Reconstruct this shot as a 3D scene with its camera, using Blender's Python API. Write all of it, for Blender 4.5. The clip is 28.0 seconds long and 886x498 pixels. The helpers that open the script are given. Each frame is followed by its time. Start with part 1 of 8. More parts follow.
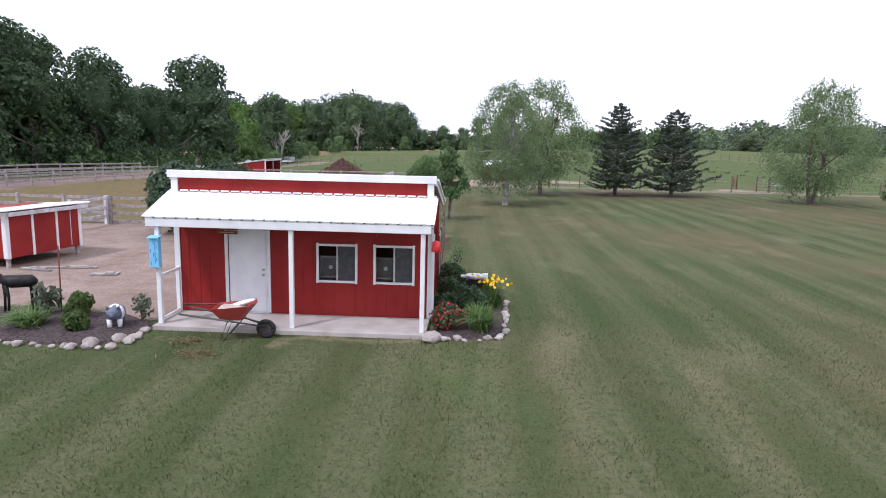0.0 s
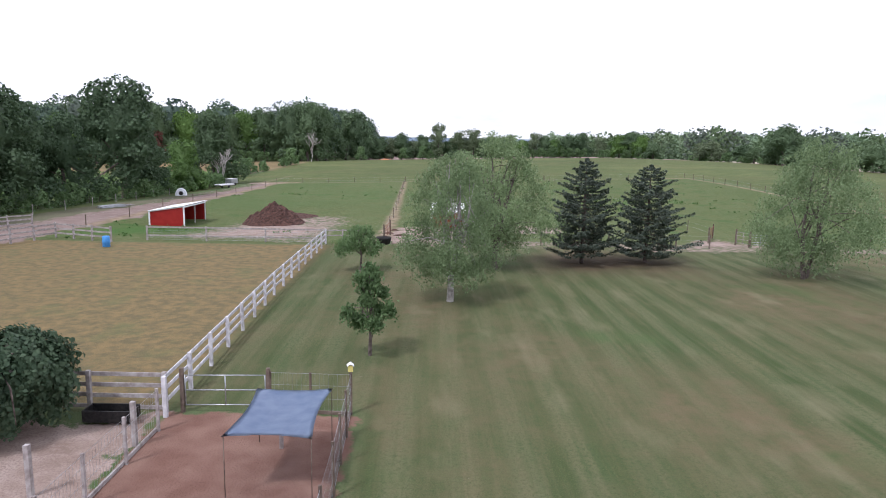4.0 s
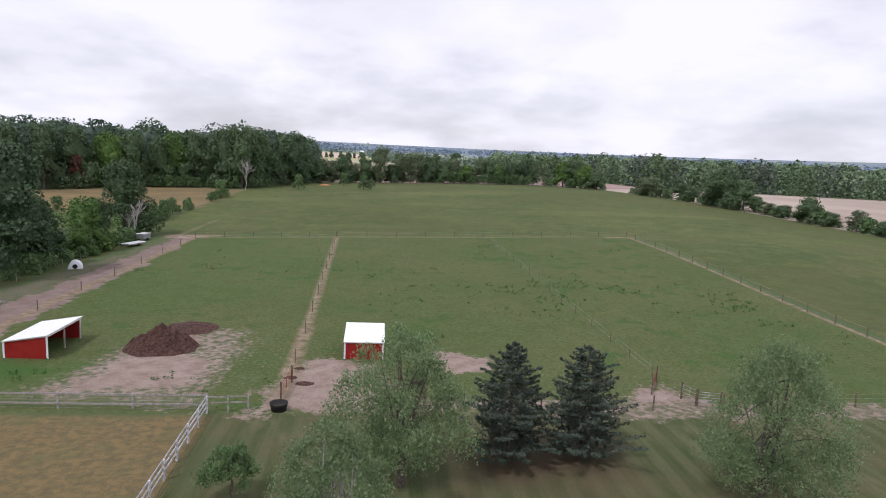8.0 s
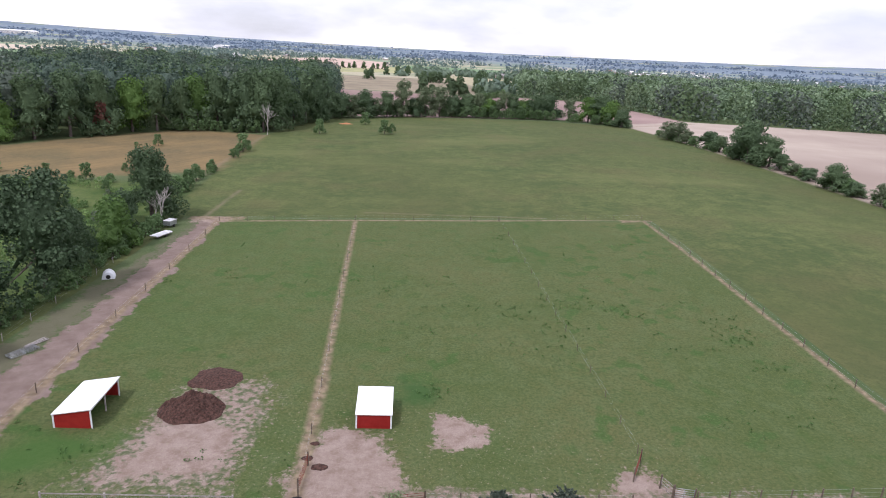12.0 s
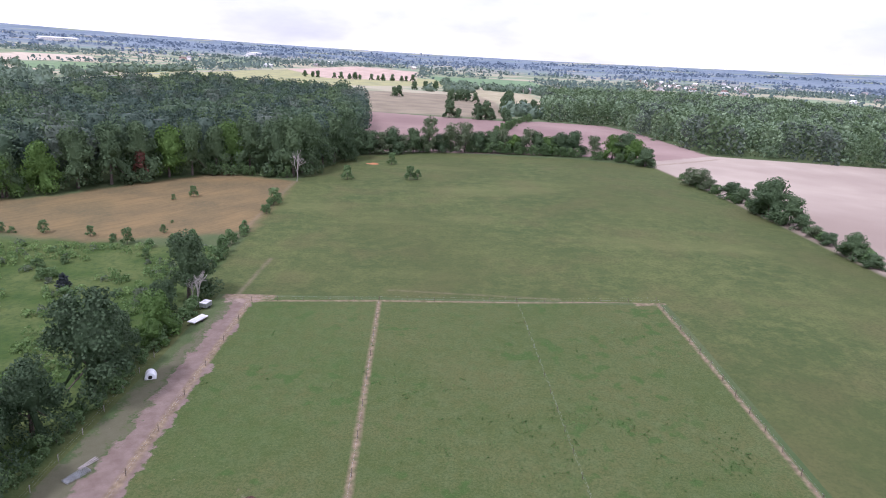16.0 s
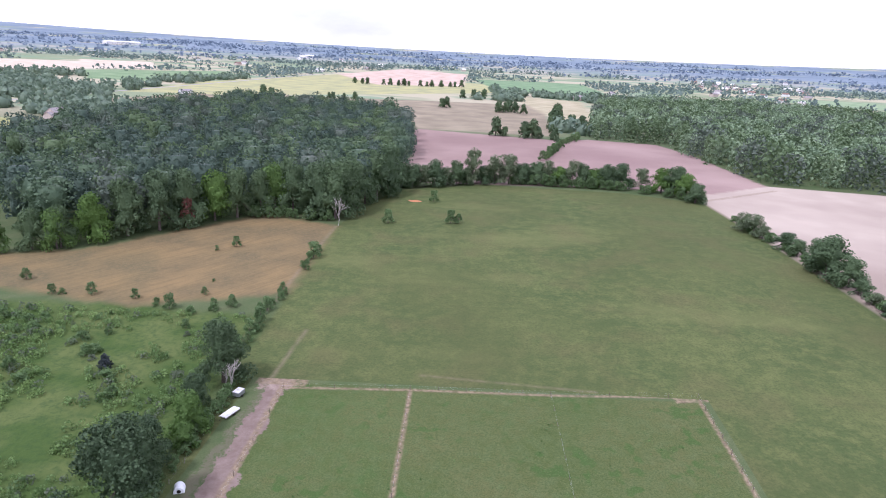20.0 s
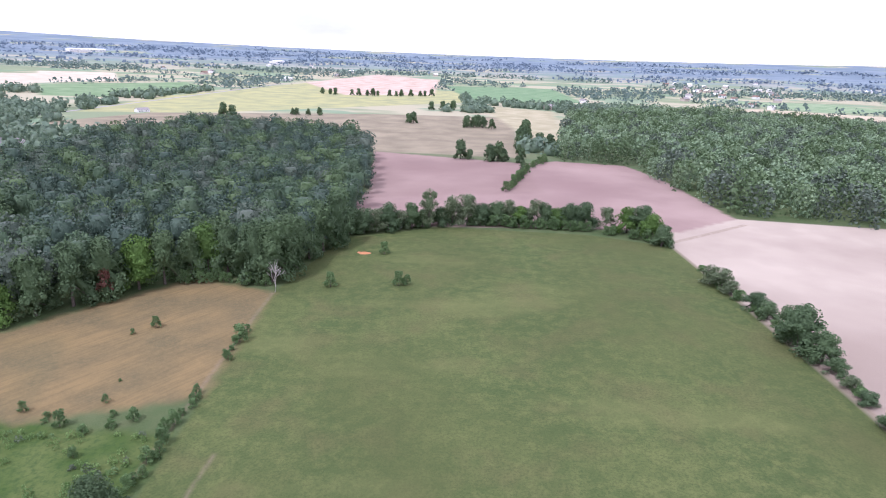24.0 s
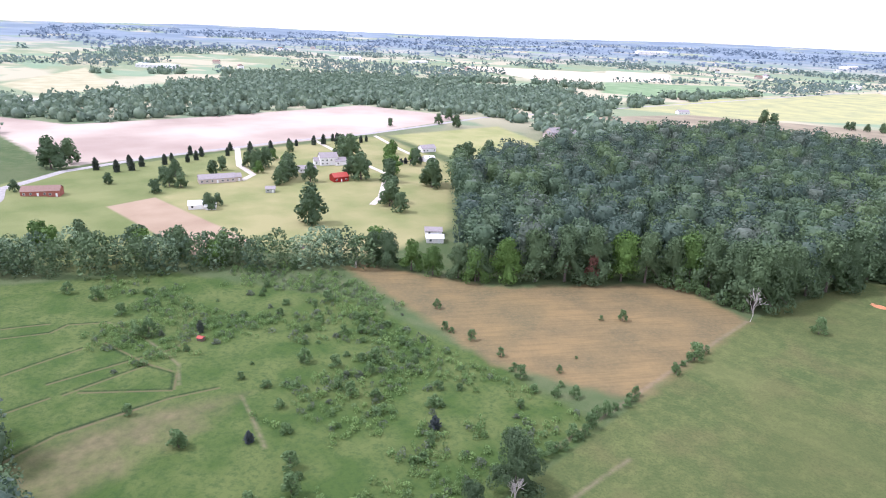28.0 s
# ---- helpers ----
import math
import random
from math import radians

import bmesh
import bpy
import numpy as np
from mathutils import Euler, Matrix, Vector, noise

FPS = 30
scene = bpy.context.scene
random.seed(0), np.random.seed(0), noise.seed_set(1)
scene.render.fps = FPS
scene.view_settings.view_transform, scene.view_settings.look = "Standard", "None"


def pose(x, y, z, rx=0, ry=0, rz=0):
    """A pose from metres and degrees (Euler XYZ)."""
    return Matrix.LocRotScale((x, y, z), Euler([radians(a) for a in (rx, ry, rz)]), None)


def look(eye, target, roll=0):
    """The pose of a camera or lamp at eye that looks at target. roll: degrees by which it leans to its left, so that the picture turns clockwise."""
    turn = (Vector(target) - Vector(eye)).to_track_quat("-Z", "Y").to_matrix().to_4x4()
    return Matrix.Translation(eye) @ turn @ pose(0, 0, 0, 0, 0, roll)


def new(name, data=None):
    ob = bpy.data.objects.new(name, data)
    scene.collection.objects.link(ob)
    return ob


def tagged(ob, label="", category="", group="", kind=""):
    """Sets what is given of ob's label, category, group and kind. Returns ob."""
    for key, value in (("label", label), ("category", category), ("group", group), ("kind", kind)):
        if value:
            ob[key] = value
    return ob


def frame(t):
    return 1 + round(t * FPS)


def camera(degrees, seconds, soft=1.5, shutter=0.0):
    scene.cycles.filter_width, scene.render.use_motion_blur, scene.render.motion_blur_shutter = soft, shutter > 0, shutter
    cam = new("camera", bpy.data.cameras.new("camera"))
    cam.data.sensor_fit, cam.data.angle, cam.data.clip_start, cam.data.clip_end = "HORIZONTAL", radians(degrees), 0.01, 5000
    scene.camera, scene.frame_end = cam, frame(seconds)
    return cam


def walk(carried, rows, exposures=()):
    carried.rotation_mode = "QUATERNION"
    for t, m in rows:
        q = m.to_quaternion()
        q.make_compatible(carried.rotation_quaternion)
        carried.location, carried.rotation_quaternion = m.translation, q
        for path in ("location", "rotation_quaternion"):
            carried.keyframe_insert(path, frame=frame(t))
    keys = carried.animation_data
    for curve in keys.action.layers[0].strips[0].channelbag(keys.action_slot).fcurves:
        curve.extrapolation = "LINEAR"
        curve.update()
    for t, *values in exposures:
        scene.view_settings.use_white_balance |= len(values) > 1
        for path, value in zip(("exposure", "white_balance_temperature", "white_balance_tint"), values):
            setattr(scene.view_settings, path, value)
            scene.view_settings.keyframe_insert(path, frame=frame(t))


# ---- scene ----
import functools

# ---- camera ----
cam = camera(69.58, 28.0, soft=1.0)
PATH = [
    (0.0, 0.868, -14.203, 4.036, 2.416, -9.211, 1.356),
    (0.5, 0.844, -14.171, 4.472, 1.373, -9.205, 1.327),
    (1.0, 0.888, -13.932, 4.897, -0.271, -9.146, 1.287),
    (1.5, 0.969, -13.803, 5.342, -0.614, -9.065, 1.283),
    (2.0, 1.095, -13.609, 5.744, -0.878, -9.138, 1.209),
    (2.5, 1.324, -12.450, 6.224, -0.836, -9.184, 1.145),
    (3.0, 1.568, -10.400, 6.947, -0.773, -9.257, 1.126),
    (3.5, 1.774, -7.787, 7.683, -0.749, -9.241, 1.053),
    (5.5, 4.093, 3.381, 12.665, -2.336, -8.758, 2.393),
    (6.0, 4.453, 4.449, 13.847, -2.973, -8.728, 2.413),
    (6.5, 4.574, 4.646, 15.058, -4.312, -8.622, 2.427),
    (7.0, 4.682, 4.683, 16.393, -5.426, -8.566, 2.528),
    (7.5, 4.837, 4.893, 17.798, -5.787, -8.456, 2.521),
    (8.0, 4.973, 5.091, 19.552, -5.752, -8.398, 2.755),
    (8.5, 5.118, 5.250, 21.520, -5.471, -8.408, 2.823),
    (9.0, 5.329, 5.346, 23.658, -5.093, -8.440, 2.871),
    (9.5, 5.561, 5.332, 25.777, -4.923, -11.039, 3.037),
    (10.0, 5.704, 5.403, 28.134, -5.027, -16.600, 3.188),
    (10.5, 5.783, 5.512, 30.432, -4.824, -16.900, 3.250),
    (11.0, 5.927, 5.501, 32.895, -4.544, -16.886, 3.216),
    (11.5, 5.931, 5.520, 35.151, -4.222, -16.794, 3.238),
    (12.0, 5.960, 5.418, 37.511, -3.980, -16.815, 3.199),
    (12.5, 6.035, 5.477, 39.915, -3.648, -16.811, 3.174),
    (14.5, 6.061, 5.034, 50.000, -2.584, -16.737, 3.282),
    (15.0, 6.066, 4.682, 52.468, -2.241, -16.669, 3.373),
    (15.5, 6.163, 4.603, 54.982, -1.900, -16.668, 3.401),
    (16.0, 6.061, 4.445, 57.343, -1.567, -16.646, 3.437),
    (16.5, 6.060, 4.292, 59.918, -1.180, -16.681, 3.455),
    (17.0, 5.974, 4.001, 62.455, -0.919, -16.678, 3.561),
    (17.5, 6.175, 3.880, 65.038, -0.370, -16.790, 3.471),
    (18.0, 6.273, 4.672, 67.664, 0.473, -16.902, 3.525),
    (18.5, 6.286, 6.265, 70.339, 1.045, -17.070, 3.523),
    (19.0, 6.715, 8.280, 72.846, 2.131, -17.162, 3.368),
    (19.5, 7.473, 10.686, 75.434, 2.908, -17.216, 3.137),
    (20.0, 8.326, 13.519, 78.094, 2.913, -17.201, 2.952),
    (20.5, 9.339, 16.790, 80.873, 2.963, -17.284, 2.790),
    (21.0, 10.482, 20.051, 83.451, 3.012, -17.260, 2.613),
    (21.5, 11.918, 23.674, 86.017, 2.883, -17.268, 2.522),
    (23.5, 17.959, 39.639, 96.571, 1.860, -17.268, 2.397),
    (24.0, 19.575, 43.257, 98.417, 0.993, -17.185, 2.254),
    (24.5, 21.071, 46.423, 99.507, 0.000, -17.095, 2.225),
    (25.0, 22.259, 48.679, 99.991, -1.211, -17.032, 2.179),
    (25.5, 23.118, 50.259, 100.044, -2.022, -16.992, 2.193),
    (26.0, 23.769, 51.024, 99.953, 0.187, -17.038, 2.237),
    (26.5, 24.450, 50.797, 100.111, 6.338, -17.285, 2.289),
    (27.0, 25.602, 50.175, 100.425, 21.900, -17.897, 2.393),
    (27.5, 26.900, 49.505, 100.764, 32.868, -18.312, 2.335),
    (28.0, 27.883, 48.889, 100.990, 46.696, -18.702, 2.095),
]

walk(cam, [(t, pose(x, y, z, 90 + pitch, 0, yaw) @ pose(0, 0, 0, 0, 0, roll)) for t, x, y, z, yaw, pitch, roll in PATH],
     [(0, 0.05, 5950, 18), (3, 0.12, 5950, 18), (5, -0.04, 6000, 18), (7, -0.28, 6100, 18), (8, -0.42, 6200, 17), (10, -0.48, 6150, 18), (11, -0.36, 6150, 18), (12, -0.14, 6100, 19), (15, -0.02, 5800, 25), (17, -0.06, 5800, 26), (20, 0.12, 5750, 25), (24, 0.18, 5750, 24), (26, 0.12, 5750, 23), (27, 0.18, 5750, 23), (28, 0.48, 5800, 22)])

# ---- world and sun ----
SUN_ELEVATION, SUN_TURN = 55.0, -138.0        # degrees; turn is measured from +y towards +x


def make_world():
    world = bpy.data.worlds.new("sky")
    scene.world = world
    world.use_nodes = True
    nt = world.node_tree
    nt.nodes.clear()
    out = nt.nodes.new("ShaderNodeOutputWorld")
    back = nt.nodes.new("ShaderNodeBackground")
    sky = nt.nodes.new("ShaderNodeTexSky")
    sky.sky_type = "NISHITA"
    sky.sun_disc = False
    sky.sun_elevation, sky.sun_rotation = radians(SUN_ELEVATION), radians(SUN_TURN)
    sky.air_density, sky.dust_density = 1.0, 1.5
    dim = nt.nodes.new("ShaderNodeVectorMath")
    dim.operation = "SCALE"
    dim.inputs["Scale"].default_value = 0.11
    nt.links.new(sky.outputs[0], dim.inputs[0])
    # a broken layer of bright cloud
    place = nt.nodes.new("ShaderNodeTexCoord")
    split = nt.nodes.new("ShaderNodeSeparateXYZ")
    nt.links.new(place.outputs["Generated"], split.inputs[0])
    up = nt.nodes.new("ShaderNodeMath")
    up.operation = "ADD"
    up.inputs[1].default_value = 0.30
    nt.links.new(split.outputs["Z"], up.inputs[0])
    flat = nt.nodes.new("ShaderNodeVectorMath")
    flat.operation = "DIVIDE"
    joined = nt.nodes.new("ShaderNodeCombineXYZ")
    for n in range(3):
        nt.links.new(up.outputs[0], joined.inputs[n])
    nt.links.new(place.outputs["Generated"], flat.inputs[0])
    nt.links.new(joined.outputs[0], flat.inputs[1])
    puff = nt.nodes.new("ShaderNodeTexNoise")
    puff.inputs["Scale"].default_value = 0.75
    puff.inputs["Detail"].default_value = 7
    puff.inputs["Roughness"].default_value = 0.56
    nt.links.new(flat.outputs[0], puff.inputs["Vector"])
    cover = nt.nodes.new("ShaderNodeMapRange")
    for key, value in (("From Min", 0.30), ("From Max", 0.52), ("To Min", 0.55), ("To Max", 1.0)):
        cover.inputs[key].default_value = value
    nt.links.new(puff.outputs[0], cover.inputs[0])
    shade = nt.nodes.new("ShaderNodeTexNoise")
    shade.inputs["Scale"].default_value = 1.5
    shade.inputs["Detail"].default_value = 6
    nt.links.new(flat.outputs[0], shade.inputs["Vector"])
    tone = nt.nodes.new("ShaderNodeMix")
    tone.data_type = "RGBA"
    tone.inputs["A"].default_value = (1.13, 1.14, 1.20, 1)
    tone.inputs["B"].default_value = (1.30, 1.30, 1.34, 1)
    soft = nt.nodes.new("ShaderNodeMapRange")
    soft.inputs["From Min"].default_value, soft.inputs["From Max"].default_value = 0.38, 0.55
    nt.links.new(shade.outputs[0], soft.inputs[0])
    nt.links.new(soft.outputs[0], tone.inputs["Factor"])
    mix = nt.nodes.new("ShaderNodeMix")
    mix.data_type = "RGBA"
    nt.links.new(cover.outputs[0], mix.inputs["Factor"])
    nt.links.new(dim.outputs[0], mix.inputs["A"])
    nt.links.new(tone.outputs["Result"], mix.inputs["B"])
    nt.links.new(mix.outputs["Result"], back.inputs["Color"])
    back.inputs["Strength"].default_value = 1.0
    nt.links.new(back.outputs[0], out.inputs[0])


make_world()
sun = new("sun", bpy.data.lights.new("sun", "SUN"))
sun.data.energy, sun.data.angle, sun.data.color = 2.3, radians(6), (1.0, 0.97, 0.93)
a, e = radians(SUN_TURN), radians(SUN_ELEVATION)
sun.matrix_world = look((200 * math.sin(a) * math.cos(e), 200 * math.cos(a) * math.cos(e), 200 * math.sin(e)), (0, 0, 0))
scene.view_settings.exposure = 0.0

# ---- materials ----


class Nodes:
    """A material with short calls for its nodes."""

    def __init__(self, name, roughness=0.7, metallic=0.0, specular=0.3):
        self.mat = bpy.data.materials.new(name)
        self.mat.use_nodes = True
        self.nt = self.mat.node_tree
        self.bsdf = self.nt.nodes["Principled BSDF"]
        self.bsdf.inputs["Roughness"].default_value = roughness
        self.bsdf.inputs["Metallic"].default_value = metallic
        self.bsdf.inputs["Specular IOR Level"].default_value = specular
        geo = self.nt.nodes.new("ShaderNodeNewGeometry")
        self.position, self.island = geo.outputs["Position"], geo.outputs["Random Per Island"]

    def put(self, socket, value):
        if isinstance(value, bpy.types.NodeSocket):
            self.nt.links.new(value, socket)
        elif value is not None:
            socket.default_value = value

    def noise(self, scale, detail=4, vector=None, roughness=0.5, stretch=None):
        node = self.nt.nodes.new("ShaderNodeTexNoise")
        node.inputs["Scale"].default_value, node.inputs["Detail"].default_value = scale, detail
        node.inputs["Roughness"].default_value = roughness
        vector = vector or self.position
        if stretch:
            vector = self.vec("MULTIPLY", vector, stretch)
        self.nt.links.new(vector, node.inputs["Vector"])
        return node.outputs[0]

    def vec(self, operation, a, b):
        node = self.nt.nodes.new("ShaderNodeVectorMath")
        node.operation = operation
        self.put(node.inputs[0], a)
        self.put(node.inputs[1], b)
        return node.outputs["Value"] if operation == "DOT_PRODUCT" else node.outputs[0]

    def math(self, operation, a, b=None):
        node = self.nt.nodes.new("ShaderNodeMath")
        node.operation = operation
        self.put(node.inputs[0], a)
        self.put(node.inputs[1], b)
        return node.outputs[0]

    def ramp(self, value, low, high, to_low=0.0, to_high=1.0):
        node = self.nt.nodes.new("ShaderNodeMapRange")
        for n, v in enumerate((value, low, high, to_low, to_high)):
            self.put(node.inputs[n], v)
        return node.outputs[0]

    def mix(self, factor, a, b):
        node = self.nt.nodes.new("ShaderNodeMix")
        node.data_type = "RGBA"
        self.put(node.inputs["Factor"], factor)
        for key, value in (("A", a), ("B", b)):
            self.put(node.inputs[key], (*value, 1) if isinstance(value, tuple) and len(value) == 3 else value)
        return node.outputs["Result"]

    def turned(self, degrees):
        node = self.nt.nodes.new("ShaderNodeVectorRotate")
        node.rotation_type = "Z_AXIS"
        node.inputs["Angle"].default_value = radians(degrees)
        self.nt.links.new(self.position, node.inputs["Vector"])
        return node.outputs[0]

    def object_random(self):
        return self.nt.nodes.new("ShaderNodeObjectInfo").outputs["Random"]

    def split(self):
        node = self.nt.nodes.new("ShaderNodeSeparateXYZ")
        self.nt.links.new(self.position, node.inputs[0])
        return node.outputs

    def colour(self, value):
        self.put(self.bsdf.inputs["Base Color"], (*value, 1) if isinstance(value, tuple) else value)
        return self

    def bump(self, height, distance=0.02, strength=0.5):
        node = self.nt.nodes.new("ShaderNodeBump")
        node.inputs["Distance"].default_value, node.inputs["Strength"].default_value = distance, strength
        self.nt.links.new(height, node.inputs["Height"])
        self.nt.links.new(node.outputs[0], self.bsdf.inputs["Normal"])
        return self

    def zone(self, where, corners, soft):
        """1 inside a convex outline, 0 outside, with a soft edge."""
        turn = sum(p[0] * q[1] - q[0] * p[1] for p, q in zip(corners, corners[1:] + corners[:1]))
        if turn < 0:
            corners = corners[::-1]
        least = None
        for (x0, y0), (x1, y1) in zip(corners, corners[1:] + corners[:1]):
            size = math.hypot(x1 - x0, y1 - y0)
            nx, ny = -(y1 - y0) / size, (x1 - x0) / size
            far = self.math("SUBTRACT", self.vec("DOT_PRODUCT", where, (nx, ny, 0)), nx * x0 + ny * y0)
            least = far if least is None else self.math("MINIMUM", least, far)
        return self.ramp(least, -soft, soft)


def surface(name, low, high, scale=6, roughness=0.7, metallic=0.0, specular=0.3, bump=0.0, grain=60, stain=None, stretch=None):
    """A material that wanders between two colours, with fine grain and stains."""
    m = Nodes(name, roughness, metallic, specular)
    colour = m.mix(m.ramp(m.noise(scale, 6, stretch=stretch), 0.35, 0.65), low, high)
    if stain:
        colour = m.mix(m.ramp(m.noise(scale * 0.37, 5), 0.55, 0.75, 0, 0.7), colour, stain)
    m.colour(colour)
    if bump:
        m.bump(m.noise(grain, 4, stretch=stretch), bump, 0.6)
    return m.mat


def leaf_material(name, dark, light, per_object=True, extra=None, thin_share=0.36, mottle=1.1, relief=0.0):
    """Foliage: tone by leaf and by patches, thin enough to let some light through."""
    m = Nodes(name, 0.62, 0, 0.25)
    patch = m.ramp(m.noise(mottle, 5, roughness=0.7), 0.34, 0.66)
    colour = m.mix(m.math("ADD", m.math("MULTIPLY", m.island, 0.55), m.math("MULTIPLY", patch, 0.45)), dark, light)
    if per_object:
        r = m.object_random()
        colour = m.mix(m.ramp(r, 0, 1, 0, 0.55), colour, extra or tuple(c * 0.62 for c in dark))
    else:
        colour = m.mix(m.ramp(m.noise(0.09, 2), 0.36, 0.64, 0, 0.75), colour, extra or tuple(c * 0.6 for c in dark))
    m.colour(colour)
    if relief:
        m.bump(m.math("ADD", m.noise(mottle * 0.8, 3, roughness=0.6), m.math("MULTIPLY", m.noise(mottle * 2.6, 2), 0.4)), relief, 1.0)
    thin = m.nt.nodes.new("ShaderNodeBsdfTranslucent")
    m.nt.links.new(colour, thin.inputs["Color"])
    both = m.nt.nodes.new("ShaderNodeMixShader")
    both.inputs[0].default_value = thin_share
    m.nt.links.new(m.bsdf.outputs[0], both.inputs[1])
    m.nt.links.new(thin.outputs[0], both.inputs[2])
    m.nt.links.new(both.outputs[0], m.nt.nodes["Material Output"].inputs["Surface"])
    return m.mat


RED = surface("red_painted_siding", (0.25, 0.013, 0.012), (0.31, 0.022, 0.018), 1.3, 0.5, bump=0.003, stain=(0.20, 0.012, 0.012))
WHITE = surface("white_paint", (0.74, 0.75, 0.78), (0.82, 0.82, 0.84), 3, 0.5, stain=(0.62, 0.62, 0.64))
ROOF_WHITE = surface("white_steel_roof", (0.86, 0.87, 0.89), (0.90, 0.90, 0.91), 1.5, 0.4, 0.0, 0.5, stain=(0.74, 0.75, 0.77))
WEATHERED = surface("weathered_grey_wood", (0.24, 0.21, 0.20), (0.42, 0.39, 0.38), 5, 0.85, bump=0.004, stain=(0.17, 0.14, 0.13))
WHITEWASH = surface("worn_white_fence_paint", (0.46, 0.45, 0.48), (0.70, 0.69, 0.72), 4, 0.75, bump=0.003, stain=(0.30, 0.28, 0.28))
POST_WOOD = surface("dark_post_wood", (0.10, 0.075, 0.06), (0.19, 0.15, 0.12), 5, 0.9, bump=0.004)
CONCRETE = surface("concrete_slab", (0.38, 0.34, 0.32), (0.47, 0.44, 0.42), 2.2, 0.85, bump=0.003, stain=(0.27, 0.23, 0.21))
STEEL = surface("galvanised_steel", (0.34, 0.36, 0.38), (0.48, 0.50, 0.53), 8, 0.4, 0.7)
RUST = surface("rusty_red_steel", (0.15, 0.045, 0.03), (0.24, 0.07, 0.05), 6, 0.8, 0.2)
BARROW_RED_ROOF = surface("red_steel_roof", (0.34, 0.05, 0.04), (0.42, 0.08, 0.06), 3, 0.5)
BLACK_METAL = surface("black_metal", (0.012, 0.012, 0.013), (0.03, 0.028, 0.027), 9, 0.55, 0.3)
RUBBER = surface("black_rubber", (0.015, 0.015, 0.016), (0.035, 0.033, 0.031), 9, 0.85)
BLUE_PAINT = surface("light_blue_paint", (0.18, 0.50, 0.80), (0.24, 0.58, 0.86), 6, 0.5)
BLUE_SLOT_SHADE = surface("slot_shade_blue", (0.05, 0.16, 0.36), (0.06, 0.20, 0.42), 6, 0.6)
BLUE_PLASTIC = surface("blue_plastic", (0.05, 0.22, 0.55), (0.08, 0.30, 0.66), 6, 0.45)
TARP = surface("blue_grey_tarp", (0.20, 0.27, 0.40), (0.27, 0.34, 0.47), 2.5, 0.6, bump=0.01, grain=6)
BARROW_RED = surface("red_barrow_paint", (0.33, 0.035, 0.028), (0.42, 0.06, 0.05), 5, 0.45, stain=(0.16, 0.06, 0.045))
BARROW_GREEN = surface("dark_green_handle_wood", (0.05, 0.06, 0.05), (0.10, 0.11, 0.09), 8, 0.7)
FEED = surface("pale_load", (0.42, 0.33, 0.27), (0.60, 0.52, 0.46), 12, 0.9, bump=0.02)
PIG_GREY = surface("slate_blue_glaze", (0.10, 0.12, 0.17), (0.15, 0.17, 0.23), 7, 0.4)
STONE = surface("fieldstone", (0.27, 0.235, 0.215), (0.46, 0.42, 0.39), 3.5, 0.85, bump=0.02, grain=18, stain=(0.28, 0.22, 0.20))
DARK_STEEL = surface("dark_steel", (0.05, 0.045, 0.045), (0.10, 0.09, 0.088), 8, 0.6, 0.4)
MULCH = surface("dark_mulch", (0.035, 0.026, 0.028), (0.10, 0.075, 0.075), 16, 0.95, bump=0.05, grain=28)
MUCK = surface("manure_heap", (0.036, 0.020, 0.016), (0.105, 0.054, 0.042), 4.5, 0.95, bump=0.25, grain=5, stain=(0.13, 0.072, 0.058))
GLASS_DARK = Nodes("window_glass", 0.06, 0, 0.8).colour((0.05, 0.055, 0.06)).mat
FAN_GREY = surface("fan_grille", (0.30, 0.29, 0.28), (0.42, 0.41, 0.40), 10, 0.5)
SIGN_WOOD = surface("red_brown_sign", (0.20, 0.035, 0.025), (0.28, 0.06, 0.04), 8, 0.6)
SIGN_MARK = surface("sign_lettering", (0.30, 0.22, 0.16), (0.36, 0.27, 0.2), 9, 0.6)
BARK = surface("bark", (0.07, 0.055, 0.048), (0.17, 0.14, 0.125), 5, 0.95, bump=0.03, grain=12)
BIRCH_BARK = surface("pale_bark", (0.22, 0.20, 0.19), (0.42, 0.40, 0.38), 5, 0.9, bump=0.02, stain=(0.08, 0.07, 0.065))
DEADWOOD = surface("bleached_deadwood", (0.34, 0.31, 0.29), (0.52, 0.49, 0.47), 4, 0.95)
SHINGLE = surface("grey_shingles", (0.26, 0.23, 0.24), (0.36, 0.33, 0.34), 4, 0.9)
SHINGLE_BROWN = surface("brown_shingles", (0.20, 0.13, 0.11), (0.30, 0.20, 0.17), 4, 0.9)
SIDING_PALE = surface("pale_siding", (0.72, 0.70, 0.72), (0.82, 0.80, 0.81), 3, 0.7)
SIDING_TAN = surface("tan_siding", (0.46, 0.38, 0.34), (0.56, 0.48, 0.44), 3, 0.7)
BRICK_RED = surface("red_brick_wall", (0.26, 0.09, 0.07), (0.35, 0.13, 0.10), 3, 0.85)
FAR_GLASS = surface("dark_house_glass", (0.04, 0.045, 0.055), (0.07, 0.08, 0.09), 3, 0.15, 0, 0.6)
PANE = Nodes("window_pane", 0.03, 0, 0.5).mat
PANE.node_tree.nodes["Principled BSDF"].inputs["Transmission Weight"].default_value = 1.0
PANE.node_tree.nodes["Principled BSDF"].inputs["IOR"].default_value = 1.2
SCREEN = surface("insect_screen", (0.06, 0.06, 0.065), (0.09, 0.09, 0.095), 9, 0.8)
FAN_BACK = surface("fan_back", (0.16, 0.15, 0.145), (0.22, 0.21, 0.2), 9, 0.7)
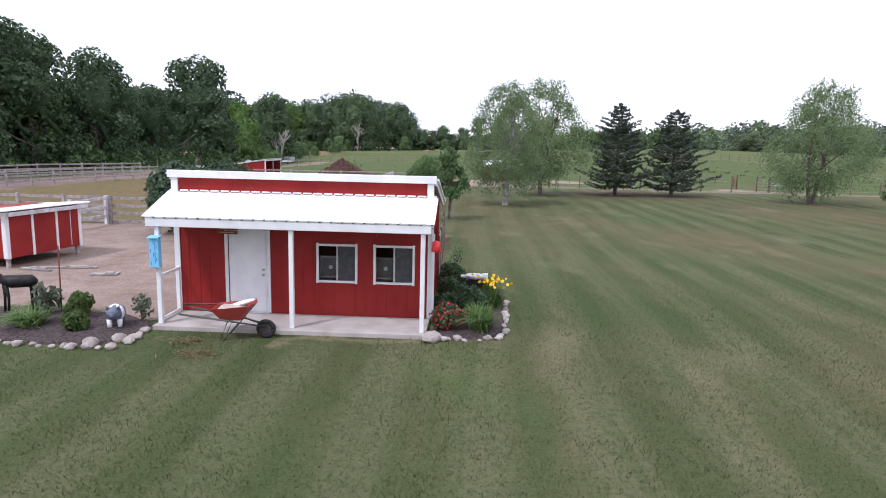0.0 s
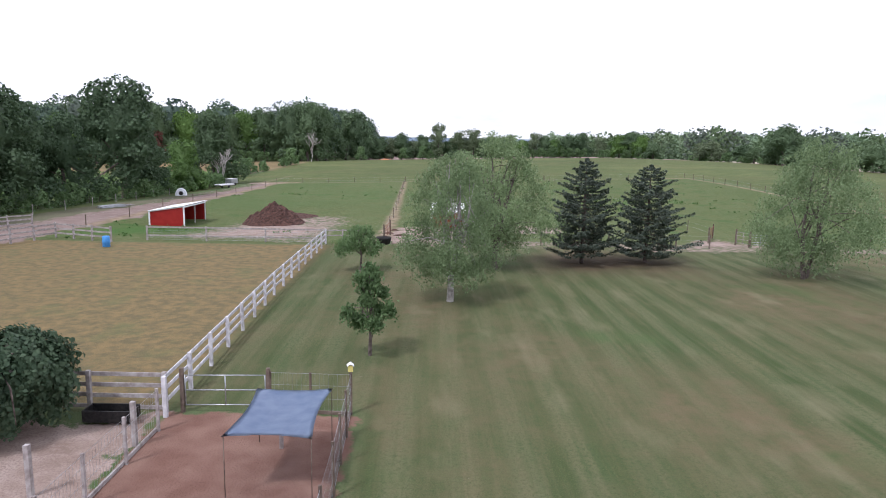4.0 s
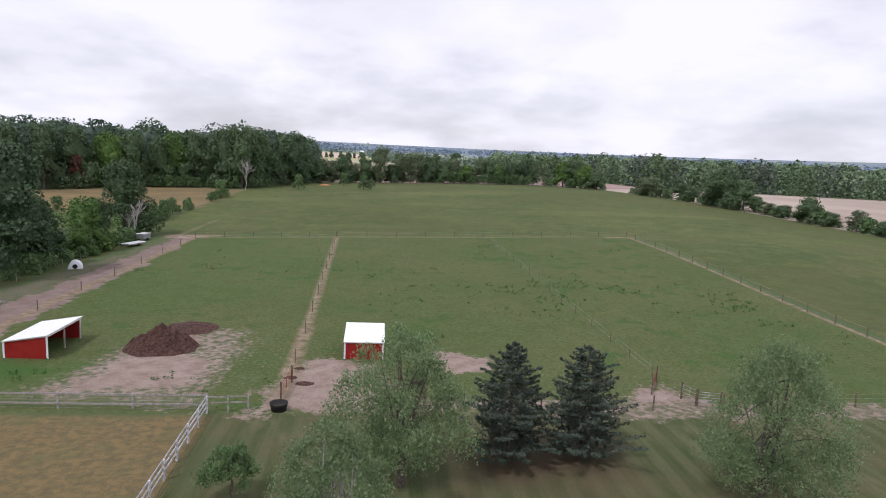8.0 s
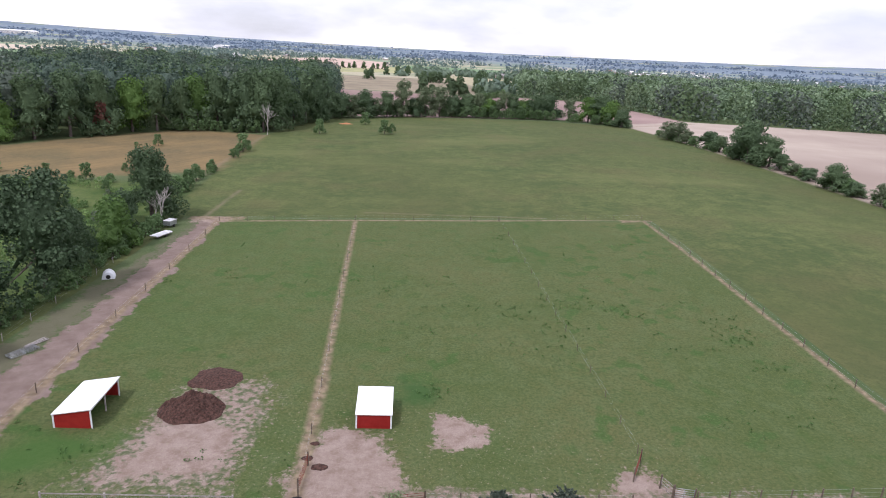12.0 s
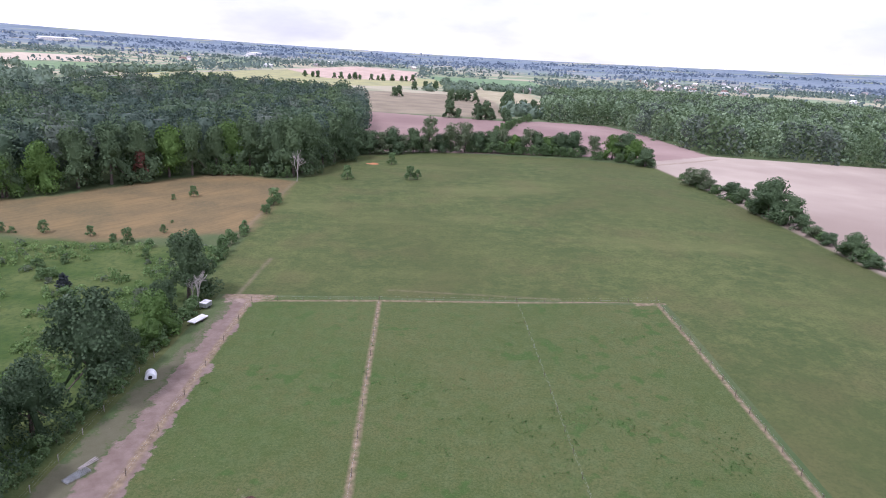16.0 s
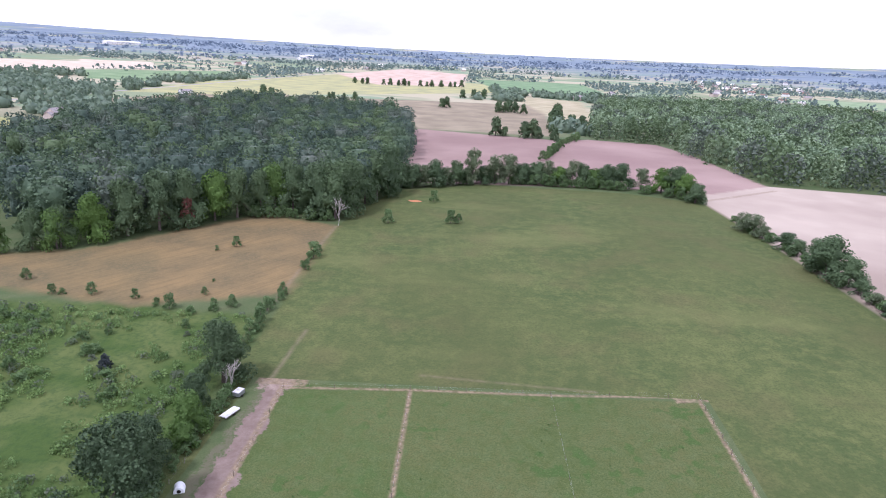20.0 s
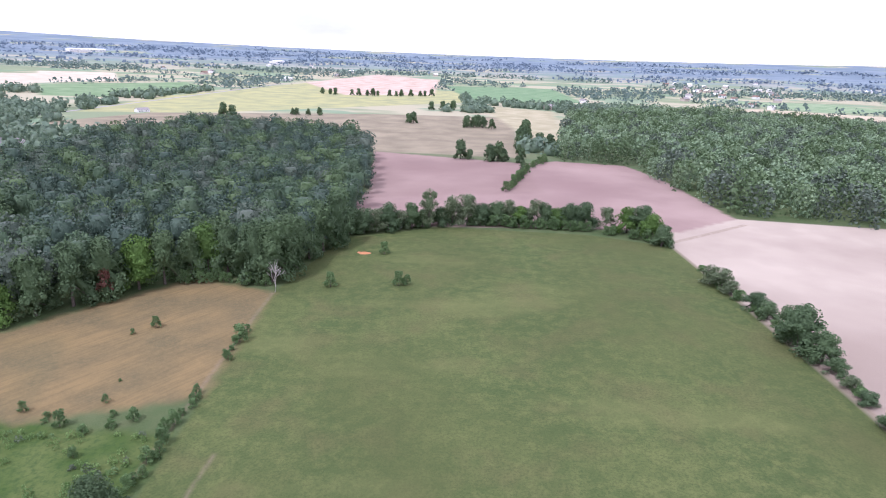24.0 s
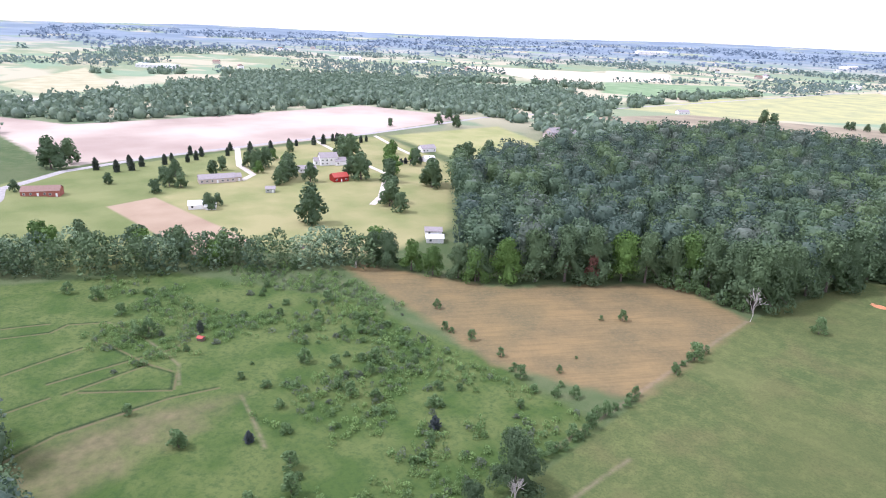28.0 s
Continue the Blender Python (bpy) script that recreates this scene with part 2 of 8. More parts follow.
YELLOW_PAINT = surface("pale_yellow_paint", (0.60, 0.52, 0.16), (0.70, 0.62, 0.22), 6, 0.6)
YELLOW = surface("yellow_petals", (0.75, 0.48, 0.01), (0.88, 0.64, 0.03), 30, 0.6)
CRIMSON = surface("red_petals", (0.50, 0.012, 0.02), (0.66, 0.03, 0.035), 30, 0.6)
WHITE_PLASTIC = surface("white_plastic", (0.72, 0.74, 0.80), (0.82, 0.84, 0.88), 6, 0.4)
FEEDER_RED = surface("red_plastic", (0.62, 0.03, 0.04), (0.72, 0.06, 0.06), 9, 0.4)
CLAY = surface("orange_clay_heap", (0.42, 0.17, 0.08), (0.55, 0.26, 0.14), 3, 0.95, bump=0.1, grain=3)
PLUM = surface("plum_blossom_patch", (0.16, 0.07, 0.12), (0.24, 0.11, 0.17), 2, 0.95)

LEAF_OAK = leaf_material("oak_leaves", (0.051, 0.090, 0.041), (0.108, 0.160, 0.079), extra=(0.046, 0.083, 0.046), thin_share=0.25, mottle=0.8, relief=0.3)
LEAF_EDGE = leaf_material("wood_edge_leaves", (0.081, 0.134, 0.060), (0.144, 0.208, 0.104), extra=(0.060, 0.102, 0.055), thin_share=0.25, mottle=0.8, relief=0.3)
LEAF_BRIGHT = leaf_material("bright_leaves", (0.083, 0.162, 0.033), (0.148, 0.246, 0.064), extra=(0.074, 0.133, 0.044), thin_share=0.25, mottle=0.8, relief=0.3)
LEAF_WOOD = leaf_material("woodland_leaves", (0.079, 0.132, 0.070), (0.128, 0.183, 0.105), False, (0.068, 0.115, 0.072), thin_share=0.15, mottle=0.5, relief=0.5)
LEAF_WOOD_DARK = leaf_material("dark_woodland_leaves", (0.060, 0.101, 0.072), (0.101, 0.145, 0.105), False, (0.056, 0.093, 0.076), thin_share=0.15, mottle=0.5, relief=0.5)
LEAF_WOOD_LIGHT = leaf_material("light_woodland_leaves", (0.099, 0.161, 0.069), (0.149, 0.211, 0.104), False, (0.088, 0.139, 0.069), thin_share=0.15, mottle=0.5, relief=0.5)
LEAF_WOOD_GREY = leaf_material("greyish_woodland_leaves", (0.092, 0.127, 0.092), (0.154, 0.187, 0.148), False, (0.077, 0.106, 0.082), thin_share=0.15, mottle=0.5, relief=0.5)
# sunlit copy of the woodland leaves, the brightness put into its colour
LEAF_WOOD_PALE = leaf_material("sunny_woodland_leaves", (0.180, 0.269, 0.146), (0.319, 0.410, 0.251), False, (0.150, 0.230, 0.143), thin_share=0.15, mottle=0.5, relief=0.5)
# distance haze put into the next three leaf colours, bluer the farther out
LEAF_MID_HAZE = leaf_material("middle_distance_hazy_leaves", (0.138, 0.200, 0.140), (0.225, 0.295, 0.200), False, (0.122, 0.178, 0.135), thin_share=0.2, mottle=0.3)
LEAF_FAR_HAZE = leaf_material("distant_hazy_woodland_leaves", (0.140, 0.200, 0.178), (0.205, 0.268, 0.235), False, (0.125, 0.180, 0.175))
LEAF_HORIZON_HAZE = leaf_material("horizon_hazy_woodland_leaves", (0.175, 0.235, 0.305), (0.225, 0.285, 0.355), False, (0.160, 0.215, 0.290))
LEAF_BIRCH = leaf_material("birch_leaves", (0.135, 0.205, 0.092), (0.285, 0.375, 0.190), extra=(0.150, 0.215, 0.108))
LEAF_MULBERRY = leaf_material("mulberry_leaves", (0.038, 0.074, 0.040), (0.105, 0.155, 0.088))
LEAF_SHRUB = leaf_material("shrub_leaves", (0.112, 0.195, 0.078), (0.213, 0.316, 0.139))
LEAF_SCRUB = leaf_material("scrub_leaves", (0.140, 0.245, 0.078), (0.270, 0.375, 0.135), False, (0.120, 0.205, 0.074))
LEAF_WEED = leaf_material("weed_leaves", (0.070, 0.150, 0.042), (0.135, 0.240, 0.072), False, (0.064, 0.130, 0.040))
LEAF_GREY = leaf_material("silvery_shrub_leaves", (0.13, 0.165, 0.11), (0.20, 0.24, 0.17))
LEAF_BUSH = leaf_material("clipped_bush_leaves", (0.085, 0.140, 0.040), (0.15, 0.22, 0.07))
LEAF_LILY = leaf_material("lily_blades", (0.096, 0.180, 0.050), (0.204, 0.312, 0.108))
LEAF_RUSSET = leaf_material("russet_leaves", (0.19, 0.085, 0.065), (0.29, 0.14, 0.11))
LEAF_ASH = leaf_material("pale_ash_leaves", (0.120, 0.165, 0.085), (0.215, 0.270, 0.150), extra=(0.150, 0.185, 0.115), thin_share=0.3, mottle=0.9, relief=0.4)
NEEDLE = leaf_material("spruce_needles", (0.062, 0.085, 0.064), (0.138, 0.172, 0.128))
NEEDLE_BLUE = leaf_material("blue_spruce_needles", (0.060, 0.080, 0.085), (0.110, 0.130, 0.135))
TALL_GRASS = leaf_material("tall_grass_blades", (0.07, 0.105, 0.03), (0.15, 0.17, 0.06), False)
LAWN_BLADE = leaf_material("lawn_blades", (0.056, 0.090, 0.022), (0.130, 0.158, 0.056), False, (0.075, 0.095, 0.034))
STRAW = leaf_material("straw_blades", (0.20, 0.16, 0.08), (0.32, 0.25, 0.13), False, (0.16, 0.13, 0.07))

# ---- lie of the land ----


def ease(a, b, v):
    t = np.clip((np.asarray(v, float) - a) / (b - a), 0, 1)
    return t * t * (3 - 2 * t)


def land(x, y):
    """Height of the ground: level round the house, a low crest in the hay field, and slow hills far off."""
    x, y = np.asarray(x, float), np.asarray(y, float)
    r = np.hypot(x, y)
    lean = ease(60, 140, y) * (-0.1 + 0.03 * np.clip(x, -90, 90)) * (1 - ease(400, 900, r))
    crest = 2.3 * np.exp(-(((y - 285) / 100) ** 2)) * (1 - ease(90, 220, np.abs(x)))
    dip = -0.45 * np.exp(-(((x + 22) / 12) ** 2) - ((y - 68) / 13) ** 2)
    return lean + crest + dip + 70 * (np.maximum(r - 1000, 0) / 3900) ** 2


def gz(x, y):
    return float(land(x, y))

# ---- ground ----


def meadow(m):
    """Grass that wanders between green and yellow-green, and its bump."""
    big, mid, fine = m.noise(0.018, 4), m.noise(0.16, 5), m.noise(3.5, 4)
    colour = m.mix(m.ramp(big, 0.38, 0.62), (0.075, 0.112, 0.047), (0.105, 0.132, 0.063))
    colour = m.mix(m.ramp(mid, 0.45, 0.72, 0, 0.75), colour, (0.135, 0.150, 0.077))
    colour = m.mix(m.ramp(fine, 0.38, 0.70, 0, 0.45), colour, (0.050, 0.082, 0.031))
    return colour, fine


def rect(x0, x1, y0, y1):
    return [(x0, y0), (x1, y0), (x1, y1), (x0, y1)]


def near_ground():
    m = Nodes("farm_ground", 0.95, 0, 0.1)
    colour, fine = meadow(m)
    bend = m.nt.nodes.new("ShaderNodeTexNoise")
    bend.inputs["Scale"].default_value, bend.inputs["Detail"].default_value = 0.9, 5
    m.nt.links.new(m.position, bend.inputs["Vector"])
    shift = m.vec("MULTIPLY", m.vec("SUBTRACT", bend.outputs["Color"], (0.500, 0.500, 0.500)), (2.4, 2.4, 0))
    wide = m.nt.nodes.new("ShaderNodeTexNoise")
    wide.inputs["Scale"].default_value, wide.inputs["Detail"].default_value = 0.22, 4
    m.nt.links.new(m.position, wide.inputs["Vector"])
    where = m.vec("ADD", m.vec("ADD", m.position, shift), m.vec("MULTIPLY", m.vec("SUBTRACT", wide.outputs["Color"], (0.5, 0.5, 0.5)), (5.5, 5.5, 0)))
    slight = m.vec("ADD", m.position, m.vec("MULTIPLY", shift, (0.22, 0.22, 0)))
    grain = m.noise(14, 5)
    rag = m.math("MULTIPLY", m.math("SUBTRACT", m.noise(1.7, 6, roughness=0.72), 0.5), 1.9)
    ragged = lambda mask: m.ramp(m.math("ADD", mask, rag), 0.36, 0.64)
    clump = m.noise(2.4, 6, roughness=0.78)
    pebbles = m.noise(38, 3)
    x, y, _ = m.split()
    soil = m.mix(m.ramp(m.noise(0.7, 6), 0.35, 0.66), (0.225, 0.165, 0.135), (0.335, 0.265, 0.230))
    soil = m.mix(m.ramp(clump, 0.46, 0.62, 0, 0.45), soil, (0.40, 0.325, 0.285))
    soil = m.mix(m.ramp(grain, 0.48, 0.66, 0, 0.65), soil, (0.200, 0.145, 0.120))
    track_soil = m.mix(m.ramp(m.noise(0.5, 6, roughness=0.65), 0.35, 0.65), (0.190, 0.140, 0.122), (0.262, 0.204, 0.182))
    track_soil = m.mix(m.ramp(grain, 0.48, 0.66, 0, 0.5), track_soil, (0.17, 0.125, 0.105))
    red_soil = m.mix(m.ramp(m.noise(0.9, 6), 0.35, 0.66), (0.155, 0.085, 0.065), (0.220, 0.135, 0.105))
    # paddock grass, with rank dark clumps
    paddock = m.mix(m.ramp(m.noise(0.05, 4), 0.40, 0.62), (0.086, 0.112, 0.038), (0.118, 0.124, 0.051))
    paddock = m.mix(m.ramp(m.noise(0.42, 6, roughness=0.62), 0.40, 0.68, 0, 0.6), paddock, (0.115, 0.150, 0.068))
    rank = m.math("MULTIPLY", m.ramp(m.noise(0.26, 3), 0.56, 0.63), m.ramp(m.noise(0.035, 3), 0.44, 0.56))
    paddock = m.mix(m.math("MULTIPLY", rank, 0.85), paddock, (0.056, 0.112, 0.030))
    paddock = m.mix(m.ramp(grain, 0.45, 0.75, 0, 0.4), paddock, (0.045, 0.075, 0.028))
    paddock = m.mix(m.ramp(clump, 0.44, 0.60, 0, 0.75), paddock, (0.052, 0.082, 0.026))
    paddock = m.mix(m.ramp(m.noise(3.1, 6, roughness=0.8), 0.53, 0.66, 0, 0.7), paddock, (0.150, 0.170, 0.068))
    colour = m.mix(m.zone(slight, rect(-36, 64, 50.8, 150), 0.5), colour, paddock)
    lush = m.zone(where, [(-34, 72), (-6, 95), (-5, 148), (-34.5, 147)], 5)
    colour = m.mix(m.math("MULTIPLY", lush, m.ramp(m.noise(0.3, 5), 0.35, 0.6, 0.04, 0.2)), colour, (0.066, 0.128, 0.037))
    # mown lawn with stripes
    lane = m.math("ADD", m.math("MULTIPLY", x, 1.0), m.math("MULTIPLY", m.noise(0.06, 2), 1.6))
    stripe = m.ramp(m.math("SINE", m.math("MULTIPLY", lane, 3.6)), -0.5, 0.5)
    lawn = m.mix(m.ramp(m.noise(0.16, 5), 0.38, 0.62), (0.045, 0.068, 0.024), (0.068, 0.080, 0.034))
    lawn = m.mix(m.math("MULTIPLY", stripe, m.ramp(m.noise(0.11, 3), 0.36, 0.6, 0.25, 0.55)), lawn, (0.150, 0.152, 0.086))
    dry = m.math("MULTIPLY", m.ramp(m.noise(0.55, 6, stretch=(1.0, 0.28, 1)), 0.50, 0.72), 0.40)
    lawn = m.mix(dry, lawn, (0.170, 0.138, 0.078))
    lines = m.ramp(m.noise(1.0, 4, stretch=(2.6, 0.10, 1), roughness=0.6), 0.45, 0.58)
    lawn = m.mix(m.math("MULTIPLY", lines, m.ramp(y, -6, 9, 0.12, 0.28)), lawn, (0.150, 0.134, 0.078))
    lawn = m.mix(m.ramp(m.noise(1.0, 4, stretch=(3.4, 0.13, 1), roughness=0.6), 0.52, 0.62, 0, 0.5), lawn, (0.056, 0.084, 0.032))
    lawn = m.mix(m.ramp(m.noise(7, 7, roughness=0.82), 0.47, 0.60, 0, 0.8), lawn, (0.048, 0.072, 0.029))
    lawn = m.mix(m.ramp(m.noise(24, 4, roughness=0.7), 0.50, 0.62, 0, 0.55), lawn, (0.104, 0.132, 0.052))
    brown = m.math("MULTIPLY", m.ramp(m.noise(0.085, 5, stretch=(1.0, 0.6, 1), roughness=0.6), 0.44, 0.60), m.ramp(m.noise(0.9, 6, roughness=0.75), 0.36, 0.62, 0.25, 0.85))
    brown = m.math("MULTIPLY", brown, m.ramp(m.math("ADD", y, m.math("MULTIPLY", x, 0.8)), -4, 12, 0.15, 1))
    lawn = m.mix(brown, lawn, (0.140, 0.108, 0.064))
    lawn = m.mix(m.ramp(m.noise(0.33, 5, stretch=(1.6, 0.6, 1)), 0.56, 0.72, 0, 0.4), lawn, (0.205, 0.180, 0.112))
    lawn = m.mix(m.ramp(m.noise(0.13, 4), 0.60, 0.72, 0, 0.6), lawn, (0.062, 0.110, 0.036))
    litter = m.math("MULTIPLY", m.zone(where, [(11, 41), (14, 40), (21, 41.5), (22, 46), (17, 48), (11.5, 47)], 2.2), 0.7)
    lawn = m.mix(litter, lawn, (0.100, 0.068, 0.048))
    lawn = m.mix(m.math("MULTIPLY", m.zone(where, rect(-3.6, 0.3, -1.62, -1.25), 0.15), 0.6), lawn, (0.230, 0.190, 0.120))
    for corners in (rect(-60, 90, -90, -0.9), rect(0.05, 66, -2, 51.4), rect(-6.6, 1, 15.3, 50.8)):
        colour = m.mix(m.zone(slight, corners, 0.35), colour, lawn)
    # dry paddock
    straw = m.mix(m.ramp(m.noise(1.5, 7, roughness=0.7), 0.40, 0.62), (0.126, 0.108, 0.058), (0.215, 0.155, 0.074))
    straw = m.mix(m.ramp(m.noise(0.35, 5, roughness=0.65), 0.52, 0.68, 0, 0.55), straw, (0.115, 0.130, 0.058))
    straw = m.mix(m.ramp(grain, 0.48, 0.75, 0, 0.5), straw, (0.105, 0.080, 0.048))
    colour = m.mix(m.zone(slight, rect(-36.5, -6.7, 15.3, 50.4), 0.4), colour, straw)
    # trodden earth: yard, hen run, track, round the shelters
    for corners, soft, what in (
        (rect(-40, -5.9, -0.2, 15.1), 0.4, soil), (rect(-6.2, -0.1, 3.6, 14.9), 0.3, red_soil),
        ([(-34.5, 28), (-32.2, 82), (-38.2, 82), (-44, 28)], 0.7, track_soil), ([(-32.2, 78), (-35.0, 149), (-39.7, 152), (-38.2, 78)], 0.7, track_soil), (rect(-41.5, -33.5, 146, 153), 1.2, soil),
        ([(-42, 30), (-38.5, 80), (-40.0, 150), (-43.5, 150), (-44, 80), (-47, 30)], 1.8, m.mix(0.85, soil, (0.105, 0.112, 0.066))),
        ([(-23, 54.5), (-9, 53.2), (-8, 62), (-8.5, 72), (-17, 76), (-20, 64)], 3.2, m.mix(m.ramp(m.noise(1.6, 5), 0.42, 0.6), soil, (0.100, 0.120, 0.064))),
        ([(-19, 56), (-10.5, 56), (-9.5, 63), (-17, 66)], 2.0, soil),
        ([(-5.5, 51), (9, 51.4), (7, 56), (4, 64), (-1.5, 63.5), (-3, 58)], 1.6, soil),
        ([(10.3, 60.5), (15, 60.4), (15.2, 65), (11, 66)], 1.2, soil),
        ([(25, 52.5), (32.5, 52.8), (31.5, 57.5), (28, 57)], 1.3, soil),
        (rect(5, 64, 51, 53.6), 1.4, m.mix(m.ramp(m.noise(1.6, 5), 0.40, 0.56), soil, (0.130, 0.130, 0.080))),
    ):
        colour = m.mix(ragged(m.zone(where if soft > 0.35 else slight, corners, soft)), colour, what)
    speck = m.ramp(m.noise(2.6, 4, roughness=0.7), 0.60, 0.68, 0, 0.75)
    colour = m.mix(m.math("MULTIPLY", speck, m.zone(where, [(-22, 52), (40, 52), (36, 62), (8, 70), (-22, 74)], 4)), colour, (0.300, 0.255, 0.190))
    colour = m.mix(m.math("MULTIPLY", m.zone(where, [(6.0, 68), (10.5, 68.6), (10.8, 74.5), (6.0, 75)], 1.2), 0.8), colour, (0.042, 0.095, 0.028))
    colour = m.mix(m.math("MULTIPLY", m.zone(where, [(-31, 54), (-23, 57), (-21, 61.8), (-31, 63)], 1.8), 0.8), colour, (0.052, 0.115, 0.028))
    # worn strips along the paddock wires
    worn = m.mix(m.ramp(m.noise(1.1, 5), 0.36, 0.64), (0.170, 0.130, 0.090), (0.300, 0.235, 0.160))
    for (x0, y0), (x1, y1), w in (
        ((-2.4, 52), (-2.7, 75), 0.7), ((-2.7, 75), (-4.7, 149), 0.5), ((-35.0, 147.4), (-4.6, 149.2), 0.45), ((-4.6, 149.2), (28.7, 149.9), 0.45), ((28.7, 149.9), (63.8, 152.2), 0.45), ((64.2, 66), (63.8, 152.2), 0.45),
        ((-33.4, 60), (-35.6, 148), 0.7), ((-42.5, 150.5), (-30, 150.2), 1.8), ((58, 150.8), (66, 152.2), 1.5), 
    ):
        size = math.hypot(x1 - x0, y1 - y0)
        ux, uy = (x1 - x0) / size, (y1 - y0) / size
        corners = [(x0 - uy * w, y0 + ux * w), (x0 + uy * w, y0 - ux * w), (x1 + uy * w, y1 - ux * w), (x1 - uy * w, y1 + ux * w)]
        colour = m.mix(m.math("MULTIPLY", m.zone(slight, corners, 0.35), m.ramp(m.noise(0.8, 4), 0.30, 0.55, 0.35, 1)), colour, worn)
    m.colour(colour)
    m.bump(m.math("ADD", m.math("MULTIPLY", fine, 0.6), grain), 0.06, 0.7)
    return m.mat


# fields beyond the farm: outline, two colours, edge
FIELDS = [
    ([(-53.6, 287), (-51.8, 206), (-98, 190.5), (-118, 196), (-142, 238), (-91, 305)], (0.150, 0.122, 0.068), (0.230, 0.165, 0.082), 2.5),
    ([(-96, 191), (-151, 198), (-203, 205), (-202, 214), (-142, 240), (-110, 245)], (0.145, 0.122, 0.068), (0.225, 0.163, 0.080), 2.5),
    ([(143.5, 130), (420, 130), (420, 425), (200, 447), (151, 418), (136, 372)], (0.33, 0.262, 0.222), (0.49, 0.415, 0.350), 1.5),
    ([(-40, 402), (150, 405), (200, 446), (193, 584), (179, 650), (115, 660), (80, 640), (-60, 480)], (0.265, 0.180, 0.170), (0.370, 0.270, 0.245), 2),
    ([(-40, 480), (84, 505), (80, 640), (-66, 690), (-56, 560)], (0.250, 0.170, 0.158), (0.340, 0.245, 0.222), 3),
    ([(-500, 740), (-66, 690), (80, 655), (110, 1100), (-109, 1070), (-420, 960)], (0.235, 0.200, 0.145), (0.320, 0.272, 0.195), 5),
    ([(-505, 825), (-350, 985), (-109, 1068), (30, 1185), (20, 1720), (-390, 1850), (-530, 1250)], (0.300, 0.315, 0.181), (0.420, 0.400, 0.200), 6),
    ([(-405, 1835), (-290, 2430), (-54, 2230), (-42, 1554), (-231, 1454)], (0.460, 0.340, 0.280), (0.600, 0.470, 0.400), 6),
    ([(-27, 1950), (290, 1995), (293, 1495), (46, 1415)], (0.145, 0.245, 0.131), (0.210, 0.300, 0.174), 6),
    ([(56, 1320), (191, 1253), (150, 800), (110, 800)], (0.340, 0.310, 0.200), (0.440, 0.390, 0.270), 6),
    ([(430, 1420), (700, 1515), (965, 1390), (778, 1117), (497, 1311)], (0.420, 0.360, 0.260), (0.520, 0.450, 0.340), 6),
    ([(-1150, 1840), (-970, 1905), (-800, 1600), (-886, 1430)], (0.500, 0.420, 0.330), (0.620, 0.530, 0.430), 6),
    ([(-860, 1390), (-660, 1650), (-506, 1460), (-595, 1171), (-707, 1152)], (0.160, 0.250, 0.131), (0.230, 0.310, 0.180), 6),
    ([(652, 1733), (967, 1769), (1092, 1577), (814, 1484)], (0.200, 0.290, 0.164), (0.280, 0.350, 0.222), 6),
    ([(-1512, 1486), (-938, 1826), (-866, 1248), (-1184, 1368)], (0.500, 0.420, 0.330), (0.600, 0.510, 0.420), 6),
    ([(-860, 140), (-503, 158), (-505, 292), (-713, 215)], (0.34, 0.265, 0.230), (0.52, 0.44, 0.38), 3),
    ([(-713, 208), (-505, 284), (-512, 432), (-706, 368)], (0.34, 0.265, 0.230), (0.52, 0.44, 0.38), 3),
    ([(-706, 360), (-510, 420), (-553, 634), (-726, 590)], (0.34, 0.265, 0.230), (0.52, 0.44, 0.38), 3),
    ([(-457, 100), (-485, 160), (-498, 300), (-255, 185), (-262, 110), (-330, 85)], (0.140, 0.172, 0.065), (0.206, 0.224, 0.097), 3),
    ([(-495, 290), (-496, 450), (-345, 410), (-222, 290), (-204, 225), (-255, 180), (-375, 184)], (0.206, 0.224, 0.094), (0.308, 0.286, 0.143), 4),
    ([(-494, 459), (-481, 610), (-374, 560), (-345, 427)], (0.252, 0.270, 0.116), (0.335, 0.322, 0.158), 4),
    ([(-372, 152), (-378, 182), (-258, 190), (-258, 158)], (0.300, 0.220, 0.155), (0.380, 0.290, 0.210), 1),
    ([(-1205, 235), (-1040, 255), (-1055, 365), (-1575, 460)], (0.360, 0.340, 0.220), (0.460, 0.420, 0.290), 6),
    ([(140, -100), (700, -100), (700, 120), (143, 128)], (0.140, 0.170, 0.082), (0.200, 0.210, 0.121), 4),
]


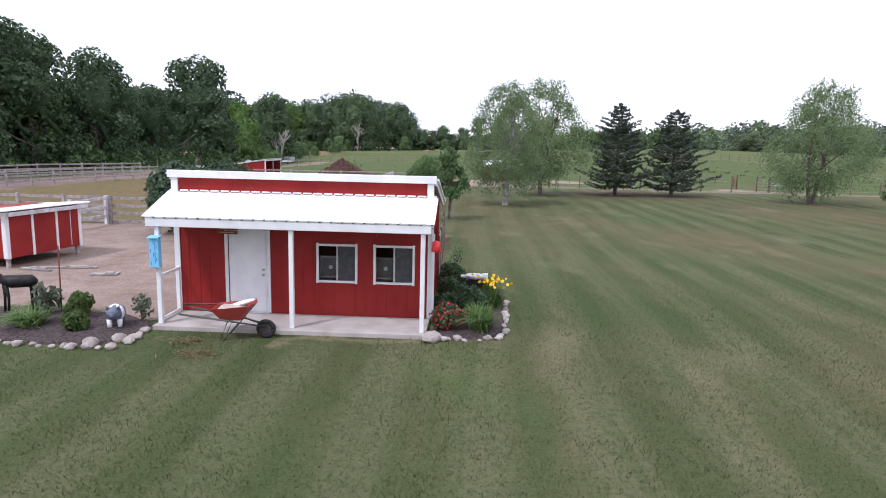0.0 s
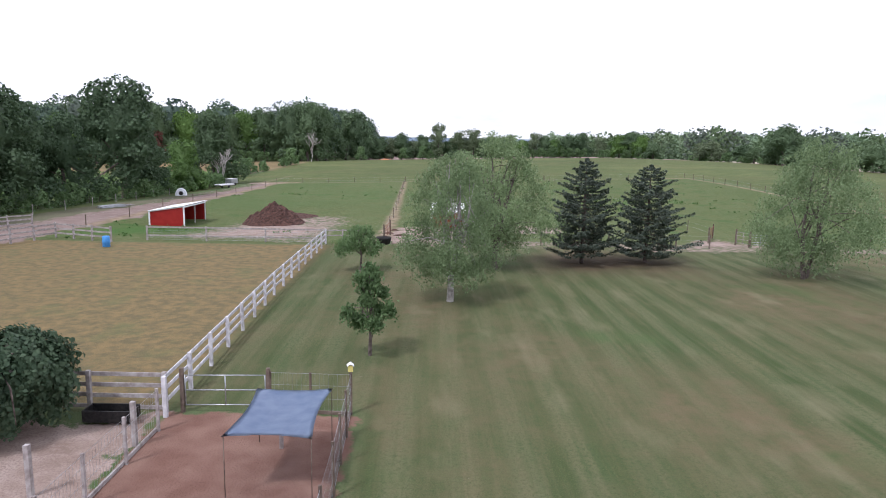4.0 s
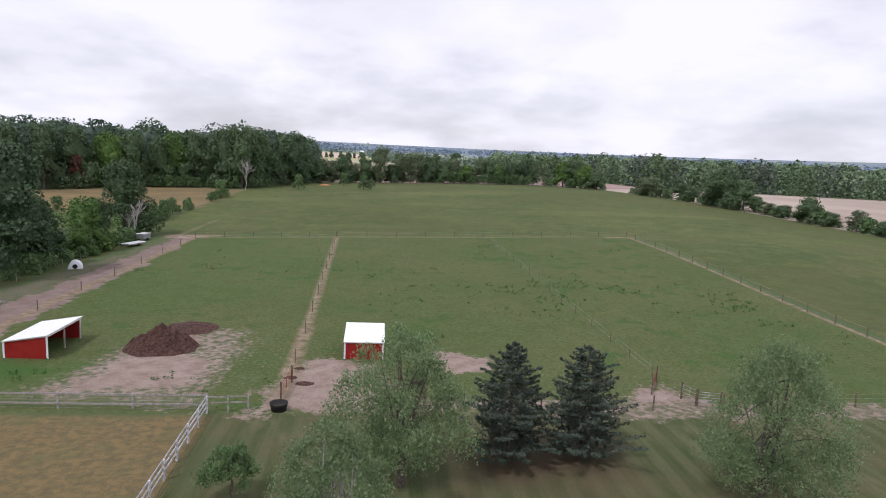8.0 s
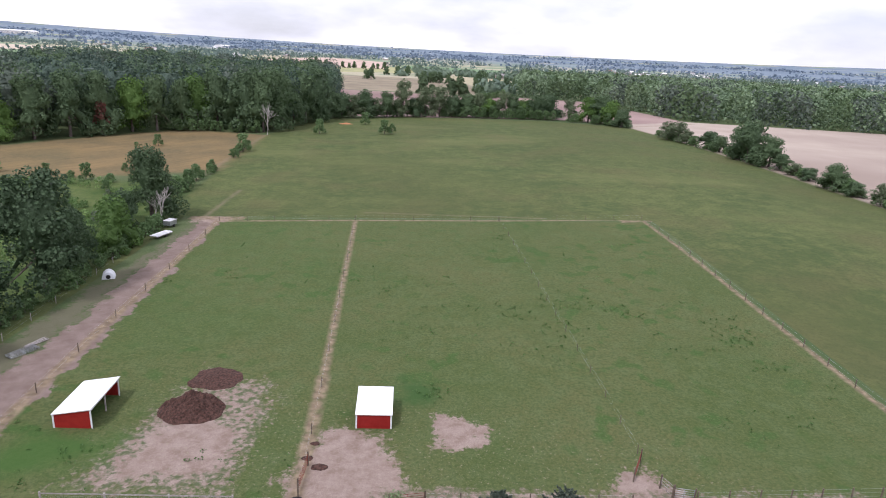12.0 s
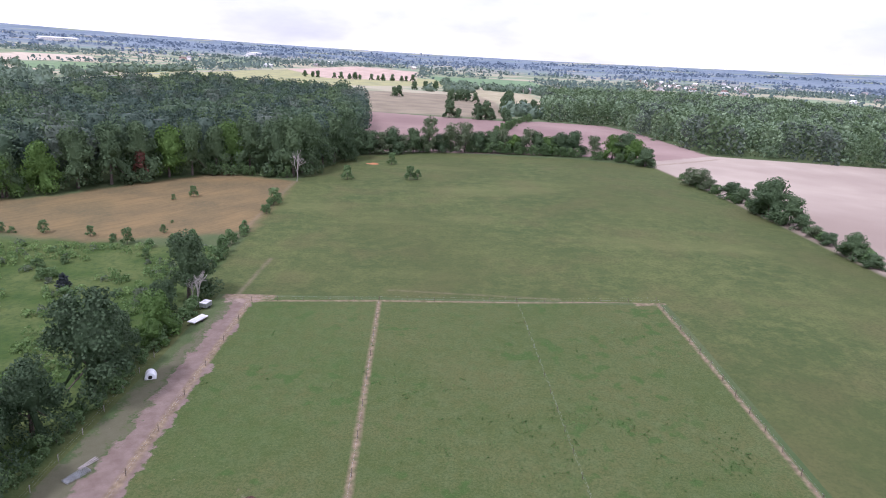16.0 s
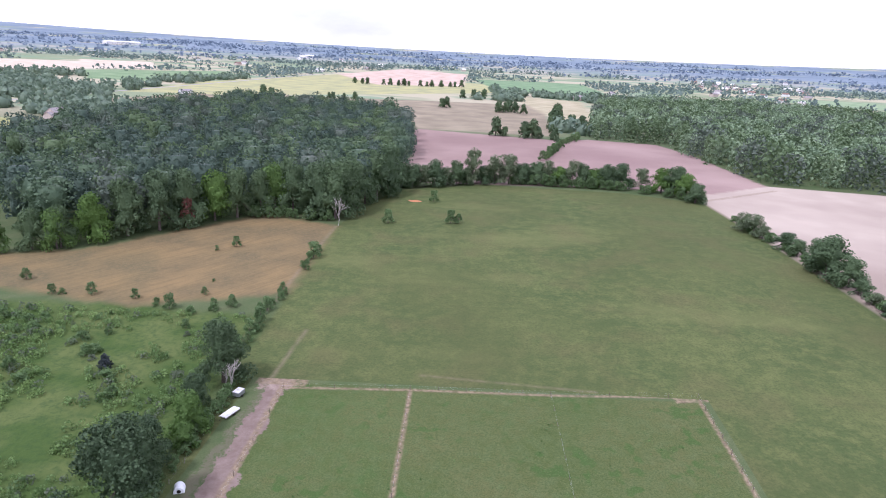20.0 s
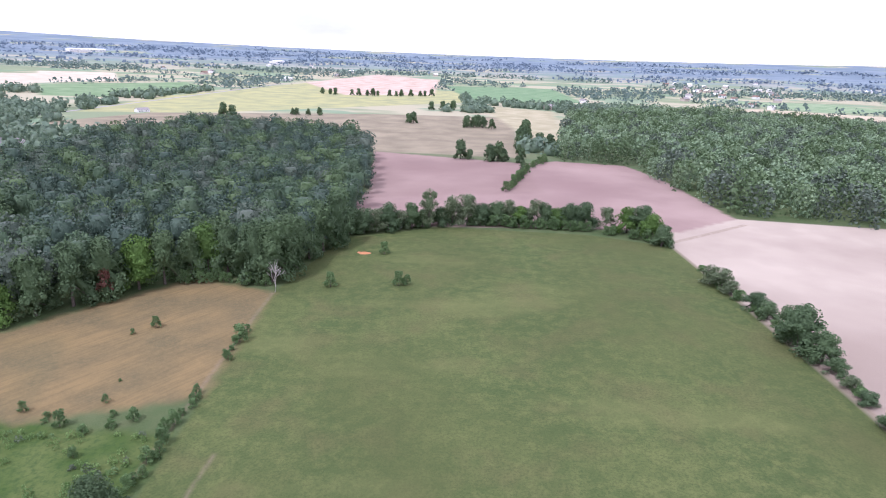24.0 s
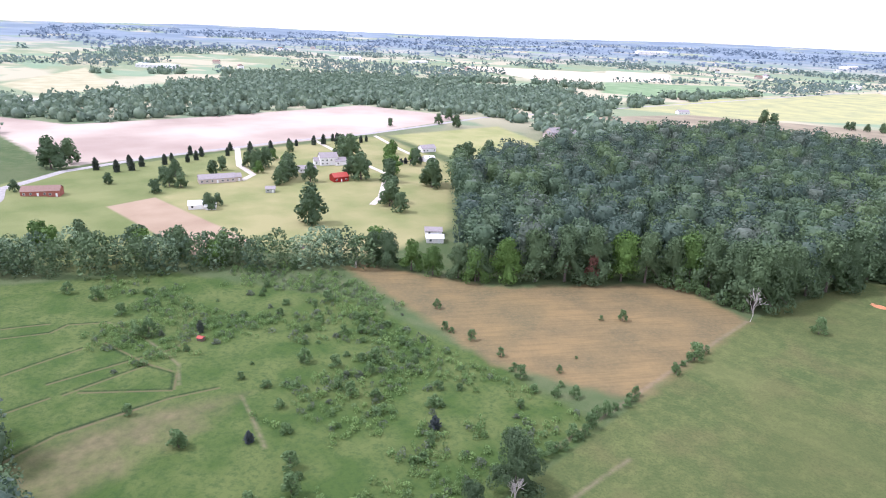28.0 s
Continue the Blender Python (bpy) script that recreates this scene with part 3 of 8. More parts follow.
def far_ground():
    m = Nodes("fields_ground", 0.95, 0, 0.1)
    colour, fine = meadow(m)
    bend = m.nt.nodes.new("ShaderNodeTexNoise")
    bend.inputs["Scale"].default_value, bend.inputs["Detail"].default_value = 0.12, 5
    m.nt.links.new(m.position, bend.inputs["Vector"])
    where = m.vec("ADD", m.position, m.vec("MULTIPLY", m.vec("SUBTRACT", bend.outputs["Color"], (0.500, 0.500, 0.500)), (7, 7, 0)))
    broad, rows = m.noise(0.012, 4), m.noise(0.9, 5, vector=m.turned(35), stretch=(1, 0.05, 1))
    # pale open country far off
    x, y, _ = m.split()
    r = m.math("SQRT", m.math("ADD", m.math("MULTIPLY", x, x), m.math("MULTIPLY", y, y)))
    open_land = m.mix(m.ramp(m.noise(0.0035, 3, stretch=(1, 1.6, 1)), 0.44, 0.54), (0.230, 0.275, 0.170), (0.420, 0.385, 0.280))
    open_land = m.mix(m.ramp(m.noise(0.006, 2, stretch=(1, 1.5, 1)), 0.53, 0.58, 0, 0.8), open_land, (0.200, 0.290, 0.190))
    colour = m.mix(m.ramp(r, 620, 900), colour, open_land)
    # uncut hay
    hay = m.mix(m.ramp(m.noise(0.03, 4), 0.40, 0.62), (0.074, 0.104, 0.038), (0.100, 0.124, 0.046))
    hay = m.mix(m.ramp(m.noise(0.22, 6, roughness=0.7), 0.44, 0.68, 0, 0.8), hay, (0.150, 0.165, 0.064))
    hay = m.mix(m.ramp(m.noise(0.05, 3), 0.50, 0.68, 0, 0.5), hay, (0.135, 0.120, 0.058))
    hay = m.mix(m.ramp(m.noise(0.55, 7, roughness=0.8), 0.53, 0.66, 0, 0.35), hay, (0.150, 0.165, 0.068))
    hay = m.mix(m.ramp(m.noise(1.3, 6, roughness=0.78), 0.46, 0.60, 0, 0.5), hay, (0.046, 0.068, 0.026))
    hay = m.mix(m.ramp(m.noise(0.014, 4, stretch=(1, 0.6, 1)), 0.40, 0.62, 0, 0.55), hay, (0.078, 0.092, 0.036))
    hay = m.mix(m.ramp(m.noise(0.02, 4, stretch=(0.5, 1.4, 1)), 0.56, 0.72, 0, 0.5), hay, (0.170, 0.175, 0.072))
    colour = m.mix(m.zone(m.position, [(-44, 40), (-50, 160), (-54.2, 288), (-40, 376), (8, 402), (97, 388), (136, 372), (142.5, 220), (142.5, 40)], 0.8), colour, hay)
    # scrub
    scrub = m.mix(m.ramp(m.noise(0.07, 5), 0.38, 0.62), (0.060, 0.100, 0.027), (0.108, 0.138, 0.047))
    scrub = m.mix(m.ramp(m.noise(0.6, 6, roughness=0.7), 0.45, 0.70, 0, 0.8), scrub, (0.035, 0.072, 0.024))
    colour = m.mix(m.zone(where, [(-44, 40), (-53, 195), (-97, 192), (-152, 198), (-245, 140), (-270, 60), (-200, 20)], 2), colour, scrub)
    worn = m.mix(m.ramp(m.noise(0.35, 5), 0.35, 0.65), (0.125, 0.112, 0.066), (0.190, 0.155, 0.092))
    colour = m.mix(m.zone(where, [(-134, 40), (-136, 60), (-141, 92), (-131, 118), (-123, 104), (-116, 84), (-104, 45)], 4), colour, m.mix(m.ramp(m.noise(0.12, 5), 0.35, 0.65, 0.2, 0.7), worn, scrub))
    for n in range(len(FIELDS)):
        corners, low, high, soft = FIELDS[n]
        far = abs(corners[0][0]) + abs(corners[0][1]) > 500
        c = m.mix(m.ramp(m.noise(0.007, 4) if n in (2, 3, 4, 15, 16, 17) else m.noise(0.03, 5) if far else m.noise(0.06, 5), 0.36, 0.64), low, high)
        if n < 2:
            c = m.mix(m.ramp(rows, 0.44, 0.62, 0, 0.5), c, tuple(0.86 * v for v in low))
            c = m.mix(m.ramp(m.noise(0.7, 5, roughness=0.7), 0.46, 0.64, 0, 0.35), c, tuple(1.15 * v for v in high))
        elif n < 6:
            c = m.mix(m.ramp(m.noise(0.025, 5), 0.42, 0.64, 0, 0.35), c, tuple(0.9 * v for v in low))
        colour = m.mix(m.zone(where if soft > 1.5 else m.position, corners, soft), colour, c)
    # field paths
    for (x0, y0), (x1, y1), w in (((-39.5, 150), (-38.3, 180), 0.55), ((-205, 104), (-187, 110), 0.5), ((-187, 110), (-160, 112), 0.5), ((-160, 112), (-147, 107), 0.4), ((-131, 119), (-118, 116), 0.35), ((-118, 116), (-103, 112), 0.6), ((-3, 156.5), (40, 152.5), 0.35), ((-54.0, 170), (-54.3, 288), 0.7), ((143, 190), (136, 368), 0.8), ((137, 380), (200, 432), 1.6)):
        size = math.hypot(x1 - x0, y1 - y0)
        ux, uy = (x1 - x0) / size, (y1 - y0) / size
        corners = [(x0 - uy * w, y0 + ux * w), (x0 + uy * w, y0 - ux * w), (x1 + uy * w, y1 - ux * w), (x1 - uy * w, y1 + ux * w)]
        colour = m.mix(m.math("MULTIPLY", m.zone(m.position, corners, 0.6), m.ramp(m.noise(0.5, 4), 0.3, 0.6, 0.12, 0.55)), colour, (0.230, 0.180, 0.130))
    # low hedged ridges: green growth and its dark shading painted as one strip, brown beside
    for line in (((-218, 74), (-214, 88)), ((-210, 72.5), (-206, 86), (-210, 92.5), (-205, 104)), ((-182, 68), (-188, 92)), ((-169, 77), (-172, 115), (-176, 121)), ((-160, 79), (-165, 104)),
                 ((-159, 83), (-145.4, 104.5), (-155, 109), (-165, 104), (-188, 98)), ((-159, 64), (-160.5, 76)), ((-139.6, 75.6), (-141.5, 102), (-139, 116)), ((-135.6, 60), (-140, 73), (-141, 94))):
        for (x0, y0), (x1, y1) in zip(line, line[1:]):
            size = math.hypot(x1 - x0, y1 - y0)
            ux, uy = (x1 - x0) / size, (y1 - y0) / size
            for off, w, tint in ((0.5, 0.45, (0.030, 0.050, 0.020)), (-0.45, 0.30, (0.150, 0.122, 0.072))):
                ax, ay, bx, by = x0 - uy * off, y0 + ux * off, x1 - uy * off, y1 + ux * off
                corners = [(ax - uy * w, ay + ux * w), (ax + uy * w, ay - ux * w), (bx + uy * w, by - ux * w), (bx - uy * w, by + ux * w)]
                colour = m.mix(m.math("MULTIPLY", m.zone(m.position, corners, 0.4), m.ramp(m.noise(0.6, 4), 0.3, 0.5, 0.3, 0.9)), colour, tint)
    # distant wooded country, its blue haze put into the ground colour by distance
    hazy_woods = m.mix(m.ramp(m.noise(0.004, 5), 0.40, 0.60), (0.160, 0.210, 0.265), (0.210, 0.260, 0.315))
    colour = m.mix(m.math("MULTIPLY", m.ramp(r, 2300, 3600), m.ramp(m.noise(0.0025, 4), 0.54, 0.64, 1.0, 0.2)), colour, hazy_woods)
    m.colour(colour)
    m.bump(m.math("ADD", m.noise(1.2, 5), m.math("MULTIPLY", fine, 0.4)), 0.3, 0.7)
    return m.mat


def make_ground():
    steps = list(np.arange(-300, 301, 6.0))
    out = [300 * 1.09**n for n in range(1, 34)]
    xs = np.array(sorted({-v for v in out} | set(steps) | set(out) | {-44.0, 66.0}))
    ys = np.array(sorted({-v for v in out} | set(np.arange(-300, 721, 6.0)) | {720 * 1.07**n for n in range(1, 30)} | {151.5}))
    gx, gy = np.meshgrid(xs, ys)
    verts = np.stack([gx, gy, land(gx, gy)], -1).reshape(-1, 3)
    w, h = len(xs), len(ys)
    i, j = np.meshgrid(np.arange(w - 1), np.arange(h - 1))
    a = (j * w + i).ravel()
    quads = np.stack([a, a + 1, a + w + 1, a + w], -1)
    mesh = mesh_from("ground", verts, quads)
    mesh.materials.append(near_ground())
    mesh.materials.append(far_ground())
    cx, cy = verts[quads].mean(1)[:, 0], verts[quads].mean(1)[:, 1]
    inside = (cx > -44) & (cx < 66) & (cy < 151.5) & (cy > -100)
    mesh.polygons.foreach_set("material_index", np.where(inside, 0, 1).astype(np.int32))
    mesh.polygons.foreach_set("use_smooth", np.ones(len(quads), bool))
    tagged(new("ground", mesh), "mown lawn, grazed paddocks, bare earth and open farm fields", "ground", kind="structure")


# ---- mesh helpers ----


def mesh_from(name, verts, faces):
    """A mesh from arrays of corners and of faces that all have the same number of sides."""
    verts, faces = np.asarray(verts, np.float32), np.asarray(faces, np.int32)
    mesh = bpy.data.meshes.new(name)
    sides = faces.shape[1]
    mesh.vertices.add(len(verts))
    mesh.vertices.foreach_set("co", verts.ravel())
    mesh.loops.add(faces.size)
    mesh.loops.foreach_set("vertex_index", faces.ravel())
    mesh.polygons.add(len(faces))
    mesh.polygons.foreach_set("loop_start", np.arange(0, faces.size, sides, dtype=np.int32))
    mesh.update(calc_edges=True)
    return mesh


def thing(name, loc=(0, 0, 0), turn=0.0, label="", category="", group="", kind=""):
    ob = new(name)
    ob.empty_display_size = 0.2
    ob.matrix_basis = pose(*loc, 0, 0, turn)
    return tagged(ob, label, category, group, kind)


def put(name, mesh, parent, m=None, label=""):
    ob = new(name, mesh)
    ob.parent = parent
    if m is not None:
        ob.matrix_basis = m
    if label:
        ob["label"] = label
    return ob


def part(name, bm, material, parent, label="", smooth=False, m=None):
    mesh = bpy.data.meshes.new(name)
    bm.to_mesh(mesh)
    bm.free()
    mesh.materials.append(material)
    if smooth:
        mesh.polygons.foreach_set("use_smooth", np.ones(len(mesh.polygons), bool))
    return put(name, mesh, parent, m, label)


BOXES = {}


def box_mesh(dims, material, bevel=0.006):
    key = (*[round(d, 3) for d in dims], material.name, bevel)
    if key not in BOXES:
        bm = bmesh.new()
        bmesh.ops.create_cube(bm, size=1)
        bmesh.ops.scale(bm, vec=dims, verts=bm.verts)
        if bevel:
            bmesh.ops.bevel(bm, geom=bm.edges[:], offset=min(bevel, min(dims) * 0.3), segments=1, affect="EDGES")
        mesh = bpy.data.meshes.new("box")
        bm.to_mesh(mesh)
        bm.free()
        mesh.materials.append(material)
        BOXES[key] = mesh
    return BOXES[key]


def box(name, dims, loc, material, parent, turn=(0, 0, 0), bevel=0.006, label=""):
    """A board or block with eased edges, its middle at loc."""
    return put(name, box_mesh(dims, material, bevel), parent, pose(*loc, *turn), label)


def between(name, a, b, width, depth, material, parent, bevel=0.004, label=""):
    """A board from a to b, width across the level and depth upright."""
    a, b = Vector(a), Vector(b)
    d = b - a
    turn = math.atan2(d.y, d.x)
    lift = math.atan2(d.z, math.hypot(d.x, d.y))
    m = Matrix.Translation((a + b) / 2) @ Euler((0, -lift, turn)).to_matrix().to_4x4()
    return put(name, box_mesh((round(d.length, 2), width, depth), material, bevel), parent, m, label)


def tube(bm, points, radii, sides=8):
    """A closed, tapered tube along points."""
    rings = []
    for n, (p, r) in enumerate(zip(points, radii)):
        p = Vector(p)
        ahead = (Vector(points[min(n + 1, len(points) - 1)]) - Vector(points[max(n - 1, 0)])).normalized()
        side = ahead.orthogonal().normalized()
        up = ahead.cross(side)
        rings.append([bm.verts.new(p + r * (math.cos(2 * math.pi * k / sides) * side + math.sin(2 * math.pi * k / sides) * up)) for k in range(sides)])
    for low, high in zip(rings, rings[1:]):
        best = min(range(sides), key=lambda s: (low[0].co - high[s].co).length)
        for k in range(sides):
            bm.faces.new((low[k], low[(k + 1) % sides], high[(k + 1 + best) % sides], high[(k + best) % sides]))
    bm.faces.new(rings[0][::-1])
    bm.faces.new(rings[-1])
    return bm


def pipe(name, points, radius, material, parent, label="", sides=8):
    return part(name, tube(bmesh.new(), points, [radius] * len(points) if isinstance(radius, (int, float)) else radius, sides), material, parent, label, True)


def wall_with_holes(name, width, height, thick, holes, material, parent, m):
    """An upright wall from (0, 0) along x, with openings (x0, x1, z0, z1) that go right through."""
    xs = sorted({0, width, *[v for h in holes for v in h[:2]]})
    zs = sorted({0, height, *[v for h in holes for v in h[2:]]})
    bm = bmesh.new()
    solid = lambda i, k: 0 <= i < len(xs) - 1 and 0 <= k < len(zs) - 1 and not any(h[0] <= xs[i] < h[1] and h[2] <= zs[k] < h[3] for h in holes)
    cache = {}

    def v(x, y, z):
        key = (round(x, 4), round(y, 4), round(z, 4))
        if key not in cache:
            cache[key] = bm.verts.new(key)
        return cache[key]

    for i in range(len(xs) - 1):
        for k in range(len(zs) - 1):
            if not solid(i, k):
                continue
            x0, x1, z0, z1 = xs[i], xs[i + 1], zs[k], zs[k + 1]
            bm.faces.new((v(x0, 0, z0), v(x1, 0, z0), v(x1, 0, z1), v(x0, 0, z1)))
            bm.faces.new((v(x0, thick, z1), v(x1, thick, z1), v(x1, thick, z0), v(x0, thick, z0)))
            if not solid(i - 1, k):
                bm.faces.new((v(x0, 0, z1), v(x0, thick, z1), v(x0, thick, z0), v(x0, 0, z0)))
            if not solid(i + 1, k):
                bm.faces.new((v(x1, 0, z0), v(x1, thick, z0), v(x1, thick, z1), v(x1, 0, z1)))
            if not solid(i, k - 1):
                bm.faces.new((v(x0, 0, z0), v(x0, thick, z0), v(x1, thick, z0), v(x1, 0, z0)))
            if not solid(i, k + 1):
                bm.faces.new((v(x0, 0, z1), v(x1, 0, z1), v(x1, thick, z1), v(x0, thick, z1)))
    return part(name, bm, material, parent, m=m)


def ribbed(width, length, pitch=0.23, rib=0.022, thick=0.03):
    """A ribbed steel sheet, width along x, length along y from 0, its underside at z = 0."""
    bm = bmesh.new()
    xs = [0.0]
    hs = [0.0]
    n = int(width / pitch)
    gap = width / n
    for k in range(n):
        for dx, h in ((0.0, rib), (0.025, rib), (0.045, 0.0), (gap - 0.02, 0.0)):
            x = k * gap + dx
            if x > xs[-1] + 1e-4:
                xs.append(x)
                hs.append(h)
    xs.append(width)
    hs.append(rib)
    for y in (0, length):
        for x, h in zip(xs, hs):
            bm.verts.new((x, y, thick + h))
        for x in xs:
            bm.verts.new((x, y, 0))
    bm.verts.ensure_lookup_table()
    w = len(xs)
    for k in range(w - 1):
        a, b, c, d = k, k + 1, k + 1 + 2 * w, k + 2 * w
        bm.faces.new([bm.verts[q] for q in (a, b, c, d)])
        bm.faces.new([bm.verts[q + w] for q in (d, c, b, a)])
        bm.faces.new([bm.verts[q] for q in (a + w, b + w, b, a)])
        bm.faces.new([bm.verts[q] for q in (d, c, c + w, d + w)])
    for k, flip in ((0, 1), (w - 1, -1)):
        bm.faces.new([bm.verts[q] for q in (k, k + 2 * w, k + 3 * w, k + w)][::flip])
    return bm


make_ground()

# ---- trees and shrubs ----


def leaves(rng, blobs, n, size, long=1.0, spread=0.75, fill=0.28, droop=0.0):
    """n small leaf clumps as bent quads over the outside of blobs (centre, radii): corners n x 4 x 3."""
    centre, radii = np.array([b[0] for b in blobs], float), np.array([b[1] for b in blobs], float)
    area = (radii**2).sum(1)
    pick = rng.choice(len(blobs), n, p=area / area.sum())
    d = rng.normal(size=(n, 3))
    d[:, 2] += 0.25
    d /= np.linalg.norm(d, axis=1, keepdims=True)
    p = centre[pick] + radii[pick] * d * (1 - fill * rng.random((n, 1)) ** 1.5)
    normal = d + spread * rng.normal(size=(n, 3))
    normal /= np.linalg.norm(normal, axis=1, keepdims=True)
    return quads_at(rng, p, normal, size, long, droop)


def quads_at(rng, p, normal, size, long=1.0, droop=0.0):
    n = len(p)
    t = rng.normal(size=(n, 3))
    t[:, 2] -= droop
    t -= (t * normal).sum(1, keepdims=True) * normal
    t /= np.linalg.norm(t, axis=1, keepdims=True) + 1e-9
    b = np.cross(normal, t)
    s = size * (0.55 + 0.9 * rng.random((n, 1)))
    t, b = t * s * long, b * s
    lift = normal * s * 0.25
    return np.stack([p - t * 0.5, p + b * 0.5 + lift * rng.random((n, 1)), p + t * 0.5, p - b * 0.5 + lift * rng.random((n, 1))], 1)


@functools.lru_cache(None)
def ball(n):
    """A closed sphere of 6 n x n quads: directions and faces."""
    index, dirs, faces = {}, [], []
    for axis in range(3):
        for side in (-1, 1):
            for i in range(n):
                for j in range(n):
                    face = []
                    for a, b in ((i, j), (i + 1, j), (i + 1, j + 1), (i, j + 1)):
                        q = [0, 0, 0]
                        q[axis], q[(axis + 1) % 3], q[(axis + 2) % 3] = side * n, 2 * a - n, 2 * b - n
                        if tuple(q) not in index:
                            index[tuple(q)] = len(dirs)
                            dirs.append([math.tan(v / n * math.pi / 4) for v in q])
                        face.append(index[tuple(q)])
                    faces.append(face if side > 0 else face[::-1])
    dirs = np.array(dirs)
    return dirs / np.linalg.norm(dirs, axis=1, keepdims=True), np.array(faces)


def body(blobs, n, size=0.92):
    """The leafy body of a crown: one closed skin round all its blobs, as points and quads."""
    dirs, faces = ball(n)
    c, r = np.array([b[0] for b in blobs], float), np.array([b[1] for b in blobs], float) * size
    heart = np.array([0, 0, float(np.average(c[:, 2], weights=r[:, 2]))])
    u, o = dirs[:, None] / r, ((heart - c) / r)[None]
    qa, qb, qc = (u * u).sum(2), (u * o).sum(2), (o * o).sum(2) - 1
    disc = qb * qb - qa * qc
    far = np.where(disc > 0, (-qb + np.sqrt(np.maximum(disc, 0))) / qa, 0).max(1)
    far = np.maximum(far, np.percentile(far, 12))
    return heart + dirs * far[:, None], faces


def leaf_mesh(name, corners, material, core=None):
    """Loose leaf quads, and a smooth body inside them where there is one."""
    corners = np.asarray(corners).reshape(-1, 4, 3)
    verts, faces = corners.reshape(-1, 3), np.arange(len(corners) * 4).reshape(-1, 4)
    if core:
        verts, faces = np.concatenate([verts, core[0]]), np.concatenate([faces, core[1] + len(verts)])
    mesh = mesh_from(name, verts, faces)
    mesh.materials.append(material)
    if core:
        mesh.polygons.foreach_set("use_smooth", np.arange(len(faces)) >= len(corners))
    return mesh


def dome(rng, height, width, low, n=22, rough=0.28):
    """Blobs of a broad, uneven crown between low and height."""
    tall = height - low
    blobs = [((0, 0, low + tall * 0.52), (width * 0.30, width * 0.30, tall * 0.40))]
    for k in range(n):
        a = 2 * math.pi * (k * 0.382 + rng.random() * 0.2)
        h = ((k * 0.7549 + 0.3) % 1.0) ** 1.25
        r = width * 0.5 * (0.86 - 0.60 * max(h - 0.35, 0) / 0.65) * (0.62 + 0.36 * rng.random())
        s = width * (0.095 + rough * 0.30 * rng.random())
        blobs.append(((r * math.cos(a), r * math.sin(a), low + tall * (0.07 + 0.83 * h)), (s, s, s * (0.75 + 0.3 * rng.random()))))
    return blobs


def limbs(rng, height, blobs, radius, lean=0.0, sides=7, forks=6):
    bm = bmesh.new()
    top = height * 0.72
    points = [(0, 0, -0.25)]
    for k in range(1, 6):
        f = k / 5
        points.append((lean * f * top + 0.04 * height * rng.normal() * f * 0.4, 0.04 * height * rng.normal() * f * 0.4, top * f))
    tube(bm, points, [radius * 1.35, radius, radius * 0.8, radius * 0.58, radius * 0.36, radius * 0.12], sides)
    for c, r in blobs[1 : forks + 1]:
        f = 0.28 + 0.35 * rng.random()
        n = f * 5
        i = int(n)
        start = Vector(points[i]).lerp(Vector(points[i + 1]), n - i)
        end = Vector(c)
        mid = start.lerp(end, 0.55) + Vector((0, 0, 0.06 * height * (rng.random() - 0.2)))
        tube(bm, [start, mid, end], [radius * 0.42, radius * 0.26, radius * 0.06], 5)
    return bm


TREE_KINDS = {}


def tree_kind(key, height, width, low, n, size, material, bark=None, seed=1, trunk=None, blobs=None, long=1.0, droop=0.0, spread=0.75, forks=6, fill=0.28, core=0.0):
    """Shared meshes of one kind of tree: trunk and crown."""
    rng = np.random.default_rng(seed)
    blobs = blobs or dome(rng, height, width, low)
    quads = leaves(rng, blobs, n, size, long, spread, fill, droop)
    crown = leaf_mesh("crown", quads, material, body(blobs, 6, core) if core else None)
    bm = limbs(rng, height, blobs, trunk or height * 0.022, forks=forks)
    wood = bpy.data.meshes.new("trunk")
    bm.to_mesh(wood)
    bm.free()
    wood.materials.append(bark or BARK)
    TREE_KINDS[key] = (wood, crown)


def plant(key, x, y, scale=1.0, turn=0.0, tall=1.0, name="tree", label="", category="tree", group=""):
    ob = thing(name, (x, y, gz(x, y)), turn, label, category, group)
    ob.scale = (scale, scale, scale * tall)
    wood, crown = TREE_KINDS[key]
    put("trunk", wood, ob)
    put("crown", crown, ob)
    return ob


for k in range(5):
    tree_kind(f"oak{k}", 14, 11.0, 0.1, 2300, 0.46, LEAF_EDGE, seed=20 + k, spread=0.5, fill=0.25, core=0.6)
    tree_kind(f"bright{k}", 12, 10.0, 0.1, 2100, 0.44, LEAF_BRIGHT, seed=40 + k, spread=0.5, fill=0.25, core=0.6)
    tree_kind(f"ash{k}", 14, 9.0, 0.9, 2400, 0.40, LEAF_ASH, seed=140 + k, spread=0.8, fill=0.5, core=0.42, trunk=0.16)
    tree_kind(f"faroak{k}", 14, 11.0, 0.1, 620, 0.95, LEAF_EDGE, seed=160 + k, spread=0.45, fill=0.2, core=0.66)
    tree_kind(f"farbright{k}", 12, 10.0, 0.5, 560, 0.9, LEAF_BRIGHT, seed=180 + k, spread=0.45, fill=0.2, core=0.66)
for k in range(4):
    tree_kind(f"rowoak{k}", 14, 11.0, 0.6, 6000, 0.31, LEAF_OAK, seed=120 + k, spread=0.6, fill=0.3, core=0.52)
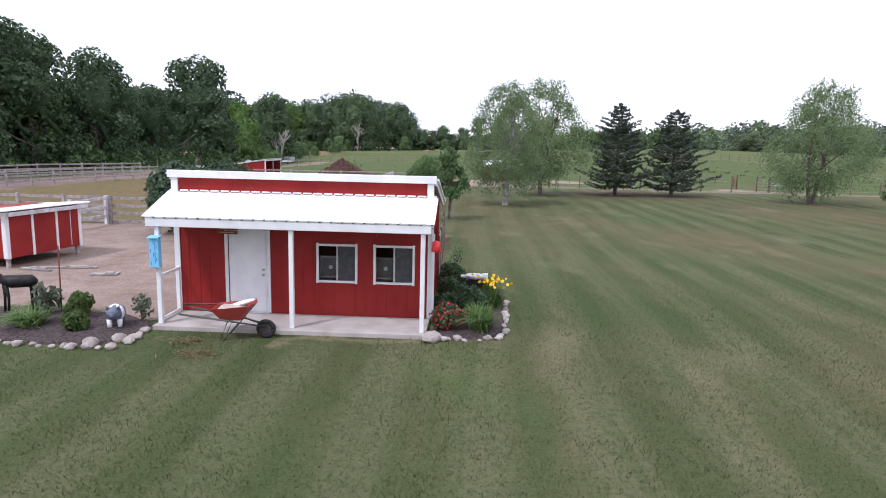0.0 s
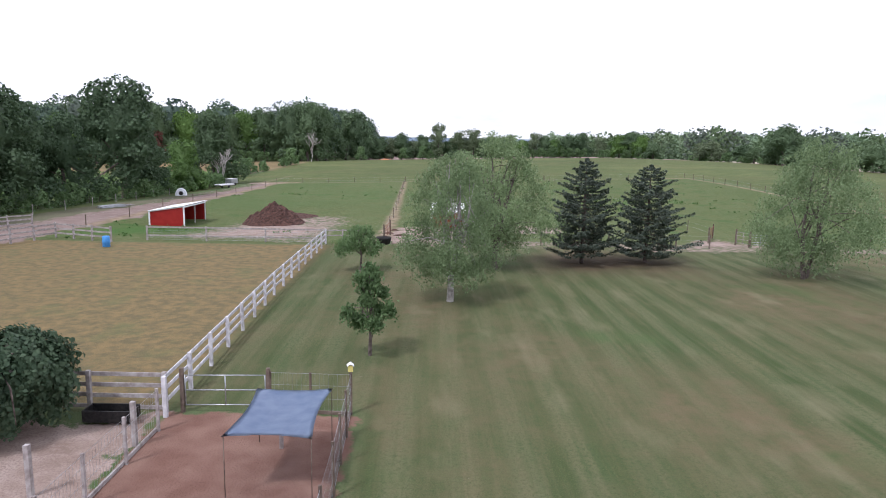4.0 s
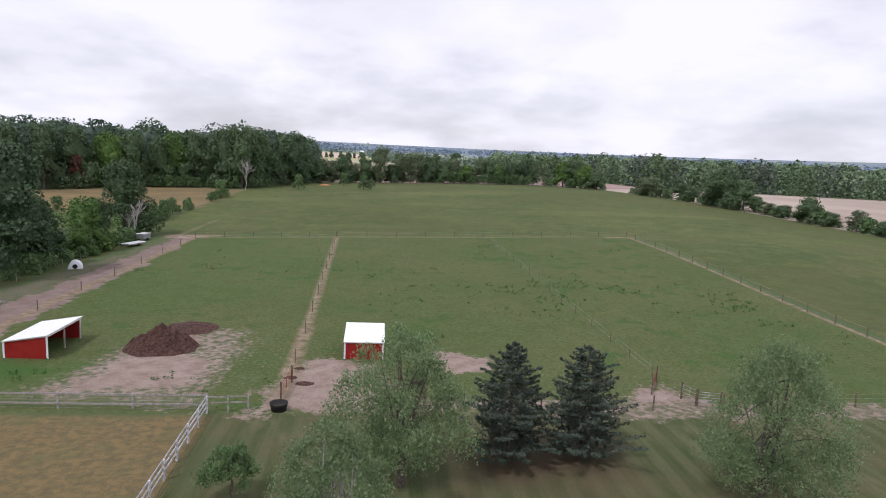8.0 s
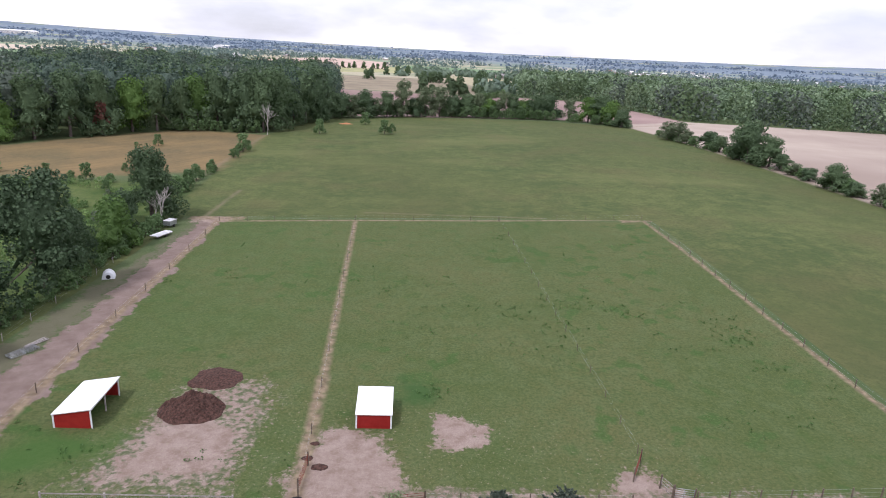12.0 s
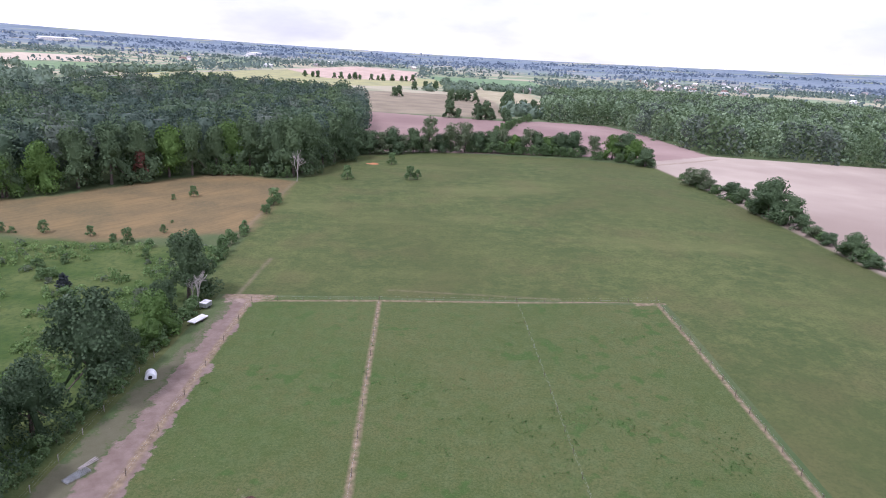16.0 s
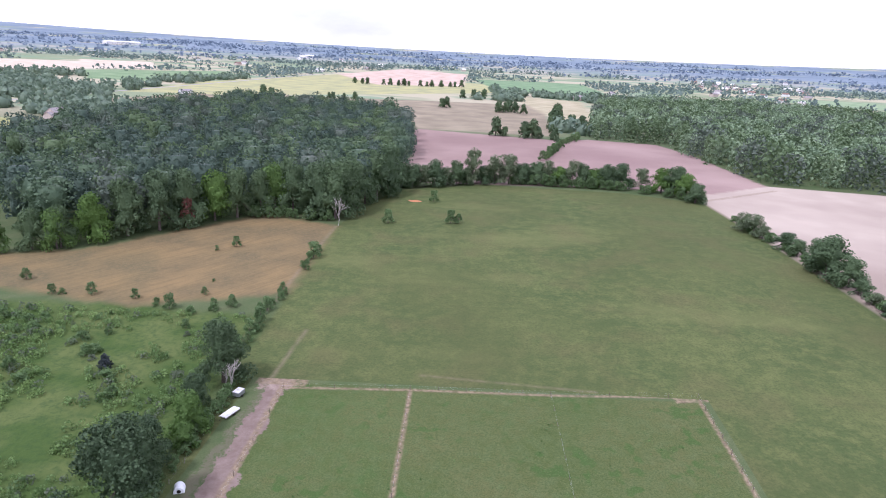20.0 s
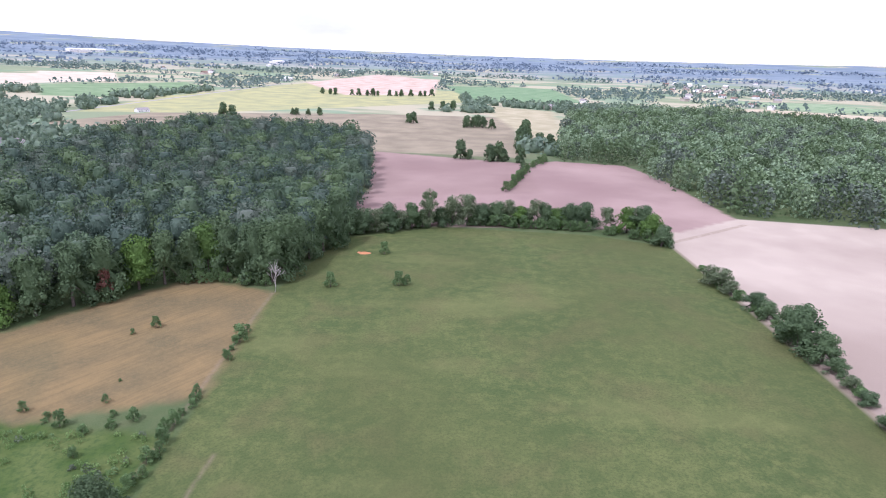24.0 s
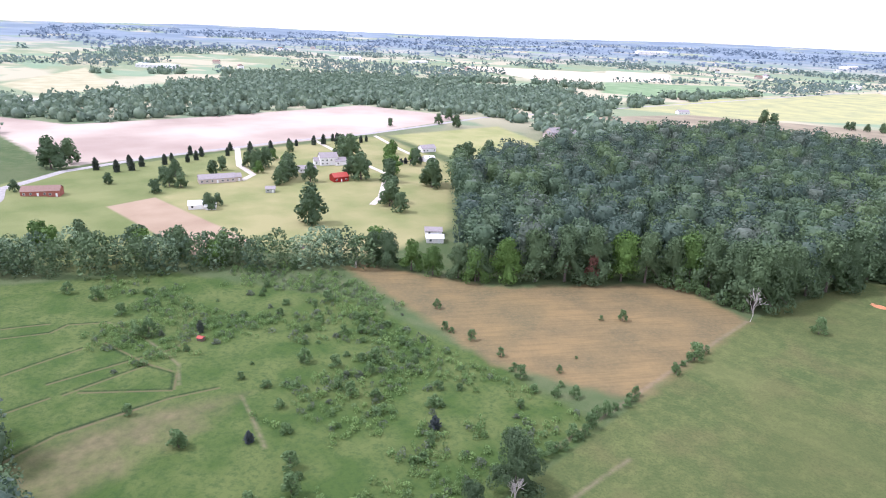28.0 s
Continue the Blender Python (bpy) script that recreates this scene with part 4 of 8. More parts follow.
for k in range(4):
    tree_kind(f"shrub{k}", 2.4, 2.8, 0.05, 420, 0.30, LEAF_SHRUB, seed=60 + k, trunk=0.05)
    tree_kind(f"greyshrub{k}", 2.0, 2.4, 0.05, 330, 0.26, LEAF_GREY, seed=70 + k, trunk=0.05)
    tree_kind(f"young{k}", 4.2, 3.4, 0.35, 700, 0.30, LEAF_SHRUB, seed=80 + k, trunk=0.08)
tree_kind("russet", 11, 5, 3, 600, 0.55, LEAF_RUSSET, seed=91)


def spruce_meshes(seed, height, width, n_rows, material, size=0.20, open_low=0.6, rich=1.0):
    """Whorls of drooping boughs with needle sprays."""
    rng = np.random.default_rng(seed)
    bm = bmesh.new()
    tube(bm, [(0, 0, -0.2), (0.02, 0, height * 0.4), (0, 0, height * 0.8), (0, 0, height)], [height * 0.022, height * 0.017, height * 0.008, 0.01], 7)
    sprays, normals = [], []
    for k in range(n_rows):
        f = k / (n_rows - 1)
        z = open_low + (height - open_low) * f**0.92
        reach = width * 0.5 * (1 - f) ** 0.58 * (0.70 + 0.5 * rng.random()) + 0.15
        if f < 0.12:
            reach *= 0.72
        count = int(9 - 4 * f)
        for b in range(count):
            a = 2 * math.pi * (b / count + 0.37 * k + 0.12 * rng.random())
            long = reach * (0.72 + 0.42 * rng.random())
            sag = 0.10 * long + 0.05 * long * rng.random() - 0.12 * f * long
            end = (long * math.cos(a), long * math.sin(a), z - sag + 0.16 * long)
            mid = (0.55 * long * math.cos(a), 0.55 * long * math.sin(a), z - sag)
            tube(bm, [(0, 0, z), mid, end], [0.035 * (1.2 - f), 0.02, 0.006], 4)
            for s in range(int((8 + 26 * long / (width * 0.5)) * rich)):
                g = 0.18 + 0.84 * rng.random() ** 0.7
                side = (rng.random() - 0.5) * 0.55 * long * (1.15 - g)
                x, y = g * long * math.cos(a) - side * math.sin(a), g * long * math.sin(a) + side * math.cos(a)
                zz = z - sag * min(1, g * 1.8) + 0.16 * long * max(g - 0.55, 0) / 0.45 + rng.normal() * 0.05
                sprays.append((x, y, zz))
                normals.append((0.5 * rng.normal() + 0.3 * math.cos(a), 0.5 * rng.normal() + 0.3 * math.sin(a), 0.9 + 0.4 * rng.normal()))
    normals = np.array(normals)
    normals /= np.linalg.norm(normals, axis=1, keepdims=True)
    corners = quads_at(rng, np.array(sprays), normals, size, 1.9)
    wood = bpy.data.meshes.new("trunk")
    bm.to_mesh(wood)
    bm.free()
    wood.materials.append(BARK)
    return wood, leaf_mesh("crown", corners, material)


TREE_KINDS["spruce0"] = spruce_meshes(5, 7.9, 6.6, 26, NEEDLE, 0.095, 1.0, 5.5)
TREE_KINDS["spruce1"] = spruce_meshes(6, 7.5, 6.9, 26, NEEDLE, 0.095, 0.8, 5.5)
TREE_KINDS["smallspruce"] = spruce_meshes(7, 4.5, 2.6, 14, NEEDLE, 0.30, 0.2)
TREE_KINDS["bluespruce"] = spruce_meshes(8, 3.4, 2.9, 12, NEEDLE_BLUE, 0.26, 0.1)


def hanging_tree(key, seed, height, width, low, strands, per, size, material, bark, stems, reach=1.6, lean=0.0, fork=0.0, lobes=30, belly=0.30):
    """A light crown of short drooping strands on stems that part at the height of the fork."""
    rng = np.random.default_rng(seed)
    blobs = []
    for k in range(lobes):
        a, f = k * 2.4 + 0.7 * rng.random(), (k + 0.5) / lobes
        out = width * 0.5 * (1 - 0.55 * abs(f - belly) / (1 - belly) - 0.30 * max(f - 0.75, 0) / 0.25) * (0.30 + 0.62 * rng.random())
        s = width * (0.085 + 0.075 * rng.random()) * (1 - 0.35 * f)
        blobs.append(((lean * height * f + out * math.cos(a), out * math.sin(a), low + (height - low) * (0.10 + 0.88 * f) - s * 0.7), (s, s, s * 0.95)))
    bm = bmesh.new()
    split = Vector((0.06, 0.03, fork))
    r = height * (0.019 if stems == 1 or fork else 0.014)
    if fork:
        tube(bm, [(0, 0, -0.2), (0.02, 0, fork * 0.5), split], [r * 1.35, r * 1.1, r], 9)
    for k in range(stems):
        a = 2 * math.pi * (k / max(stems, 1) + 0.1 * rng.random()) + 0.4
        out = 0.0 if stems == 1 else width * 0.12
        base = split if fork else Vector((0.22 * math.cos(a), 0.22 * math.sin(a), -0.2)) if stems > 1 else Vector((0, 0, -0.2))
        top = Vector((lean * height + out * 1.6 * math.cos(a), out * 1.6 * math.sin(a), height * (0.92 - 0.13 * (k % 2))))
        mid = base.lerp(top, 0.45) + Vector((0.25 * rng.normal(), 0.25 * rng.normal(), 0))
        g = r * (0.62 if fork else 1.0)
        tube(bm, [base, base.lerp(mid, 0.5), mid, mid.lerp(top, 0.5), top], [g * 1.2, g, g * 0.75, g * 0.45, 0.015], 8)
        for c, s in [blobs[i] for i in rng.choice(len(blobs), min(len(blobs), 11), replace=False)]:
            f = 0.2 + 0.6 * rng.random()
            start = base.lerp(mid, f * 2) if f < 0.5 else mid.lerp(top, f * 2 - 1)
            end = Vector(c)
            tube(bm, [start, start.lerp(end, 0.5) + Vector((0, 0, 0.3)), end, end + Vector((0.12 * rng.normal(), 0.12 * rng.normal(), -0.4 * reach))], [g * 0.42, g * 0.24, 0.014, 0.006], 5)
    c, s = np.array([b[0] for b in blobs], float), np.array([b[1] for b in blobs], float)
    pick = rng.choice(len(blobs), strands, p=(s**2).sum(1) / (s**2).sum())
    d = rng.normal(size=(strands, 3))
    d[:, 2] += 0.3
    d /= np.linalg.norm(d, axis=1, keepdims=True)
    start = c[pick] + s[pick] * d * (0.30 + 0.95 * rng.random((strands, 1)))
    drop = reach * (0.25 + rng.random(strands)) * np.clip(np.hypot(start[:, 0], start[:, 1]) / (width * 0.42), 0.2, 1.1)
    drop = np.minimum(drop, np.maximum(start[:, 2] - low * (0.8 + 0.5 * rng.random(strands)), 0.1))
    way = np.stack([d[:, 0] * 0.3, d[:, 1] * 0.3, -np.ones(strands)], -1)
    p = start[:, None] + way[:, None] * (drop[:, None] * np.linspace(0, 1, per))[..., None] + 0.07 * rng.normal(size=(strands, per, 3))
    p = p.reshape(-1, 3)
    normal = rng.normal(size=p.shape)
    normal[:, 2] *= 0.6
    normal /= np.linalg.norm(normal, axis=1, keepdims=True)
    wood = bpy.data.meshes.new("trunk")
    bm.to_mesh(wood)
    bm.free()
    wood.materials.append(bark)
    TREE_KINDS[key] = (wood, leaf_mesh("crown", quads_at(rng, p, normal, size, 1.9, 1.1), material))


hanging_tree("birch", 11, 8.6, 7.2, 1.6, 5200, 5, 0.066, LEAF_BIRCH, BIRCH_BARK, 4, 0.75, 0.02, 1.7, 34, 0.32)
hanging_tree("birch_broad", 12, 9.8, 9.4, 1.8, 6200, 5, 0.075, LEAF_BIRCH, BARK, 3, 0.7, 0.0, 0.9, 30, 0.45)
hanging_tree("willow", 13, 10.0, 10.2, 1.7, 6400, 5, 0.075, LEAF_BIRCH, BARK, 2, 0.9, 0.06, 0.0, 34, 0.38)
hanging_tree("birch_pale", 15, 8.4, 3.6, 1.8, 1500, 5, 0.062, LEAF_BIRCH, BIRCH_BARK, 2, 0.6, 0.0, 1.2, 18, 0.4)
hanging_tree("sapling", 14, 3.4, 2.0, 1.1, 1100, 4, 0.075, LEAF_SHRUB, BARK, 1, 0.4, 0.0, 0.0, 14, 0.3)
hanging_tree("apple", 16, 3.2, 3.7, 1.35, 1500, 4, 0.075, LEAF_SHRUB, BARK, 3, 0.4, 0.0, 1.1, 18, 0.25)

plant("birch", 3.25, 30.6, 1.0, 20, name="birch_tree", label="pale-trunked forked birch with airy drooping leaves on the lawn", category="tree")
plant("birch_broad", 6.7, 40.6, 1.0, 70, name="birch_tree", label="broad birch with a darker trunk and drooping leafy branches", category="tree")
plant("spruce0", 13.7, 43.6, 1.0, 0, name="spruce_tree", label="dark green conifer with layered boughs on the lawn", category="tree", group="pair of conifers on the lawn")
plant("spruce1", 18.9, 44.4, 1.0, 60, name="spruce_tree", label="dark green conifer with a broad skirt of boughs", category="tree", group="pair of conifers on the lawn")
plant("willow", 28.5, 39.1, 1.0, 10, name="willow_tree", label="forked willow with pale drooping leaves at the lawn's far edge", category="tree")
plant("apple", -2.8, 39.1, 1.0, 0, name="apple_tree", label="small spreading leafy tree on the mown strip", category="tree")
plant("sapling", -0.35, 21.0, 1.18, 120, name="sapling", label="slender young tree beside the hen run's corner", category="tree")
plant("sapling", 29.9, 30.8, 0.92, 200, name="sapling", label="small round young tree near the willow", category="tree")
plant("birch_pale", 28.6, 26.8, 1.0, 40, name="birch_tree", label="slender white-stemmed birch on the open lawn", category="tree")


def weeping_mulberry():
    rng = np.random.default_rng(31)
    ob = thing("weeping_mulberry", (-10.9, 13.3, 0), 0, "dense weeping mulberry tree with dark leaves hanging to the ground", "tree")
    bm = bmesh.new()
    tube(bm, [(0, 0, -0.2), (0.1, 0, 0.8), (-0.05, 0.05, 1.7), (0, 0, 2.3)], [0.22, 0.16, 0.14, 0.08], 9)
    for k in range(9):
        a = k * 0.7
        tube(bm, [(0, 0, 1.7), (1.1 * math.cos(a), 1.1 * math.sin(a), 2.55), (2.1 * math.cos(a), 2.0 * math.sin(a), 1.9), (2.3 * math.cos(a), 2.2 * math.sin(a), 0.9)], [0.07, 0.05, 0.03, 0.01], 5)
    part("trunk", bm, BARK, ob, smooth=True)
    n = 20000
    a = rng.random(n) * 2 * math.pi
    h = rng.random(n)
    swell = 1 + 0.12 * np.sin(3 * a + 1.0) + 0.10 * np.sin(7 * a + 5 * h) + 0.06 * np.sin(13 * a - 9 * h) + 0.05 * rng.normal(size=n)
    r = 2.15 * np.sqrt(1 - np.clip((h - 0.35) / 0.70, 0, 1) ** 3) * (0.80 + 0.20 * np.clip(h / 0.4, 0, 1)) * swell
    hem = 0.35 + 0.5 * np.sin(5 * a) ** 2
    z = hem + (2.9 + 0.16 * np.sin(2 * a + 0.6) - hem) * h + 0.09 * rng.normal(size=n)
    depth = 1 - 0.22 * rng.random(n) ** 2
    p = np.stack([r * depth * np.cos(a), r * depth * np.sin(a), z], -1)
    normal = np.stack([np.cos(a), np.sin(a), 0.25 + 1.4 * h**3], -1) + 0.55 * rng.normal(size=(n, 3))
    normal /= np.linalg.norm(normal, axis=1, keepdims=True)
    put("crown", leaf_mesh("crown", quads_at(rng, p, normal, 0.115, 1.3, 1.5), LEAF_MULBERRY), ob)


weeping_mulberry()


def bare_tree(name, x, y, height, seed, label):
    rng = np.random.default_rng(seed)
    ob = thing(name, (x, y, gz(x, y)), 0, label, "tree")
    bm = bmesh.new()

    def grow(p, d, long, r, level):
        q = p + d * long
        tube(bm, [p, p.lerp(q, 0.5) + Vector(rng.normal(size=3)) * long * 0.04, q], [r, max(r * 0.8, 0.04), max(r * 0.6, 0.03)], 5)
        if level < 3:
            for _ in range(3 if level else 5):
                e = (d + Vector(rng.normal(size=3)) * (0.24 if level == 0 else 0.36) + Vector((0, 0, 0.15))).normalized()
                grow(p.lerp(q, 0.35 + 0.65 * rng.random()), e, long * 0.68, max(r * 0.6, 0.05), level + 1)

    grow(Vector((0, 0, -0.2)), Vector((0.03, 0, 1)).normalized(), height * 0.42, height * 0.013, 0)
    part("trunk", bm, DEADWOOD, ob)


bare_tree("dead_tree", -53.6, 288.4, 16.5, 6, "bare bleached dead tree at the corner of the wood")
bare_tree("dead_tree", -46.6, 144.2, 9.5, 4, "grey dead branches at the foot of a tall oak")
bare_tree("dead_tree", -48.2, 145.6, 8.5, 8, "grey dead branches among the hedge trees")

# trees along the dirt track, west side
LABEL_ROW = "leafy broad tree in the overgrown row beside the dirt track"
rng = np.random.default_rng(77)
ROW = [(-50.2, 148.5, 1.18), (-48.3, 100.5, 1.36), (-51.0, 88, 0.9), (-53.0, 80, 1.0), (-49.5, 110, 0.80), (-51.5, 116, 0.72), (-51.0, 135, 0.66), (-50.0, 71, 1.1), (-52.5, 62, 1.15), (-51.5, 53, 1.2)]
for k, (x, y, s) in enumerate(ROW):
    plant(f"rowoak{k % 4}", x, y, s * 1.12, 67 * k, name="hedge_tree", label=LABEL_ROW, group="trees along the dirt track")
for k in range(16):
    y = 44 - 11 * k * 0.55 + 2 * rng.normal()
    plant(f"rowoak{k % 4}", -50 - 10 * (k % 2) + 1.5 * rng.normal(), y, 1.15 + 0.30 * rng.random(), 40 * k, name="hedge_tree", label="tall dark leafy tree behind the horse yard", group="trees behind the yard")
for k in range(9):
    y = 50 + 4.2 * k + 1.5 * rng.normal()
    plant(f"{'bright' if k % 4 == 1 else 'rowoak'}{(k * 3) % 4}", -59 - 5 * rng.random(), y, 0.8 + 0.3 * rng.random(), 53 * k, name="hedge_tree", label=LABEL_ROW, group="trees along the dirt track")
for x, y, s in ((-48.7, 126.5, 0.95), (-47.2, 121.5, 0.55), (-50.5, 130.5, 0.6)):
    plant("bright1", x, y, s, 40 * y, name="hedge_tree", label="bright green bushy tree beside the dirt track", group="trees along the dirt track")
for k in range(34):
    y = 60 + 2.7 * k
    plant(f"shrub{k % 4}", -46.3 - 1.5 * rng.random(), y, 0.7 + 0.7 * rng.random(), 31 * k, name="shrub", label="green undergrowth shrub at the edge of the track", category="shrub", group="undergrowth beside the track")

# hedge between hay field and scrub
for k in range(30):
    y = 158 + 3.2 * k + rng.normal()
    if 208 < y < 226 or 236 < y < 239:
        continue
    plant(f"{'young' if k % 3 else 'shrub'}{k % 4}", -53.2 + 0.9 * rng.normal(), y, 0.8 + 0.55 * rng.random() if y < 200 else 0.55 + 0.4 * rng.random(), 31 * k, name="hedge_bush", label="rounded green bush in the field hedge", category="bush", group="bushes in the hay field hedge")
plant("young1", -52.6, 242, 1.75, 0, name="hedge_bush", label="upright grey-green bush on the field boundary", category="bush", group="bushes in the hay field hedge")

# lone trees in the hay field
plant("young0", -32.0, 296, 1.75, 0, name="field_tree", label="lone bushy tree standing in the hay field", category="tree", group="lone trees in the hay field")
plant("young2", -3.2, 299, 1.75, 0, name="field_tree", label="lone bushy tree standing in the hay field", category="tree", group="lone trees in the hay field")
plant("young3", 0.2, 300, 1.25, 90, name="field_tree", label="small leafy tree beside a lone field tree", category="tree", group="lone trees in the hay field")
plant("young1", -14.8, 345, 1.7, 0, name="field_tree", label="small leafy tree near the back of the hay field", category="tree", group="lone trees in the hay field")

# bushes in the hay stubble and the scrub
for k, (x, y, s, kind) in enumerate(((-86.4, 252, 1.2, "young2"), (-92, 246, 0.6, "young0"), (-80, 214, 0.45, "shrub1"), (-78, 202, 0.75, "young3"), (-98, 196, 0.9, "young1"), (-90, 194, 0.9, "shrub2"),
                                     (-113, 197, 1.1, "young0"), (-141, 206, 1.1, "young2"), (-84, 190, 1.3, "young1"), (-76, 187, 1.2, "shrub0"), (-70, 190, 1.2, "shrub3"), (-122, 196, 0.9, "shrub1"))):
    plant(kind, x, y, s, 50 * k, name="stubble_bush", label="small green bush in the straw-coloured stubble", category="bush", group="bushes in the stubble")
plant("bluespruce", -81.6, 151.5, 1.25, 0, name="spruce_tree", label="small blue-grey spruce standing in the scrub", category="tree")
plant("bluespruce", -107.9, 110, 1.0, 0, name="spruce_tree", label="small blue-grey spruce in a worn patch of scrub", category="tree")
plant("smallspruce", -179, 127, 1.0, 0, name="spruce_tree", label="small dark spruce beside a red hut roof", category="tree")
plant("young1", -83, 108, 1.6, 0, name="scrub_tree", label="leafy young tree in the scrub", category="tree")
plant("young3", -116, 95, 1.3, 0, name="scrub_tree", label="leafy young tree in the scrub", category="tree")
for k in range(230):
    a = rng.random()
    x, y = -62 - 190 * rng.random() ** 1.2, 62 + 135 * rng.random()
    thick = noise.noise(Vector((x * 0.022, y * 0.022, 3.1)))
    edge = 130 + (-x - 60) * 0.28
    if (thick < 0.02 and rng.random() < 0.72) or y < 60 + max(0, -x - 100) * 0.35:
        continue
    if -160 < x < -96 and 55 < y < 118:
        continue
    kind = rng.choice(["shrub", "shrub", "shrub", "greyshrub", "young"])
    plant(f"{kind}{k % 4}", x, y, (0.55 + 0.9 * rng.random()) * (0.8 if kind == "young" else 1), 29 * k, tall=0.7 + 0.3 * rng.random(), name="scrub_bush", label="low shrub in the overgrown green scrub", category="shrub", group="shrubs in the scrub")

# line of trees at the back of the hay field
LINE = [(-39, 379), (8, 404), (97, 390), (134, 371)]
BACK_ROW = (
    ("oak", -39, 382, 17, 15), ("oak", -31, 386, 16, 13), ("ash", -24, 388, 15, 11), ("oak", -18, 391, 18, 14), ("ash", -11, 394, 13, 9), ("oak", -5, 397, 17, 11), ("ash", 4.5, 401, 25, 12), ("oak", 11, 404, 13, 11),
    ("ash", 18, 405, 20, 15), ("ash", 27, 406, 21, 15), ("oak", 35, 407, 15, 11), ("oak", 44, 409, 16, 13), ("ash", 51, 409, 17, 11), ("bright", 58, 408, 13, 12), ("ash", 66, 407, 18, 11), ("oak", 72, 407, 16, 10),
    ("bright", 79, 406, 13, 11), ("oak", 87, 406, 16, 14), ("oak", 95, 405, 17.5, 15), ("ash", 107.5, 404, 15, 11), ("bright", 118, 398, 17, 14), ("oak", 125, 395, 19, 16), ("bright", 129, 386, 16, 14), ("oak", 130.5, 373, 11, 11), ("oak", 133, 378, 12, 10),
    ("oak", -35, 385, 13, 10), ("oak", -15, 394, 12, 9), ("oak", 1, 401, 12, 9), ("oak", 15, 406, 11, 9), ("ash", 23, 408, 13, 9), ("oak", 31, 408, 12, 9), ("oak", 39, 410, 12, 9), ("oak", 48, 411, 11, 9),
    ("oak", 55, 410, 12, 9), ("oak", 62, 409, 12, 9), ("oak", 76, 408, 12, 9), ("oak", 83, 408, 13, 9), ("oak", 91, 407, 14, 10))
for k, (kind, x, y, high, wide) in enumerate(BACK_ROW):
    s = 1.2 * wide / {"oak": 11, "ash": 9, "bright": 10}[kind]
    plant(f"{kind}{(k * 2) % 5}", x, y, s, 37 * k, tall=high / (12 if kind == "bright" else 14) / s, name="field_tree", label="pale airy tree in the row behind the hay field" if kind == "ash" else "leafy tree in the row behind the hay field", category="tree", group="row of trees behind the hay field")
for k in range(64):
    x = -40 + 2.72 * k + rng.normal()
    if 98 < x < 104 or 111 < x < 114:
        continue
    y = float(np.interp(x, [p[0] for p in LINE], [p[1] for p in LINE])) + 5 + 2 * rng.random()
    plant(f"young{k % 4}", x, y, 1.2 + 0.9 * rng.random(), 37 * k, name="hedge_bush", label="green undergrowth bush below the tree row", category="bush", group="bushes below the tree row")

# hedge on the hay field's east side
EAST_HEDGE = (("ash", 133.8, 313, 10, 10), ("ash", 136.4, 306, 11, 11), ("ash", 138.2, 300, 7, 8), ("oak", 141.2, 283, 9, 11), ("oak", 142, 275, 8, 10), ("oak", 141.5, 256, 15, 13), ("oak", 140.8, 249, 18, 16), ("oak", 144, 239, 13, 12),
              ("oak", 144.2, 231, 7, 8), ("ash", 144, 222, 5, 7), ("oak", 143.5, 213, 5, 7), ("oak", 142, 198, 9.5, 9.5), ("oak", 143.4, 189, 5, 7), ("ash", 143.5, 178, 7, 7), ("oak", 143.3, 166, 5, 7), ("oak", 143.2, 150, 7, 8), ("oak", 143, 135, 6, 8))
for k, (kind, x, y, high, wide) in enumerate(EAST_HEDGE):
    s = 1.12 * wide / {"oak": 11, "ash": 9}[kind]
    plant(f"{kind}{k % 5}", x, y, s, 71 * k, tall=high / 14 / s, name="hedge_tree", label="leafy hedge tree between hay field and ploughed field", category="tree", group="hedge on the field's far side")
for k in range(60):
    y = 120 + 215 * rng.random()
    x = float(np.interp(y, [135, 190, 225, 260, 325], [143, 144, 144.5, 142, 137.5])) + 0.8 * rng.normal()
    plant(f"shrub{k % 4}", x, y, 1.2 + 0.9 * rng.random(), 13 * k, name="hedge_bush", label="low hedge bush beside the ploughed field", category="bush", group="low bushes in the far hedge")
# hedge between the two ploughed fields
for k in range(26):
    y = 508 + 6.1 * k + 2 * rng.normal()
    x = float(np.interp(y, [508, 528, 607, 665], [57, 62, 83, 108])) + 1.5 * rng.normal()
    plant(f"young{k % 4}", x, y, 1.2 + 0.9 * rng.random(), 41 * k, name="hedge_bush", label="bushy green hedge growth between two ploughed fields", category="bush", group="hedge between the ploughed fields")

# ---- woods ----


def inside(x, y, corners):
    x, y = np.asarray(x), np.asarray(y)
    hit = np.zeros(x.shape, bool)
    for (x0, y0), (x1, y1) in zip(corners, corners[1:] + corners[:1]):
        with np.errstate(divide="ignore", invalid="ignore"):
            hit ^= ((y0 > y) != (y1 > y)) & (x < (x1 - x0) * (y - y0) / (y1 - y0 + 1e-12) + x0)
    return hit


